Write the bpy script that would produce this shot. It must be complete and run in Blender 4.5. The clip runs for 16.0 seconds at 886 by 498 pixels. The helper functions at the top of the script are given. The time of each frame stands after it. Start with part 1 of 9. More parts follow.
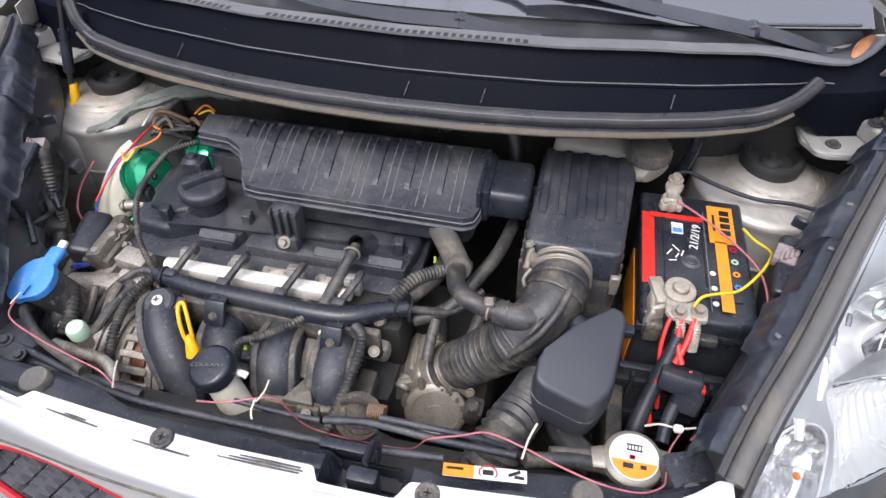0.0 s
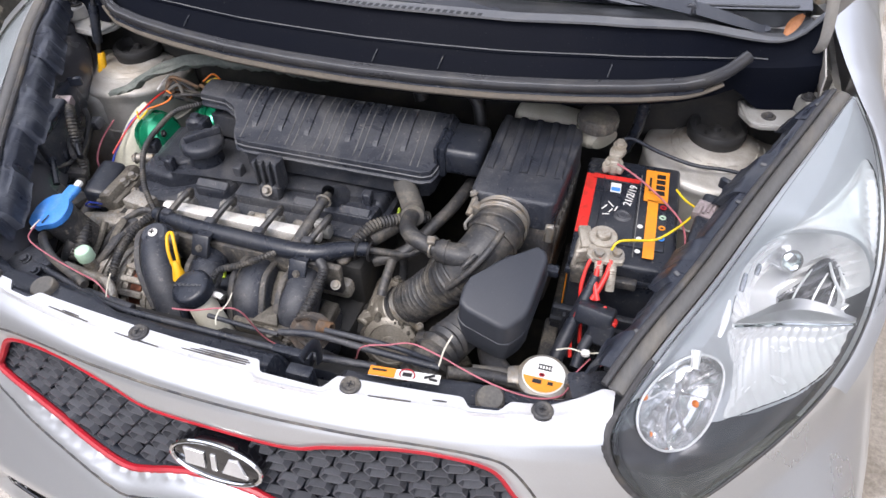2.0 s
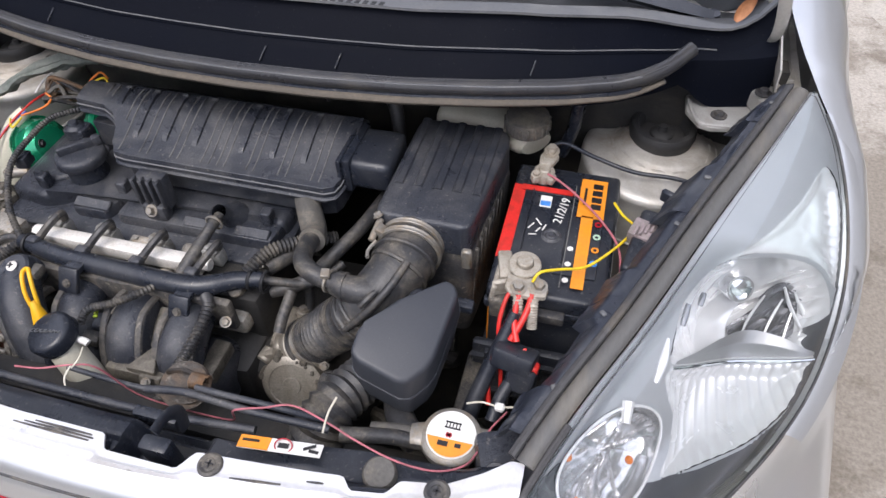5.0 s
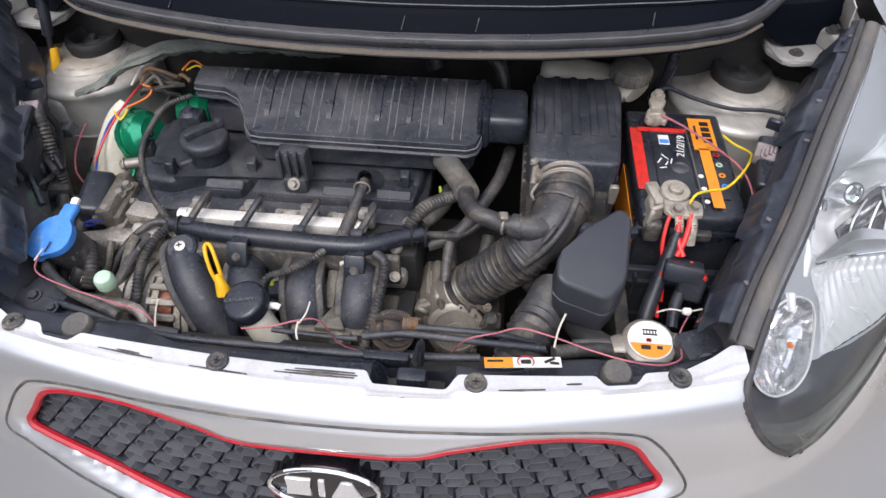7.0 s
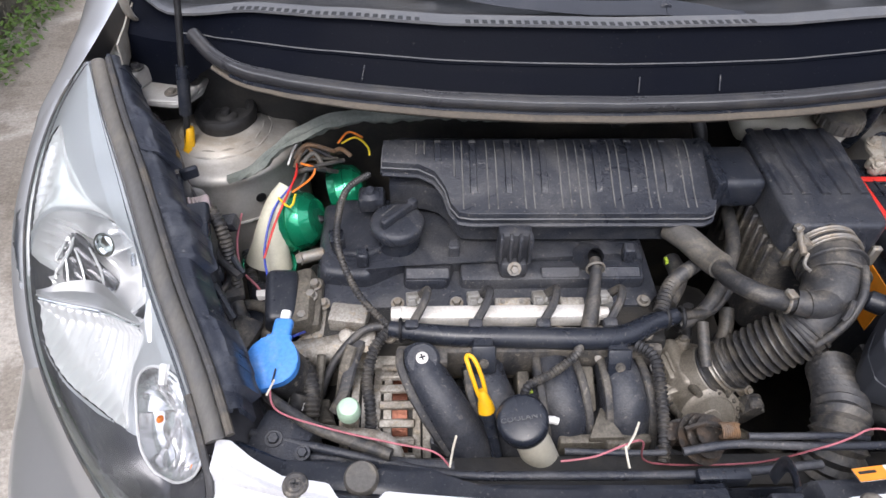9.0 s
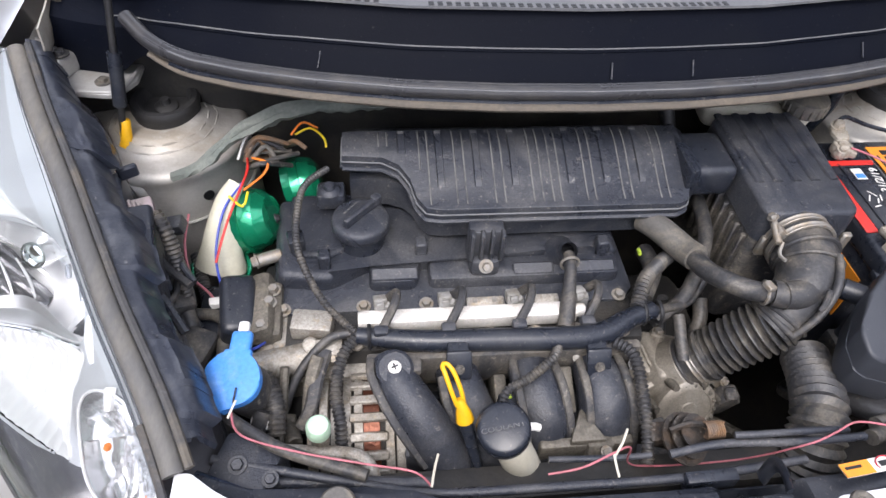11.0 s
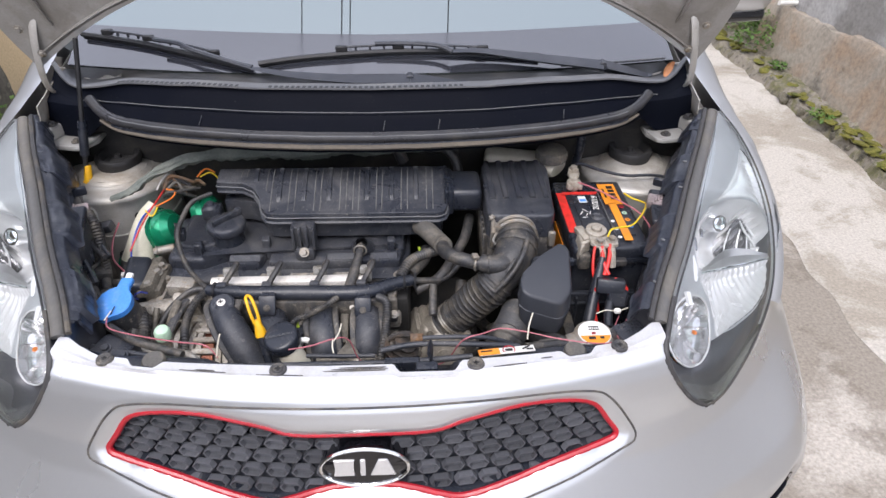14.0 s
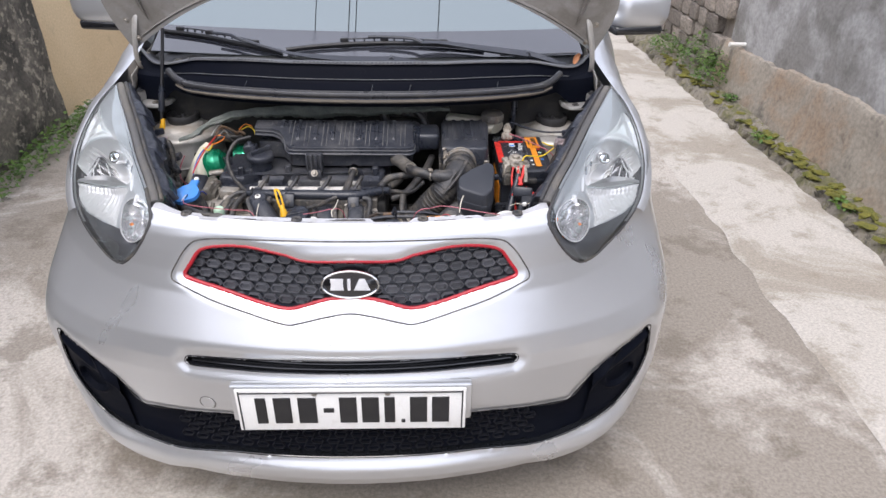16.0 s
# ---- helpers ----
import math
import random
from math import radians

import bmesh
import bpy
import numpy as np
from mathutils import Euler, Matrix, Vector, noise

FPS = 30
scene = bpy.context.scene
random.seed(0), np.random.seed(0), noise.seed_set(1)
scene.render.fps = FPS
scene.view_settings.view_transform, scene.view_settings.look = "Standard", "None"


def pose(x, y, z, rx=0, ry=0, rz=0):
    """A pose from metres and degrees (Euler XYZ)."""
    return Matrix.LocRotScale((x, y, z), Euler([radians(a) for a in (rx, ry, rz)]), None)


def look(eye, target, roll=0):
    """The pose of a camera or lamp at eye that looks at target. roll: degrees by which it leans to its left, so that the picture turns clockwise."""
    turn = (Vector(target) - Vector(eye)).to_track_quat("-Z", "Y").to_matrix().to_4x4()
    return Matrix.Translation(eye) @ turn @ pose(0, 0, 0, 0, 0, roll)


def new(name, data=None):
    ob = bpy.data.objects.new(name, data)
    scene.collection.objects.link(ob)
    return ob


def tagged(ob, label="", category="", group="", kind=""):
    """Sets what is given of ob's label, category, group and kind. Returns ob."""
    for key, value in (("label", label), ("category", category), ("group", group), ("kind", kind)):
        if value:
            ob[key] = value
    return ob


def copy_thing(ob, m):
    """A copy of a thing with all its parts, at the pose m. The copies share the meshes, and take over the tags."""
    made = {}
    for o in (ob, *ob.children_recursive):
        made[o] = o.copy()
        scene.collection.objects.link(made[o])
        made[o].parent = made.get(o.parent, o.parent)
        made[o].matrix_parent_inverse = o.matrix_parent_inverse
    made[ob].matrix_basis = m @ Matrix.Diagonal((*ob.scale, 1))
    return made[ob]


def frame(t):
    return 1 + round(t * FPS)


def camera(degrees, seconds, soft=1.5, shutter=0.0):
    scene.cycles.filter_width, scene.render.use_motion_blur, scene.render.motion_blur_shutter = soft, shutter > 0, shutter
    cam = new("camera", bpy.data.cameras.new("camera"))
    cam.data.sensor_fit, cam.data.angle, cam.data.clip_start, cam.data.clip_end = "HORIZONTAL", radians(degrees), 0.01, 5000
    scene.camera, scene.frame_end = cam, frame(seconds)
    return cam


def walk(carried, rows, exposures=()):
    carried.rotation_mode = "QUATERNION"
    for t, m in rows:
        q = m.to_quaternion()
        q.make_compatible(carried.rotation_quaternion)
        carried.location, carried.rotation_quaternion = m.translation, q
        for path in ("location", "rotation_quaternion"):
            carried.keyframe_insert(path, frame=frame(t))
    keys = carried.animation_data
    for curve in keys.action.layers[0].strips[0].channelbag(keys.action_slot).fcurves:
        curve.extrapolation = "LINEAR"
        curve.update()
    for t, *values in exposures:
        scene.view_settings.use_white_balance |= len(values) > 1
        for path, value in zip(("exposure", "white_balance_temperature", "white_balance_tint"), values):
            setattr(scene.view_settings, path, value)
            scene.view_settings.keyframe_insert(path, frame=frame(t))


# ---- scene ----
cam = camera(69.6, 16.0)
PATH = [
    (0, (0.212, 0.121, 1.416), (-0.084, 1.491, -0.01), 0.1),
    (0.5, (0.25, 0.127, 1.416), (-0.086, 1.487, -0.011), -1.1),
    (1, (0.294, 0.117, 1.419), (-0.086, 1.469, -0.005), -1.6),
    (1.5, (0.322, 0.093, 1.422), (-0.09, 1.442, 0.005), -1.7),
    (2, (0.356, 0.03, 1.429), (-0.074, 1.38, 0.017), -1.5),
    (2.5, (0.385, 0.026, 1.436), (-0.06, 1.375, 0.028), -0.6),
    (3, (0.406, 0.092, 1.415), (-0.05, 1.443, 0.013), -0.7),
    (3.5, (0.434, 0.126, 1.41), (0.0, 1.481, 0.004), -1.3),
    (3.7, (0.44, 0.133, 1.409), (0.014, 1.484, -0.003), -1.6),
    (5.8, (0.331, 0.189, 1.385), (0.052, 1.493, -0.106), -0.1),
    (6, (0.293, 0.149, 1.388), (0.05, 1.459, -0.103), 0.4),
    (6.5, (0.209, 0.069, 1.398), (0.032, 1.396, -0.088), 0.1),
    (7, (0.151, 0.036, 1.406), (0.009, 1.368, -0.08), -0.4),
    (7.5, (0.077, 0.037, 1.401), (-0.05, 1.375, -0.08), 0.1),
    (8, (-0.05, 0.083, 1.389), (-0.173, 1.43, -0.084), 0.5),
    (8.5, (-0.122, 0.105, 1.391), (-0.222, 1.468, -0.07), -0.1),
    (9, (-0.22, 0.147, 1.393), (-0.184, 1.529, -0.052), 0.6),
    (9.2, (-0.26, 0.16, 1.379), (-0.154, 1.569, -0.036), 1.2),
    (11.3, (-0.231, 0.195, 1.377), (-0.032, 1.508, -0.119), 4.2),
    (11.5, (-0.217, 0.179, 1.381), (-0.029, 1.491, -0.117), 4.3),
    (12, (-0.188, 0.155, 1.39), (-0.025, 1.47, -0.109), 4.1),
    (12.5, (-0.141, 0.131, 1.4), (0.001, 1.462, -0.086), 3.3),
    (13, (-0.063, 0.07, 1.42), (0.051, 1.464, -0.009), 2.1),
    (13.5, (-0.001, -0.057, 1.45), (0.092, 1.451, 0.139), 1.2),
    (14, (0.074, -0.223, 1.481), (0.155, 1.378, 0.286), 0.6),
    (14.3, (0.138, -0.300, 1.489), (0.198, 1.315, 0.310), 0.4),
    (14.5, (0.178, -0.362, 1.479), (0.245, 1.265, 0.316), 0.7),
    (15, (0.234, -0.48, 1.494), (0.284, 1.172, 0.369), 1.1),
    (15.5, (0.189, -0.635, 1.502), (0.226, 1.045, 0.418), 0.8),
    (16, (0.145, -0.783, 1.503), (0.212, 0.911, 0.441), 1.1),
]
walk(cam, [(t, look(eye, target, roll)) for t, eye, target, roll in PATH], [(0.0, 1.19), (2.0, 1.07), (3.5, 0.93), (7.0, 0.85), (9.0, 1.01), (11.5, 1.26), (13.0, 1.16), (14.5, 0.86), (16.0, 0.82)])

# ---------------------------------------------------------------- world and light
world = bpy.data.worlds.new("overcast")
scene.world = world
world.use_nodes = True
wn, wl = world.node_tree.nodes, world.node_tree.links
sky = wn.new("ShaderNodeTexSky")
sky.sky_type = "NISHITA"
sky.sun_disc = False
sky.sun_elevation, sky.sun_rotation = radians(62), radians(200)
sky.air_density, sky.dust_density, sky.ozone_density = 1.0, 6.0, 1.0
haze = wn.new("ShaderNodeMix")
haze.data_type = "RGBA"
haze.inputs[0].default_value = 0.72
haze.inputs[7].default_value = (9.1, 9.4, 11.1, 1)
wl.new(sky.outputs[0], haze.inputs[6])
back = wn["Background"]
back.inputs[1].default_value = 0.115
wl.new(haze.outputs[2], back.inputs[0])
sun = new("sun", bpy.data.lights.new("sun", "SUN"))
sun.data.energy, sun.data.angle, sun.data.color = 1.2, radians(30), (1.0, 0.96, 0.965)
sun.matrix_world = look((-1.5, -4.5, 9), (0, 0.5, 0))

# ---------------------------------------------------------------- materials


def mat(name, col, rough=0.5, metal=0.0, col2=None, scale=12.0, lo=0.45, hi=0.7, most=1.0, bump=0.0, bscale=300.0, coat=0.0,
        fine=0.12, rvar=0.1, spec=0.5, alpha=None, col3=None, scale3=60.0, lo3=0.55, hi3=0.75, most3=1.0, stretch=None, rnd=0.0, frac=0.55):
    """Base colour with broad stains (col2), small specks (col3), fine grain, roughness variation and fine relief."""
    m = bpy.data.materials.new(name)
    m.use_nodes = True
    n, l = m.node_tree.nodes, m.node_tree.links
    b = n["Principled BSDF"]
    b.inputs["Metallic"].default_value = metal
    b.inputs["Specular IOR Level"].default_value = spec
    b.inputs["Coat Weight"].default_value = coat
    b.inputs["Coat Roughness"].default_value = 0.06
    co = n.new("ShaderNodeTexCoord")
    src = co.outputs["Object"]
    if stretch:
        mp = n.new("ShaderNodeMapping")
        mp.inputs["Scale"].default_value = stretch
        l.new(src, mp.inputs[0])
        src = mp.outputs[0]

    def noise_tex(s, detail=5.0, dist=0.0, r=frac):
        t = n.new("ShaderNodeTexNoise")
        t.inputs["Scale"].default_value = s
        t.inputs["Detail"].default_value = detail
        t.inputs["Distortion"].default_value = dist
        t.inputs["Roughness"].default_value = r
        l.new(src, t.inputs["Vector"])
        return t.outputs["Fac"]

    def ranged(v, a, c, d, e):
        r = n.new("ShaderNodeMapRange")
        for k, x in zip((1, 2, 3, 4), (a, c, d, e)):
            r.inputs[k].default_value = x
        l.new(v, r.inputs[0])
        return r.outputs[0]

    def mixed(f, a, c, mode="MIX"):
        x = n.new("ShaderNodeMix")
        x.data_type, x.blend_type = "RGBA", mode
        for k, v in ((0, f), (6, a), (7, c)):
            if hasattr(v, "links"):
                l.new(v, x.inputs[k])
            else:
                x.inputs[k].default_value = v if k == 0 else (*v, 1)
        return x.outputs[2]

    out = None
    big = noise_tex(scale, 8.0, 0.6)
    if col2:
        out = mixed(ranged(big, lo, hi, 0, most), col, col2)
    if col3:
        out = mixed(ranged(noise_tex(scale3, 6.0), lo3, hi3, 0, most3), out or col, col3)
    grain = noise_tex(bscale, 3.0)
    g = ranged(grain, 0.3, 0.7, 1 - fine, 1 + fine)
    gray = n.new("ShaderNodeCombineColor")
    for k in range(3):
        l.new(g, gray.inputs[k])
    out = mixed(1.0, out or col, gray.outputs[0], "MULTIPLY")
    if rnd:
        oi = n.new("ShaderNodeObjectInfo")
        rr = ranged(oi.outputs["Random"], 0, 1, 1 - rnd, 1 + rnd)
        gray2 = n.new("ShaderNodeCombineColor")
        for k in range(3):
            l.new(rr, gray2.inputs[k])
        out = mixed(1.0, out, gray2.outputs[0], "MULTIPLY")
    l.new(out, b.inputs["Base Color"])
    l.new(ranged(big, 0.3, 0.75, max(0.02, rough - rvar), min(1.0, rough + rvar)), b.inputs["Roughness"])
    if bump:
        bp = n.new("ShaderNodeBump")
        bp.inputs["Strength"].default_value = bump
        bp.inputs["Distance"].default_value = 0.004
        l.new(grain, bp.inputs["Height"])
        l.new(bp.outputs[0], b.inputs["Normal"])
    return m


def clear(name, tint=(1, 1, 1), rough=0.02, ior=1.45):
    """A thin clear pane: it lets light through and mirrors by Fresnel."""
    m = bpy.data.materials.new(name)
    m.use_nodes = True
    n, l = m.node_tree.nodes, m.node_tree.links
    n.remove(n["Principled BSDF"])
    tr, gl, fr, mx = (n.new("ShaderNode" + k) for k in ("BsdfTransparent", "BsdfGlossy", "Fresnel", "MixShader"))
    tr.inputs[0].default_value = (*tint, 1)
    gl.inputs[0].default_value = (0.90, 1.0, 0.98, 1)
    gl.inputs[1].default_value = rough
    fr.inputs[0].default_value = ior
    l.new(fr.outputs[0], mx.inputs[0])
    l.new(tr.outputs[0], mx.inputs[1])
    l.new(gl.outputs[0], mx.inputs[2])
    l.new(mx.outputs[0], n["Material Output"].inputs[0])
    return m


DUST = (0.17, 0.155, 0.13)
M = dict(
    paint=mat("silver_paint", (0.57, 0.582, 0.595), 0.30, 0.70, (0.535, 0.545, 0.558), 3, 0.4, 0.7, 0.6, coat=0.6, fine=0.03, rvar=0.03, bscale=900),
    paint_worn=mat("silver_paint_worn", (0.62, 0.62, 0.63), 0.4, 0.4, (0.48, 0.46, 0.42), 14, 0.52, 0.72, 0.7, coat=0.25, fine=0.05, col3=(0.25, 0.24, 0.22), scale3=70, lo3=0.66, hi3=0.74, most3=0.7),
    apron=mat("dirty_grey_body_metal", (0.47, 0.455, 0.425), 0.52, 0.4, (0.27, 0.225, 0.165), 7, 0.47, 0.68, 0.8, 0.05, 300, col3=(0.60, 0.585, 0.56), scale3=26, lo3=0.54, hi3=0.7, most3=0.5, frac=0.6, rvar=0.12, fine=0.06),
    black=mat("dusty_black_plastic", (0.028, 0.031, 0.040), 0.37, 0, (0.125, 0.122, 0.12), 13, 0.47, 0.72, 0.6, 0.26, 460, col3=(0.25, 0.23, 0.20), scale3=170, lo3=0.60, hi3=0.68, most3=0.5, rvar=0.18, frac=0.68, fine=0.32, spec=0.45),
    black_clean=mat("black_plastic", (0.016, 0.019, 0.027), 0.32, 0, (0.058, 0.059, 0.063), 12, 0.48, 0.74, 0.6, 0.08, 900, col3=(0.2, 0.185, 0.16), scale3=240, lo3=0.6, hi3=0.68, most3=0.45, rvar=0.14, frac=0.66, fine=0.32, spec=0.45),
    black_dirty=mat("soiled_black_plastic", (0.036, 0.036, 0.039), 0.6, 0, (0.18, 0.158, 0.125), 18, 0.45, 0.66, 0.75, 0.25, 300, col3=(0.27, 0.24, 0.19), scale3=120, lo3=0.58, hi3=0.68, most3=0.6, frac=0.7, fine=0.32, spec=0.45),
    resonator=mat("smooth_black_plastic", (0.030, 0.033, 0.041), 0.46, 0, (0.045, 0.047, 0.053), 9, 0.45, 0.75, 0.6, 0.03, 700, col3=(0.12, 0.12, 0.115), scale3=300, lo3=0.66, hi3=0.72, most3=0.3, rvar=0.06, fine=0.1),
    guard=mat("scuffed_blue_black_plastic", (0.024, 0.028, 0.040), 0.36, 0, (0.075, 0.08, 0.09), 20, 0.48, 0.66, 0.7, 0.08, 380, col3=(0.26, 0.255, 0.245), scale3=55, lo3=0.66, hi3=0.74, most3=0.5, rvar=0.14, frac=0.68, fine=0.15),
    cowl=mat("black_cowl_plastic", (0.004, 0.005, 0.009), 0.5, 0, (0.007, 0.008, 0.011), 9, 0.45, 0.8, 0.6, 0.05, 500, col3=(0.05, 0.05, 0.05), scale3=240, lo3=0.66, hi3=0.74, most3=0.4, spec=0.035),
    strip=mat("faded_rubber_strip", (0.085, 0.083, 0.08), 0.55, 0, (0.15, 0.135, 0.11), 14, 0.46, 0.66, 0.7, 0.1, 260, frac=0.68, stretch=(1, 0.3, 1)),
    tray=mat("grey_black_tray_plastic", (0.035, 0.036, 0.039), 0.42, 0, (0.075, 0.074, 0.072), 10, 0.45, 0.7, 0.7, 0.06, 400, frac=0.66),
    seal_brown=mat("brown_dusty_rubber", (0.085, 0.072, 0.057), 0.75, 0, (0.13, 0.108, 0.082), 26, 0.45, 0.65, 0.8, 0.1, 300, frac=0.66),
    seal_black=mat("black_seal_rubber", (0.030, 0.030, 0.033), 0.34, 0, (0.075, 0.07, 0.062), 16, 0.5, 0.72, 0.6, 0.06, 300, frac=0.66, rvar=0.12),
    lead=mat("corroded_lead", (0.40, 0.365, 0.31), 0.55, 0.35, (0.24, 0.20, 0.15), 70, 0.44, 0.66, 0.8, 0.2, 500, col3=(0.55, 0.52, 0.47), scale3=160, lo3=0.6, hi3=0.7, most3=0.6, frac=0.68),
    lip=mat("grey_dusted_plastic", (0.11, 0.113, 0.12), 0.6, 0, (0.19, 0.187, 0.18), 20, 0.45, 0.7, 0.7, 0.08, 400, frac=0.66),
    plug=mat("grey_connector_plastic", (0.26, 0.255, 0.24), 0.5, 0, (0.14, 0.125, 0.1), 60, 0.45, 0.65, 0.8, fine=0.15, frac=0.66),
    gloss_black=mat("gloss_black_plastic", (0.008, 0.009, 0.011), 0.12, 0, (0.012, 0.012, 0.014), 6, rvar=0.05, fine=0.02, coat=0.4),
    rubber=mat("weathered_rubber", (0.045, 0.044, 0.045), 0.62, 0, (0.15, 0.125, 0.09), 12, 0.5, 0.68, 0.6, 0.15, 260, col3=(0.12, 0.12, 0.12), scale3=90, lo3=0.55, hi3=0.72, most3=0.55, frac=0.68),
    hose=mat("dusty_rubber_hose", (0.034, 0.034, 0.036), 0.46, 0, (0.15, 0.132, 0.105), 24, 0.46, 0.66, 0.75, 0.14, 300, col3=(0.23, 0.2, 0.155), scale3=110, lo3=0.6, hi3=0.7, most3=0.5, frac=0.7, fine=0.32, spec=0.45),
    hose_grey=mat("grey_dusty_hose", (0.085, 0.08, 0.073), 0.7, 0, (0.2, 0.175, 0.135), 24, 0.45, 0.66, 0.8, 0.14, 300, frac=0.7, fine=0.2),
    alu=mat("cast_aluminium", (0.37, 0.345, 0.305), 0.5, 0.4, (0.17, 0.142, 0.108), 26, 0.46, 0.64, 0.85, 0.3, 350, col3=(0.34, 0.25, 0.14), scale3=60, lo3=0.56, hi3=0.68, most3=0.6, frac=0.7, fine=0.32),
    alu_body=mat("dull_cast_alloy", (0.30, 0.275, 0.235), 0.5, 0.35, (0.20, 0.175, 0.14), 14, 0.42, 0.66, 0.8, 0.12, 420, col3=(0.12, 0.10, 0.08), scale3=70, lo3=0.58, hi3=0.70, most3=0.6, frac=0.68, fine=0.2),
    alu_dark=mat("grimy_engine_metal", (0.15, 0.135, 0.11), 0.62, 0.3, (0.045, 0.04, 0.034), 22, 0.42, 0.62, 0.85, 0.3, 300, col3=(0.3, 0.25, 0.18), scale3=80, lo3=0.58, hi3=0.7, most3=0.65, frac=0.7, fine=0.32),
    rail=mat("plated_steel_rail", (0.80, 0.77, 0.72), 0.4, 0.3, (0.62, 0.56, 0.47), 30, 0.5, 0.68, 0.6, 0.05, 400, frac=0.66, col3=(0.4, 0.33, 0.24), scale3=150, lo3=0.64, hi3=0.74, most3=0.6),
    steel=mat("dull_zinc_steel", (0.27, 0.255, 0.23), 0.48, 0.5, (0.26, 0.2, 0.13), 70, 0.45, 0.65, 0.75, 0.12, 500, frac=0.66),
    rust=mat("rusty_steel", (0.17, 0.13, 0.1), 0.75, 0.3, (0.24, 0.13, 0.06), 60, 0.42, 0.65, 0.8, 0.3, 400),
    # near-black base puts the deep bay's shade into the colour; mottling is grime
    dark=mat("shade_dark_bay_metal", (0.020, 0.0195, 0.019), 0.7, 0.1, (0.06, 0.052, 0.042), 16, 0.46, 0.7, 0.8, 0.2, 200),
    chrome=mat("chrome", (0.86, 0.87, 0.88), 0.07, 1.0, (0.8, 0.81, 0.82), 10, rvar=0.02, fine=0.01),
    reflector=mat("vapour_coated_reflector", (0.93, 0.93, 0.935), 0.2, 0.42, (0.84, 0.845, 0.855), 20, rvar=0.06, fine=0.02),
    low_mesh=mat("black_mesh_plastic", (0.010, 0.011, 0.015), 0.45, 0, (0.02, 0.02, 0.022), 20, 0.45, 0.7, 0.7, 0.05, 400, spec=0.2),
    # fixed grey that stands for dark surroundings mirrored in the bowl
    facet=mat("reflector_painted_grey", (0.36, 0.36, 0.375), 0.16, 0.75, (0.22, 0.22, 0.23), 22, 0.42, 0.62, 0.8, rvar=0.06, fine=0.02),
    signal_bowl=mat("aged_signal_reflector", (0.78, 0.78, 0.79), 0.12, 0.75, (0.45, 0.45, 0.46), 60, 0.42, 0.62, 0.85, rvar=0.12, fine=0.05),
    fluted=mat("fluted_reflector", (0.80, 0.80, 0.81), 0.26, 0.3, (0.72, 0.72, 0.73), 20, rvar=0.05, fine=0.02),
    inner=mat("dusty_bonnet_inside", (0.27, 0.258, 0.24), 0.5, 0.35, (0.17, 0.152, 0.13), 9, 0.45, 0.66, 0.8, 0.05, 300, col3=(0.36, 0.35, 0.335), scale3=30, lo3=0.55, hi3=0.7, most3=0.5, frac=0.62, fine=0.06),
    flange=mat("pale_wing_metal", (0.40, 0.395, 0.38), 0.42, 0.45, (0.24, 0.215, 0.18), 16, 0.46, 0.68, 0.7, 0.04, 300, frac=0.64, fine=0.05),
    bezel=mat("satin_silver_bezel", (0.47, 0.48, 0.50), 0.36, 0.4, (0.42, 0.43, 0.45), 10, rvar=0.04, fine=0.02),
    bright_bezel=mat("bright_lamp_bezel", (0.86, 0.865, 0.875), 0.2, 0.45, (0.80, 0.805, 0.815), 14, rvar=0.04, fine=0.02),
    half_round=mat("painted_flute_reflection", (0.40, 0.40, 0.405), 0.34, 0.6, (0.34, 0.34, 0.345), 14, rvar=0.05, fine=0.03),
    lens_rim=mat("moulded_clear_rim", (0.82, 0.82, 0.825), 0.1, 0.2, (0.7, 0.7, 0.71), 60, rvar=0.05, fine=0.03, coat=0.6),
    smoke=mat("dark_lamp_housing", (0.10, 0.10, 0.112), 0.24, 0.3, (0.14, 0.14, 0.145), 12, fine=0.04),
    red=mat("red_plastic", (0.40, 0.010, 0.022), 0.4, 0, (0.32, 0.010, 0.018), 30, fine=0.05, coat=0.3),
    red_cable=mat("red_cable", (0.62, 0.03, 0.025), 0.42, 0, (0.4, 0.03, 0.02), 60, fine=0.06),
    yellow=mat("yellow_plastic", (0.78, 0.42, 0.01), 0.42, 0, (0.5, 0.27, 0.02), 50, 0.5, 0.75, 0.5, fine=0.06),
    yellow_wire=mat("yellow_wire", (0.75, 0.55, 0.02), 0.45, 0, (0.6, 0.42, 0.02), 50),
    blue=mat("blue_plastic_cap", (0.05, 0.22, 0.60), 0.5, 0, (0.24, 0.36, 0.56), 34, 0.5, 0.75, 0.6, 0.06, 300, col3=(0.25, 0.3, 0.4), scale3=140, lo3=0.62, hi3=0.8, most3=0.5),
    blue_wire=mat("blue_wire", (0.03, 0.06, 0.4), 0.45, 0, (0.05, 0.07, 0.3), 50),
    green=mat("green_metallic_lacquer", (0.012, 0.33, 0.16), 0.2, 0.55, (0.01, 0.22, 0.11), 26, rvar=0.06, fine=0.08, coat=0.7),
    cream=mat("cream_plastic", (0.62, 0.60, 0.48), 0.5, 0, (0.42, 0.39, 0.28), 24, 0.45, 0.75, 0.7, fine=0.06),
    milky=mat("milky_reservoir_plastic", (0.52, 0.5, 0.42), 0.45, 0, (0.36, 0.32, 0.23), 18, 0.42, 0.75, 0.7, fine=0.06),
    mint=mat("pale_green_cap", (0.45, 0.62, 0.46), 0.5, 0, (0.34, 0.46, 0.34), 60, fine=0.06),
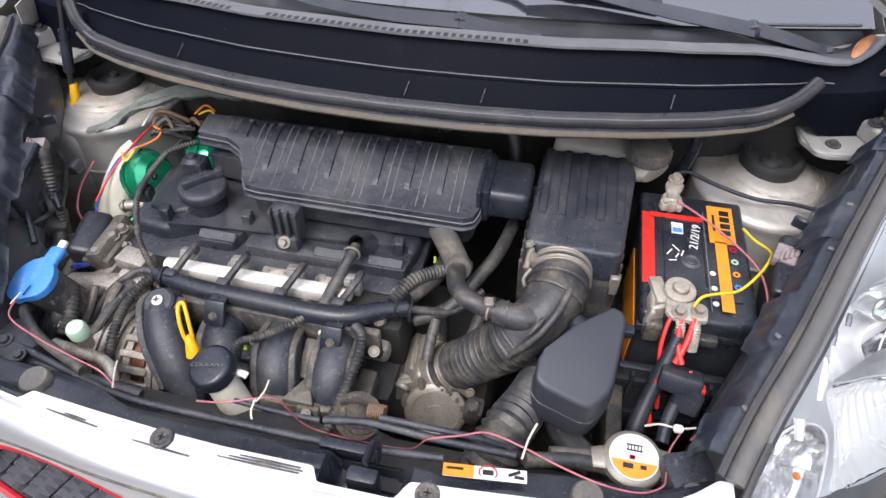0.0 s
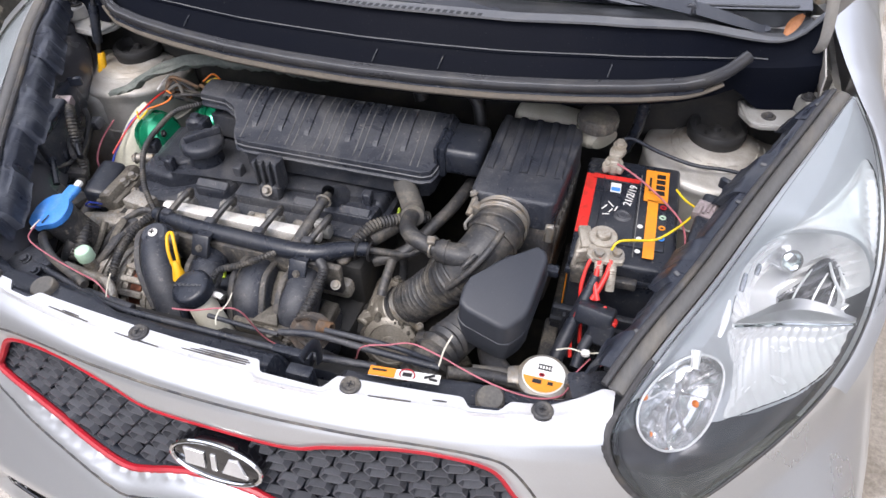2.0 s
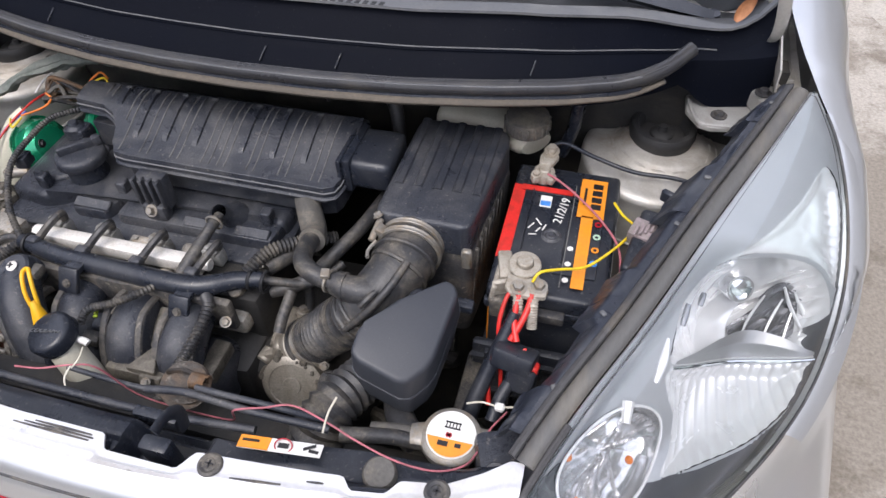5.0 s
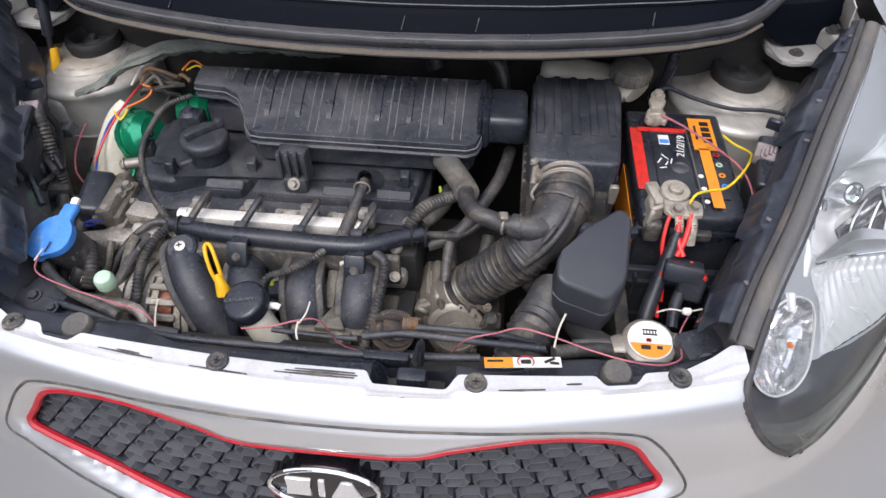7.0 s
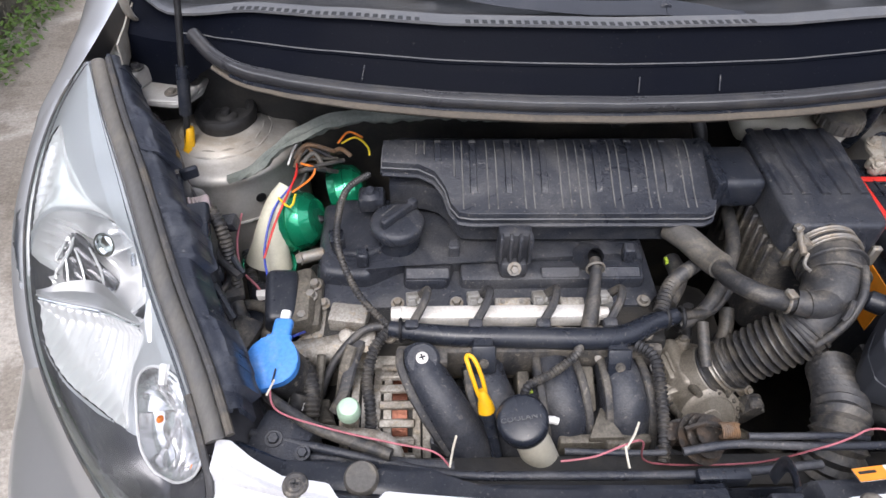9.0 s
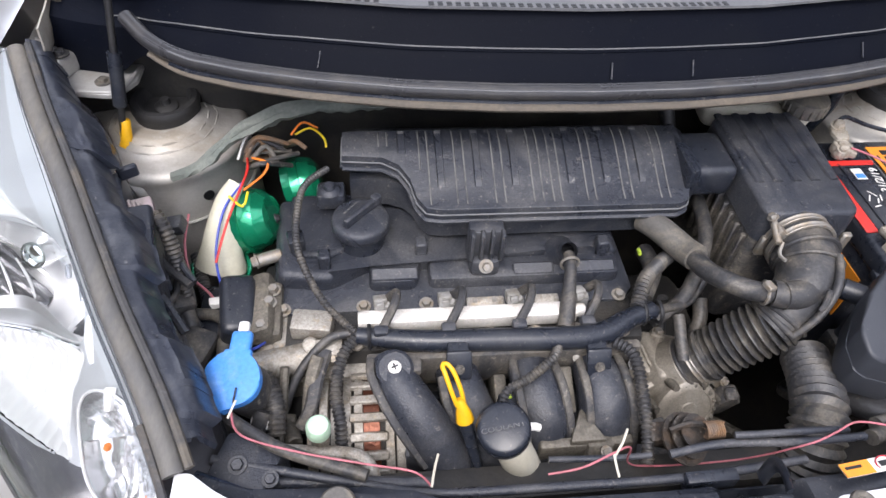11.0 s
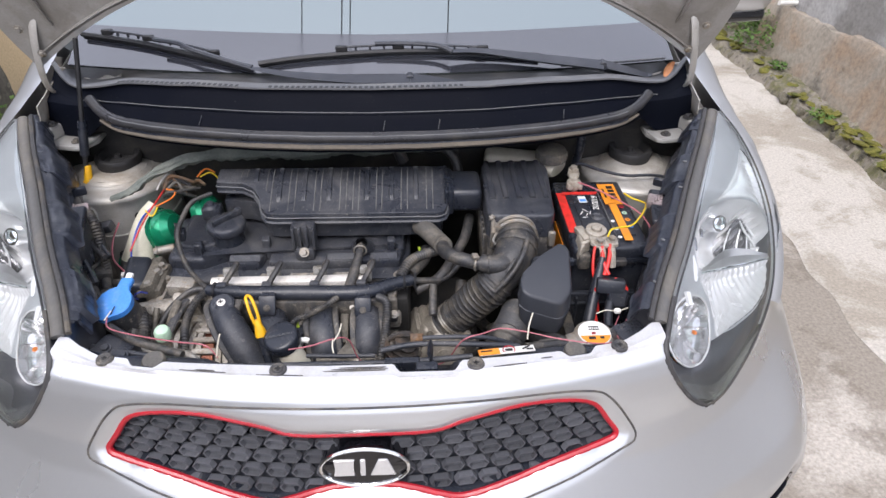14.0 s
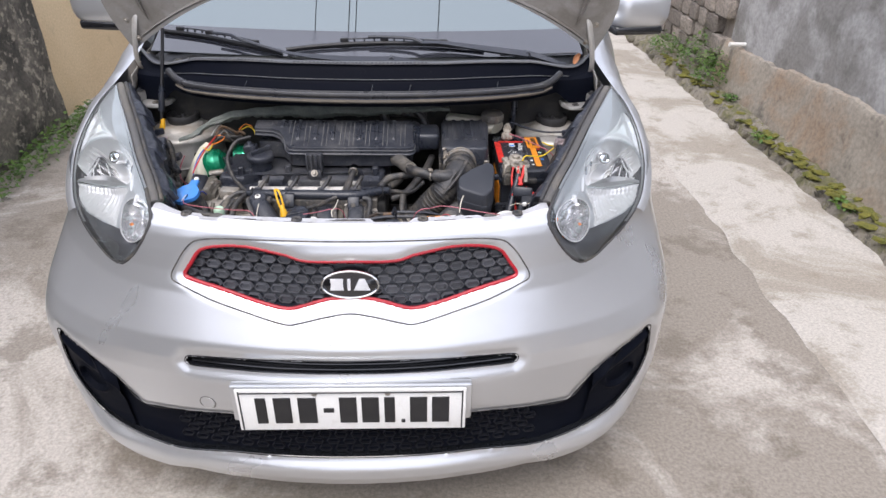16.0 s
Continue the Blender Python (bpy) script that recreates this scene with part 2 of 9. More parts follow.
    white=mat("white_plastic", (0.72, 0.71, 0.68), 0.45, 0, (0.55, 0.53, 0.48), 40, 0.5, 0.75, 0.6, fine=0.04),
    pink_wire=mat("pink_wire", (0.42, 0.13, 0.155), 0.5, 0, (0.28, 0.09, 0.10), 60),
    mount=mat("mount_rubber", (0.02, 0.02, 0.021), 0.7, 0, (0.06, 0.055, 0.05), 30, 0.5, 0.8, 0.6, 0.15, 300),
    dustline=mat("dust_grey_edge", (0.15, 0.148, 0.142), 0.8, 0, (0.06, 0.06, 0.063), 45, 0.45, 0.62, 0.8, frac=0.7),
    pink_plug=mat("dusty_pink_plug", (0.27, 0.22, 0.225), 0.6, 0, (0.17, 0.15, 0.14), 60, 0.45, 0.65, 0.8, fine=0.15),
    tie=mat("aged_cable_tie", (0.58, 0.55, 0.46), 0.5, 0, (0.42, 0.38, 0.3), 60, fine=0.06),
    lime=mat("lime_connector", (0.3, 0.4, 0.03), 0.45, 0, (0.3, 0.4, 0.03), 60, fine=0.06),
    orange=mat("orange_print", (0.78, 0.27, 0.02), 0.45, 0, (0.66, 0.25, 0.03), 60, fine=0.05),
    orange_wire=mat("orange_wire", (0.8, 0.22, 0.03), 0.45, 0, (0.6, 0.17, 0.03), 60),
    rusty=mat("oily_rusty_steel", (0.045, 0.04, 0.036), 0.5, 0.5, (0.09, 0.062, 0.042), 60, 0.45, 0.65, 0.8, 0.3, 300, col3=(0.22, 0.2, 0.17), scale3=140, lo3=0.6, hi3=0.7, most3=0.6, fine=0.3),
    copper=mat("copper_windings", (0.16, 0.062, 0.04), 0.4, 0.7, (0.25, 0.1, 0.06), 90, bump=0.3, bscale=250),
    amber=mat("amber_reflection_tint", (0.7, 0.2, 0.04), 0.25, 0, (0.5, 0.14, 0.03), 90, fine=0.05, coat=0.5),
    plate=mat("licence_plate_white", (0.75, 0.75, 0.73), 0.35, 0, (0.6, 0.58, 0.53), 30, 0.55, 0.75, 0.6, fine=0.03),
    badge_mark=mat("brushed_badge_mark", (0.78, 0.785, 0.79), 0.25, 0.7, (0.7, 0.7, 0.71), 40, rvar=0.05, fine=0.04),
    ink=mat("black_print", (0.012, 0.012, 0.014), 0.5, 0, (0.02, 0.02, 0.02), 40),
    badge=mat("badge_black", (0.006, 0.006, 0.008), 0.08, 0, (0.008, 0.008, 0.01), 10, rvar=0.02, fine=0.02, coat=0.8),
    grille=mat("textured_grille_plastic", (0.088, 0.091, 0.102), 0.4, 0, (0.065, 0.066, 0.07), 20, 0.45, 0.75, 0.6, 0.06, 600, rnd=0.2),
    leaf=mat("dry_leaf", (0.45, 0.2, 0.09), 0.7, 0, (0.28, 0.12, 0.05), 80, fine=0.1),
    cloth=mat("grey_green_insulation", (0.115, 0.13, 0.115), 0.85, 0, (0.20, 0.21, 0.185), 24, 0.4, 0.7, 0.8, 0.35, 220, col3=(0.09, 0.09, 0.08), scale3=60, lo3=0.6, hi3=0.8, most3=0.6),
    glass=clear("windscreen_glass", (0.10, 0.12, 0.13), 0.01, 3.6),
    frit=mat("windscreen_black_border", (0.030, 0.032, 0.040), 0.07, 0, (0.05, 0.05, 0.055), 30, 0.5, 0.8, 0.4, 0, rvar=0.03, fine=0.03),
    arm=mat("worn_black_wiper_arm", (0.030, 0.033, 0.042), 0.38, 0, (0.075, 0.077, 0.085), 16, 0.45, 0.75, 0.6, 0.05, 500, fine=0.06),
    lens=clear("headlamp_lens", (0.93, 0.94, 0.95), 0.03, 1.6),
    interior=mat("cabin_dark", (0.02, 0.02, 0.022), 0.7, 0, (0.03, 0.03, 0.03), 10),
    tyre=mat("tyre_rubber", (0.02, 0.02, 0.02), 0.8, 0, (0.06, 0.055, 0.05), 12, bump=0.2),
    concrete=mat("weathered_concrete", (0.265, 0.235, 0.198), 0.88, 0, (0.47, 0.435, 0.39), 0.9, 0.49, 0.57, 0.9, 0.6, 90, col3=(0.17, 0.145, 0.115), scale3=3.4, lo3=0.53, hi3=0.61, most3=0.65, fine=0.24, frac=0.68),
    slab=mat("pale_concrete_slab", (0.47, 0.44, 0.395), 0.85, 0, (0.30, 0.265, 0.215), 1.7, 0.48, 0.58, 0.85, 0.6, 100, col3=(0.25, 0.215, 0.165), scale3=6, lo3=0.56, hi3=0.68, most3=0.65, fine=0.2, frac=0.66),
    render=mat("stained_cement_render", (0.24, 0.232, 0.218), 0.9, 0, (0.42, 0.415, 0.405), 2.2, 0.46, 0.60, 0.9, 0.5, 45, col3=(0.13, 0.125, 0.11), scale3=5, lo3=0.55, hi3=0.72, most3=0.75, fine=0.15),
    plinth=mat("brown_stained_render", (0.31, 0.275, 0.225), 0.9, 0, (0.30, 0.20, 0.125), 2.6, 0.46, 0.62, 0.65, 0.5, 45, col3=(0.06, 0.058, 0.048), scale3=3.2, lo3=0.55, hi3=0.68, most3=0.9, fine=0.22, frac=0.66),
    stone=mat("mossy_kerb_stone", (0.20, 0.178, 0.145), 0.9, 0, (0.10, 0.098, 0.035), 7, 0.47, 0.6, 0.85, 0.9, 70, col3=(0.06, 0.055, 0.045), scale3=26, lo3=0.5, hi3=0.62, most3=0.8, frac=0.7, rnd=0.3),
    rubble=mat("old_laterite_stone", (0.26, 0.225, 0.19), 0.92, 0, (0.13, 0.115, 0.1), 7, 0.42, 0.65, 0.85, 0.6, 90, col3=(0.4, 0.35, 0.29), scale3=16, lo3=0.56, hi3=0.72, most3=0.7, rnd=0.35),
    mossy=mat("dark_mossy_wall", (0.12, 0.108, 0.086), 0.92, 0, (0.045, 0.042, 0.034), 4, 0.45, 0.58, 0.9, 0.8, 50, col3=(0.30, 0.27, 0.21), scale3=22, lo3=0.54, hi3=0.64, most3=0.8, fine=0.3),
    beige=mat("stained_beige_wall", (0.60, 0.47, 0.29), 0.85, 0, (0.5, 0.37, 0.21), 1.2, 0.4, 0.7, 0.8, 0.25, 80, col3=(0.2, 0.16, 0.1), scale3=2.6, lo3=0.6, hi3=0.75, most3=0.6),
    weed=mat("weed_leaf", (0.06, 0.13, 0.018), 0.6, 0, (0.11, 0.17, 0.03), 8, 0.4, 0.65, 0.9, fine=0.2),
    moss=mat("yellow_green_moss", (0.15, 0.14, 0.025), 0.95, 0, (0.07, 0.085, 0.02), 25, bump=0.6, bscale=150, fine=0.3),
    cable=mat("cable_sheath", (0.012, 0.012, 0.012), 0.5),
)

# ---------------------------------------------------------------- mesh helpers


def smoothstep(a, b, x):
    t = min(1.0, max(0.0, (x - a) / (b - a)))
    return t * t * (3 - 2 * t)


def world_of(ob):
    if ob.parent:
        return world_of(ob.parent) @ ob.matrix_parent_inverse @ ob.matrix_basis
    return ob.matrix_basis.copy()


def thing(name, at, label, category, group="", kind=""):
    e = new(name)
    e.empty_display_size = 0.05
    e.location = at
    return tagged(e, label, category, group, kind)


def finish(bm, name, material, sharp=38.0, smooth=True):
    bmesh.ops.recalc_face_normals(bm, faces=bm.faces)
    me = bpy.data.meshes.new(name)
    if smooth:
        for e in bm.edges:
            e.smooth = not (len(e.link_faces) == 2 and e.calc_face_angle(0) > radians(sharp))
        for f in bm.faces:
            f.smooth = True
    bm.to_mesh(me)
    bm.free()
    me.materials.append(material)
    return me


def part(name, bm, material, parent=None, label="", sharp=38.0, smooth=True):
    """Links a bmesh as one mesh object under a thing or under a part."""
    ob = new(name, finish(bm, name, material, sharp, smooth))
    if parent:
        ob.parent = parent
        ob.matrix_parent_inverse = world_of(parent).inverted()
    return tagged(ob, label)


def piece(name, me, m, parent):
    """One more object on a shared mesh, at the pose m, under its parent."""
    ob = new(name, me)
    ob.parent = parent
    ob.matrix_parent_inverse = world_of(parent).inverted()
    ob.matrix_basis = m
    return ob


def join(*bms):
    out = bmesh.new()
    for b in bms:
        me = bpy.data.meshes.new("joining")
        b.to_mesh(me)
        out.from_mesh(me)
        b.free()
        bpy.data.meshes.remove(me)
    return out


def moved(bm, m):
    bm.transform(m)
    return bm


def box(c, s, bevel=0.0, seg=2, rot=(0, 0, 0), taper=(1, 1)):
    """A box at c of size s with rounded edges; taper scales the bottom."""
    bm = bmesh.new()
    bmesh.ops.create_cube(bm, size=1)
    for v in bm.verts:
        if v.co.z < 0:
            v.co.x *= taper[0]
            v.co.y *= taper[1]
        v.co = Vector((v.co.x * s[0], v.co.y * s[1], v.co.z * s[2]))
    if bevel:
        bmesh.ops.bevel(bm, geom=bm.edges[:], offset=bevel, segments=seg, affect="EDGES", profile=0.5, clamp_overlap=True)
    return moved(bm, pose(*c, *rot))


def lathe(prof, c=(0, 0, 0), d=(0, 0, 1), seg=28):
    """Turns a profile of (radius, height) round the axis d at c."""
    bm = bmesh.new()
    rings = []
    for r, h in prof:
        if r < 1e-5:
            rings.append([bm.verts.new((0, 0, h))])
        else:
            rings.append([bm.verts.new((r * math.cos(2 * math.pi * k / seg), r * math.sin(2 * math.pi * k / seg), h)) for k in range(seg)])
    for a, b in zip(rings[:-1], rings[1:]):
        for k in range(seg):
            q = (k + 1) % seg
            vs = [a[k % len(a)], a[q % len(a)], b[q % len(b)], b[k % len(b)]]
            vs = list(dict.fromkeys(vs))
            if len(vs) > 2:
                bm.faces.new(vs)
    turn = Vector(d).normalized().to_track_quat("Z", "Y").to_matrix().to_4x4()
    return moved(bm, Matrix.Translation(c) @ turn)


def cyl(a, b, r, bevel=0.15, seg=20, r2=None):
    """A capped round bar from a to b with softened rims."""
    a, b = Vector(a), Vector(b)
    h, r2 = (b - a).length, r if r2 is None else r2
    e = bevel * min(r, h * 0.5, r2)
    return lathe([(0, 0), (r - e, 0), (r, e), (r2, h - e), (r2 - e, h), (0, h)], a, b - a, seg)


def curve_points(pts, n):
    """n points evenly along a smooth curve through pts."""
    p = [Vector(q) for q in pts]
    if len(p) == 2:
        return [p[0].lerp(p[1], k / (n - 1)) for k in range(n)]
    dense = []
    for i in range(len(p) - 1):
        a, b, c, d = p[max(i - 1, 0)], p[i], p[i + 1], p[min(i + 2, len(p) - 1)]
        for k in range(16):
            t = k / 16
            dense.append(0.5 * ((2 * b) + (c - a) * t + (2 * a - 5 * b + 4 * c - d) * t * t + (3 * b - a - 3 * c + d) * t ** 3))
    dense.append(p[-1])
    cum = [0.0]
    for a, b in zip(dense[:-1], dense[1:]):
        cum.append(cum[-1] + (b - a).length)
    out, j = [], 0
    for k in range(n):
        s = cum[-1] * k / (n - 1)
        while j < len(cum) - 2 and cum[j + 1] < s:
            j += 1
        w = (s - cum[j]) / max(1e-9, cum[j + 1] - cum[j])
        out.append(dense[j].lerp(dense[j + 1], min(1, w)))
    return out


def length_of(pts):
    q = curve_points(pts, 60)
    return sum((a - b).length for a, b in zip(q[:-1], q[1:]))


def tube(pts, r, seg=10, step=0.006, corr=None, caps=True, flat=1.0):
    """A hose or wire along a smooth curve; r may be a list along it; corr = (depth, pitch) of corrugations."""
    L = length_of(pts)
    n = max(4, int(L / step) + 1)
    if corr:
        n = max(n, int(L / corr[1] * 4) + 1)
    q = curve_points(pts, n)
    bm = bmesh.new()
    up = Vector((0, 0, 1))
    t0 = (q[1] - q[0]).normalized()
    side = t0.cross(up) if abs(t0.z) < 0.95 else t0.cross(Vector((1, 0, 0)))
    side.normalize()
    rings = []
    for i in range(n):
        t = (q[min(i + 1, n - 1)] - q[max(i - 1, 0)]).normalized()
        side = (side - t * side.dot(t)).normalized()
        nor = side.cross(t)
        f = i / (n - 1)
        rr = r if not isinstance(r, (list, tuple)) else float(np.interp(f, np.linspace(0, 1, len(r)), r))
        if corr:
            rr += corr[0] * math.sin(2 * math.pi * L * f / corr[1])
        rings.append([bm.verts.new(q[i] + side * (rr * math.cos(2 * math.pi * k / seg)) + nor * (flat * rr * math.sin(2 * math.pi * k / seg))) for k in range(seg)])
    for a, b in zip(rings[:-1], rings[1:]):
        for k in range(seg):
            bm.faces.new((a[k], a[(k + 1) % seg], b[(k + 1) % seg], b[k]))
    if caps:
        bm.faces.new(rings[0][::-1])
        bm.faces.new(rings[-1])
    return bm


def prism(poly, z0, z1, bevel=0.0, seg=2, grow=0.0):
    """A polygon (x, y) raised from z0 to z1, with rounded edges; grow widens the foot."""
    bm = bmesh.new()
    cx, cy = sum(p[0] for p in poly) / len(poly), sum(p[1] for p in poly) / len(poly)
    lo = [bm.verts.new((cx + (x - cx) * (1 + grow), cy + (y - cy) * (1 + grow), z0)) for x, y in poly]
    hi = [bm.verts.new((x, y, z1)) for x, y in poly]
    bm.faces.new(lo[::-1])
    bm.faces.new(hi)
    n = len(poly)
    for k in range(n):
        bm.faces.new((lo[k], lo[(k + 1) % n], hi[(k + 1) % n], hi[k]))
    if bevel:
        bmesh.ops.bevel(bm, geom=[e for e in bm.edges if any(v in hi for v in e.verts)], offset=bevel, segments=seg, affect="EDGES", profile=0.5, clamp_overlap=True)
    return bm


def sheet(fn, nu, nv, thick=0.0, keep=None):
    """A surface fn(u, v) on the unit square, with a back face at the given thickness. keep drops cells."""
    bm = bmesh.new()
    P = [[Vector(fn(i / nu, j / nv)) for j in range(nv + 1)] for i in range(nu + 1)]
    top = [[bm.verts.new(p) for p in row] for row in P]
    low = None
    if thick:
        low = []
        for i in range(nu + 1):
            row = []
            for j in range(nv + 1):
                du = P[min(i + 1, nu)][j] - P[max(i - 1, 0)][j]
                dv = P[i][min(j + 1, nv)] - P[i][max(j - 1, 0)]
                nn = du.cross(dv)
                nn = nn.normalized() if nn.length > 1e-12 else Vector((0, 0, 1))
                row.append(bm.verts.new(P[i][j] - nn * thick))
            low.append(row)
    cells = {(i, j) for i in range(nu) for j in range(nv) if keep is None or keep((i + 0.5) / nu, (j + 0.5) / nv)}
    for i, j in cells:
        bm.faces.new((top[i][j], top[i + 1][j], top[i + 1][j + 1], top[i][j + 1]))
        if low:
            bm.faces.new((low[i][j], low[i][j + 1], low[i + 1][j + 1], low[i + 1][j]))
            for (a, b), (p, q) in (((-1, 0), ((i, j), (i, j + 1))), ((1, 0), ((i + 1, j + 1), (i + 1, j))), ((0, -1), ((i + 1, j), (i, j))), ((0, 1), ((i, j + 1), (i + 1, j + 1)))):
                if (i + a, j + b) not in cells:
                    bm.faces.new((top[p[0]][p[1]], top[q[0]][q[1]], low[q[0]][q[1]], low[p[0]][p[1]]))
    bmesh.ops.delete(bm, geom=[v for v in bm.verts if not v.link_faces], context="VERTS")
    bmesh.ops.remove_doubles(bm, verts=bm.verts, dist=1e-6)
    return bm


def loft(rings, caps=True):
    bm = bmesh.new()
    vs = [[bm.verts.new(p) for p in ring] for ring in rings]
    n = len(rings[0])
    for a, b in zip(vs[:-1], vs[1:]):
        for k in range(n):
            bm.faces.new((a[k], a[(k + 1) % n], b[(k + 1) % n], b[k]))
    if caps:
        bm.faces.new(vs[0][::-1])
        bm.faces.new(vs[-1])
    return bm


def bolt(c, d=(0, 0, 1), r=0.008, h=0.006, washer=1.45):
    """A hexagon bolt head on a washer."""
    r, h = r * 0.74, h * 0.85
    return join(lathe([(0, 0), (r * washer, 0), (r * washer, 0.0016), (0, 0.0016)], c, d, 18),
                lathe([(0, 0), (r, 0), (r, h * 0.8), (r * 0.85, h), (0, h)], c, d, 6))


def inside(poly, x, y):
    r, n = False, len(poly)
    for k in range(n):
        (a, b), (c, d) = poly[k], poly[k - 1]
        if (b > y) != (d > y) and x < (c - a) * (y - b) / (d - b) + a:
            r = not r
    return r


def edge_point(poly, x, y):
    """The nearest point of a closed outline, and its distance."""
    best, at = 1e9, None
    n = len(poly)
    for k in range(n):
        (a, b), (c, d) = poly[k - 1], poly[k]
        ex, ey = c - a, d - b
        t = min(1, max(0, ((x - a) * ex + (y - b) * ey) / max(1e-12, ex * ex + ey * ey)))
        px, py = a + t * ex, b + t * ey
        q = math.hypot(x - px, y - py)
        if q < best:
            best, at = q, (px, py)
    return at, best


def near_outline(poly, pts):
    """For many points: the nearest point of a closed outline, the distance, and whether the point is inside."""
    P, A = np.asarray(pts, float), np.asarray(poly, float)
    at, dist, ins = P.copy(), np.full(len(P), 9e9), np.zeros(len(P), bool)
    for (ax, ay), (bx, by) in zip(A, np.roll(A, -1, 0)):
        ex, ey = bx - ax, by - ay
        t = np.clip(((P[:, 0] - ax) * ex + (P[:, 1] - ay) * ey) / max(1e-12, ex * ex + ey * ey), 0, 1)
        qx, qy = ax + t * ex, ay + t * ey
        d = np.hypot(P[:, 0] - qx, P[:, 1] - qy)
        m = d < dist
        at[m, 0], at[m, 1], dist[m] = qx[m], qy[m], d[m]
        if by != ay:
            ins ^= ((ay > P[:, 1]) != (by > P[:, 1])) & (P[:, 0] < (bx - ax) * (P[:, 1] - ay) / (by - ay) + ax)
    return at, dist, ins


def dense(poly, step):
    """A closed outline with points set evenly along its straight edges."""
    out = []
    for (a, b), (c, d) in zip(poly, poly[1:] + poly[:1]):
        n = max(1, round(math.hypot(c - a, d - b) / step))
        out += [(a + (c - a) * k / n, b + (d - b) * k / n) for k in range(n)]
    return out


def both(half):
    """A half outline from the middle line round to the middle line again, closed by its mirror image."""
    return list(half) + [(-x, y) for x, y in reversed(half) if x > 1e-6]


def smooth_closed(poly, n):
    p = [Vector((x, y, 0)) for x, y in poly]
    m = len(p)
    out = []
    dense = []
    for i in range(m):
        a, b, c, d = p[i - 1], p[i], p[(i + 1) % m], p[(i + 2) % m]
        for k in range(24):
            t = k / 24
            dense.append(0.5 * ((2 * b) + (c - a) * t + (2 * a - 5 * b + 4 * c - d) * t * t + (3 * b - a - 3 * c + d) * t ** 3))
    dense.append(dense[0])
    cum = [0.0]
    for a, b in zip(dense[:-1], dense[1:]):
        cum.append(cum[-1] + (b - a).length)
    for k in range(n):
        q = cum[-1] * k / n
        out.append((float(np.interp(q, cum, [v.x for v in dense])), float(np.interp(q, cum, [v.y for v in dense]))))
    return out

# ---------------------------------------------------------------- ground and walls
def ground_fn(u, v):
    x, y = -60 + 120 * u, -40 + 110 * v
    return (x, y, 0)


ground = part("ground", sheet(ground_fn, 24, 24), M["concrete"])
tagged(ground, "weathered grey concrete yard with pale worn patches", "ground", kind="structure")


def slab_fn(u, v):
    """A thin poured strip with a ragged edge towards the yard."""
    y = -4 + 13 * v
    e0 = 1.54 + 0.05 * noise.noise((3, y * 1.3, 0)) + 0.025 * noise.noise((3, y * 6, 3)) + 0.010 * noise.noise((3, y * 25, 3))
    x = e0 + (2.30 - e0) * u
    edge = min(1.0, u * 14)
    return (x, y, 0.010 * edge + 0.004 * noise.noise((x * 4, y * 4, 3)) * edge + 0.0015)


pavement = part("pavement", sheet(slab_fn, 20, 300), M["slab"])
tagged(pavement, "pale poured concrete strip along the kerb", "pavement", kind="structure")


def wall_face(x0, y0, y1, z0, z1, amp, freq, side, seed, ny=80, nz=24, depth=0.3):
    """An uneven wall face in a plane x = x0, facing side, with its thickness behind."""
    def fn(u, v):
        y, z = y0 + (y1 - y0) * u, z0 + (z1 - z0) * v
        d = amp * noise.noise((seed, y * freq, z * freq)) + amp * 0.4 * noise.noise((seed, y * freq * 4, z * freq * 4))
        return (x0 + side * d, y, z)
    def back(u, v):
        y, z = y0 + (y1 - y0) * u, z0 + (z1 - z0) * v
        return (x0 - side * depth, y, z)
    a, b = sheet(fn, ny, nz), sheet(back, 2, 2)
    top = box((x0 - side * depth / 2, (y0 + y1) / 2, z1 - 0.01), (depth, y1 - y0, 0.02))
    return join(a, b, top)


wr = part("wall_right", wall_face(2.372, -6, 3.85, 0.0, 2.4, 0.018, 1.6, -1, 5.0), M["render"])
tagged(wr, "grey cement rendered wall with damp stains", "wall", kind="structure")


def plinth_fn(u, v):
    y = -6 + 9.85 * u
    top = 0.46 - 0.09 * smoothstep(2.1, 3.6, y) + 0.025 * noise.noise((y * 3, 4, 0)) + 0.018 * noise.noise((y * 11, 4, 0)) + 0.010 * noise.noise((y * 29, 4, 0))
    prof = [(2.275, 0.0), (2.315, 0.2), (2.338, top - 0.02), (2.345, top), (2.375, top + 0.006)]
    k = min(int(v * 4), 3)
    w = v * 4 - k
    x = prof[k][0] * (1 - w) + prof[k + 1][0] * w
    z = prof[k][1] * (1 - w) + prof[k + 1][1] * w
    return (x + 0.012 * noise.noise((y * 2.5, z * 5, 1)) + 0.006 * noise.noise((y * 11, z * 12, 2)), y, z)


part("plinth", sheet(plinth_fn, 320, 24), M["plinth"], wr, "brown stained render plinth with a broken ledge")
part("drain_pipe", join(tube([(2.255, 3.60, 0.405), (2.40, 3.62, 0.400)], 0.014, 16), ), M["white"], wr, "short white plastic weep pipe")
wfar = part("wall_right_far", wall_face(2.392, 3.85, 16, 0.0, 2.6, 0.03, 3.0, -1, 9.0), M["rubble"])
tagged(wfar, "old laterite block wall, dark and crumbling", "wall", kind="structure")
wl1 = part("wall_left", wall_face(-2.08, -6, 3.12, 0.0, 1.9, 0.04, 3.0, 1, 11.0, 120, 40), M["mossy"])
tagged(wl1, "dark mossy rubble wall with weeds at its foot", "wall", kind="structure")
wl2 = part("wall_left_far", wall_face(-2.14, 3.12, 16, 0.0, 2.1, 0.006, 1.0, 1, 13.0), M["beige"])
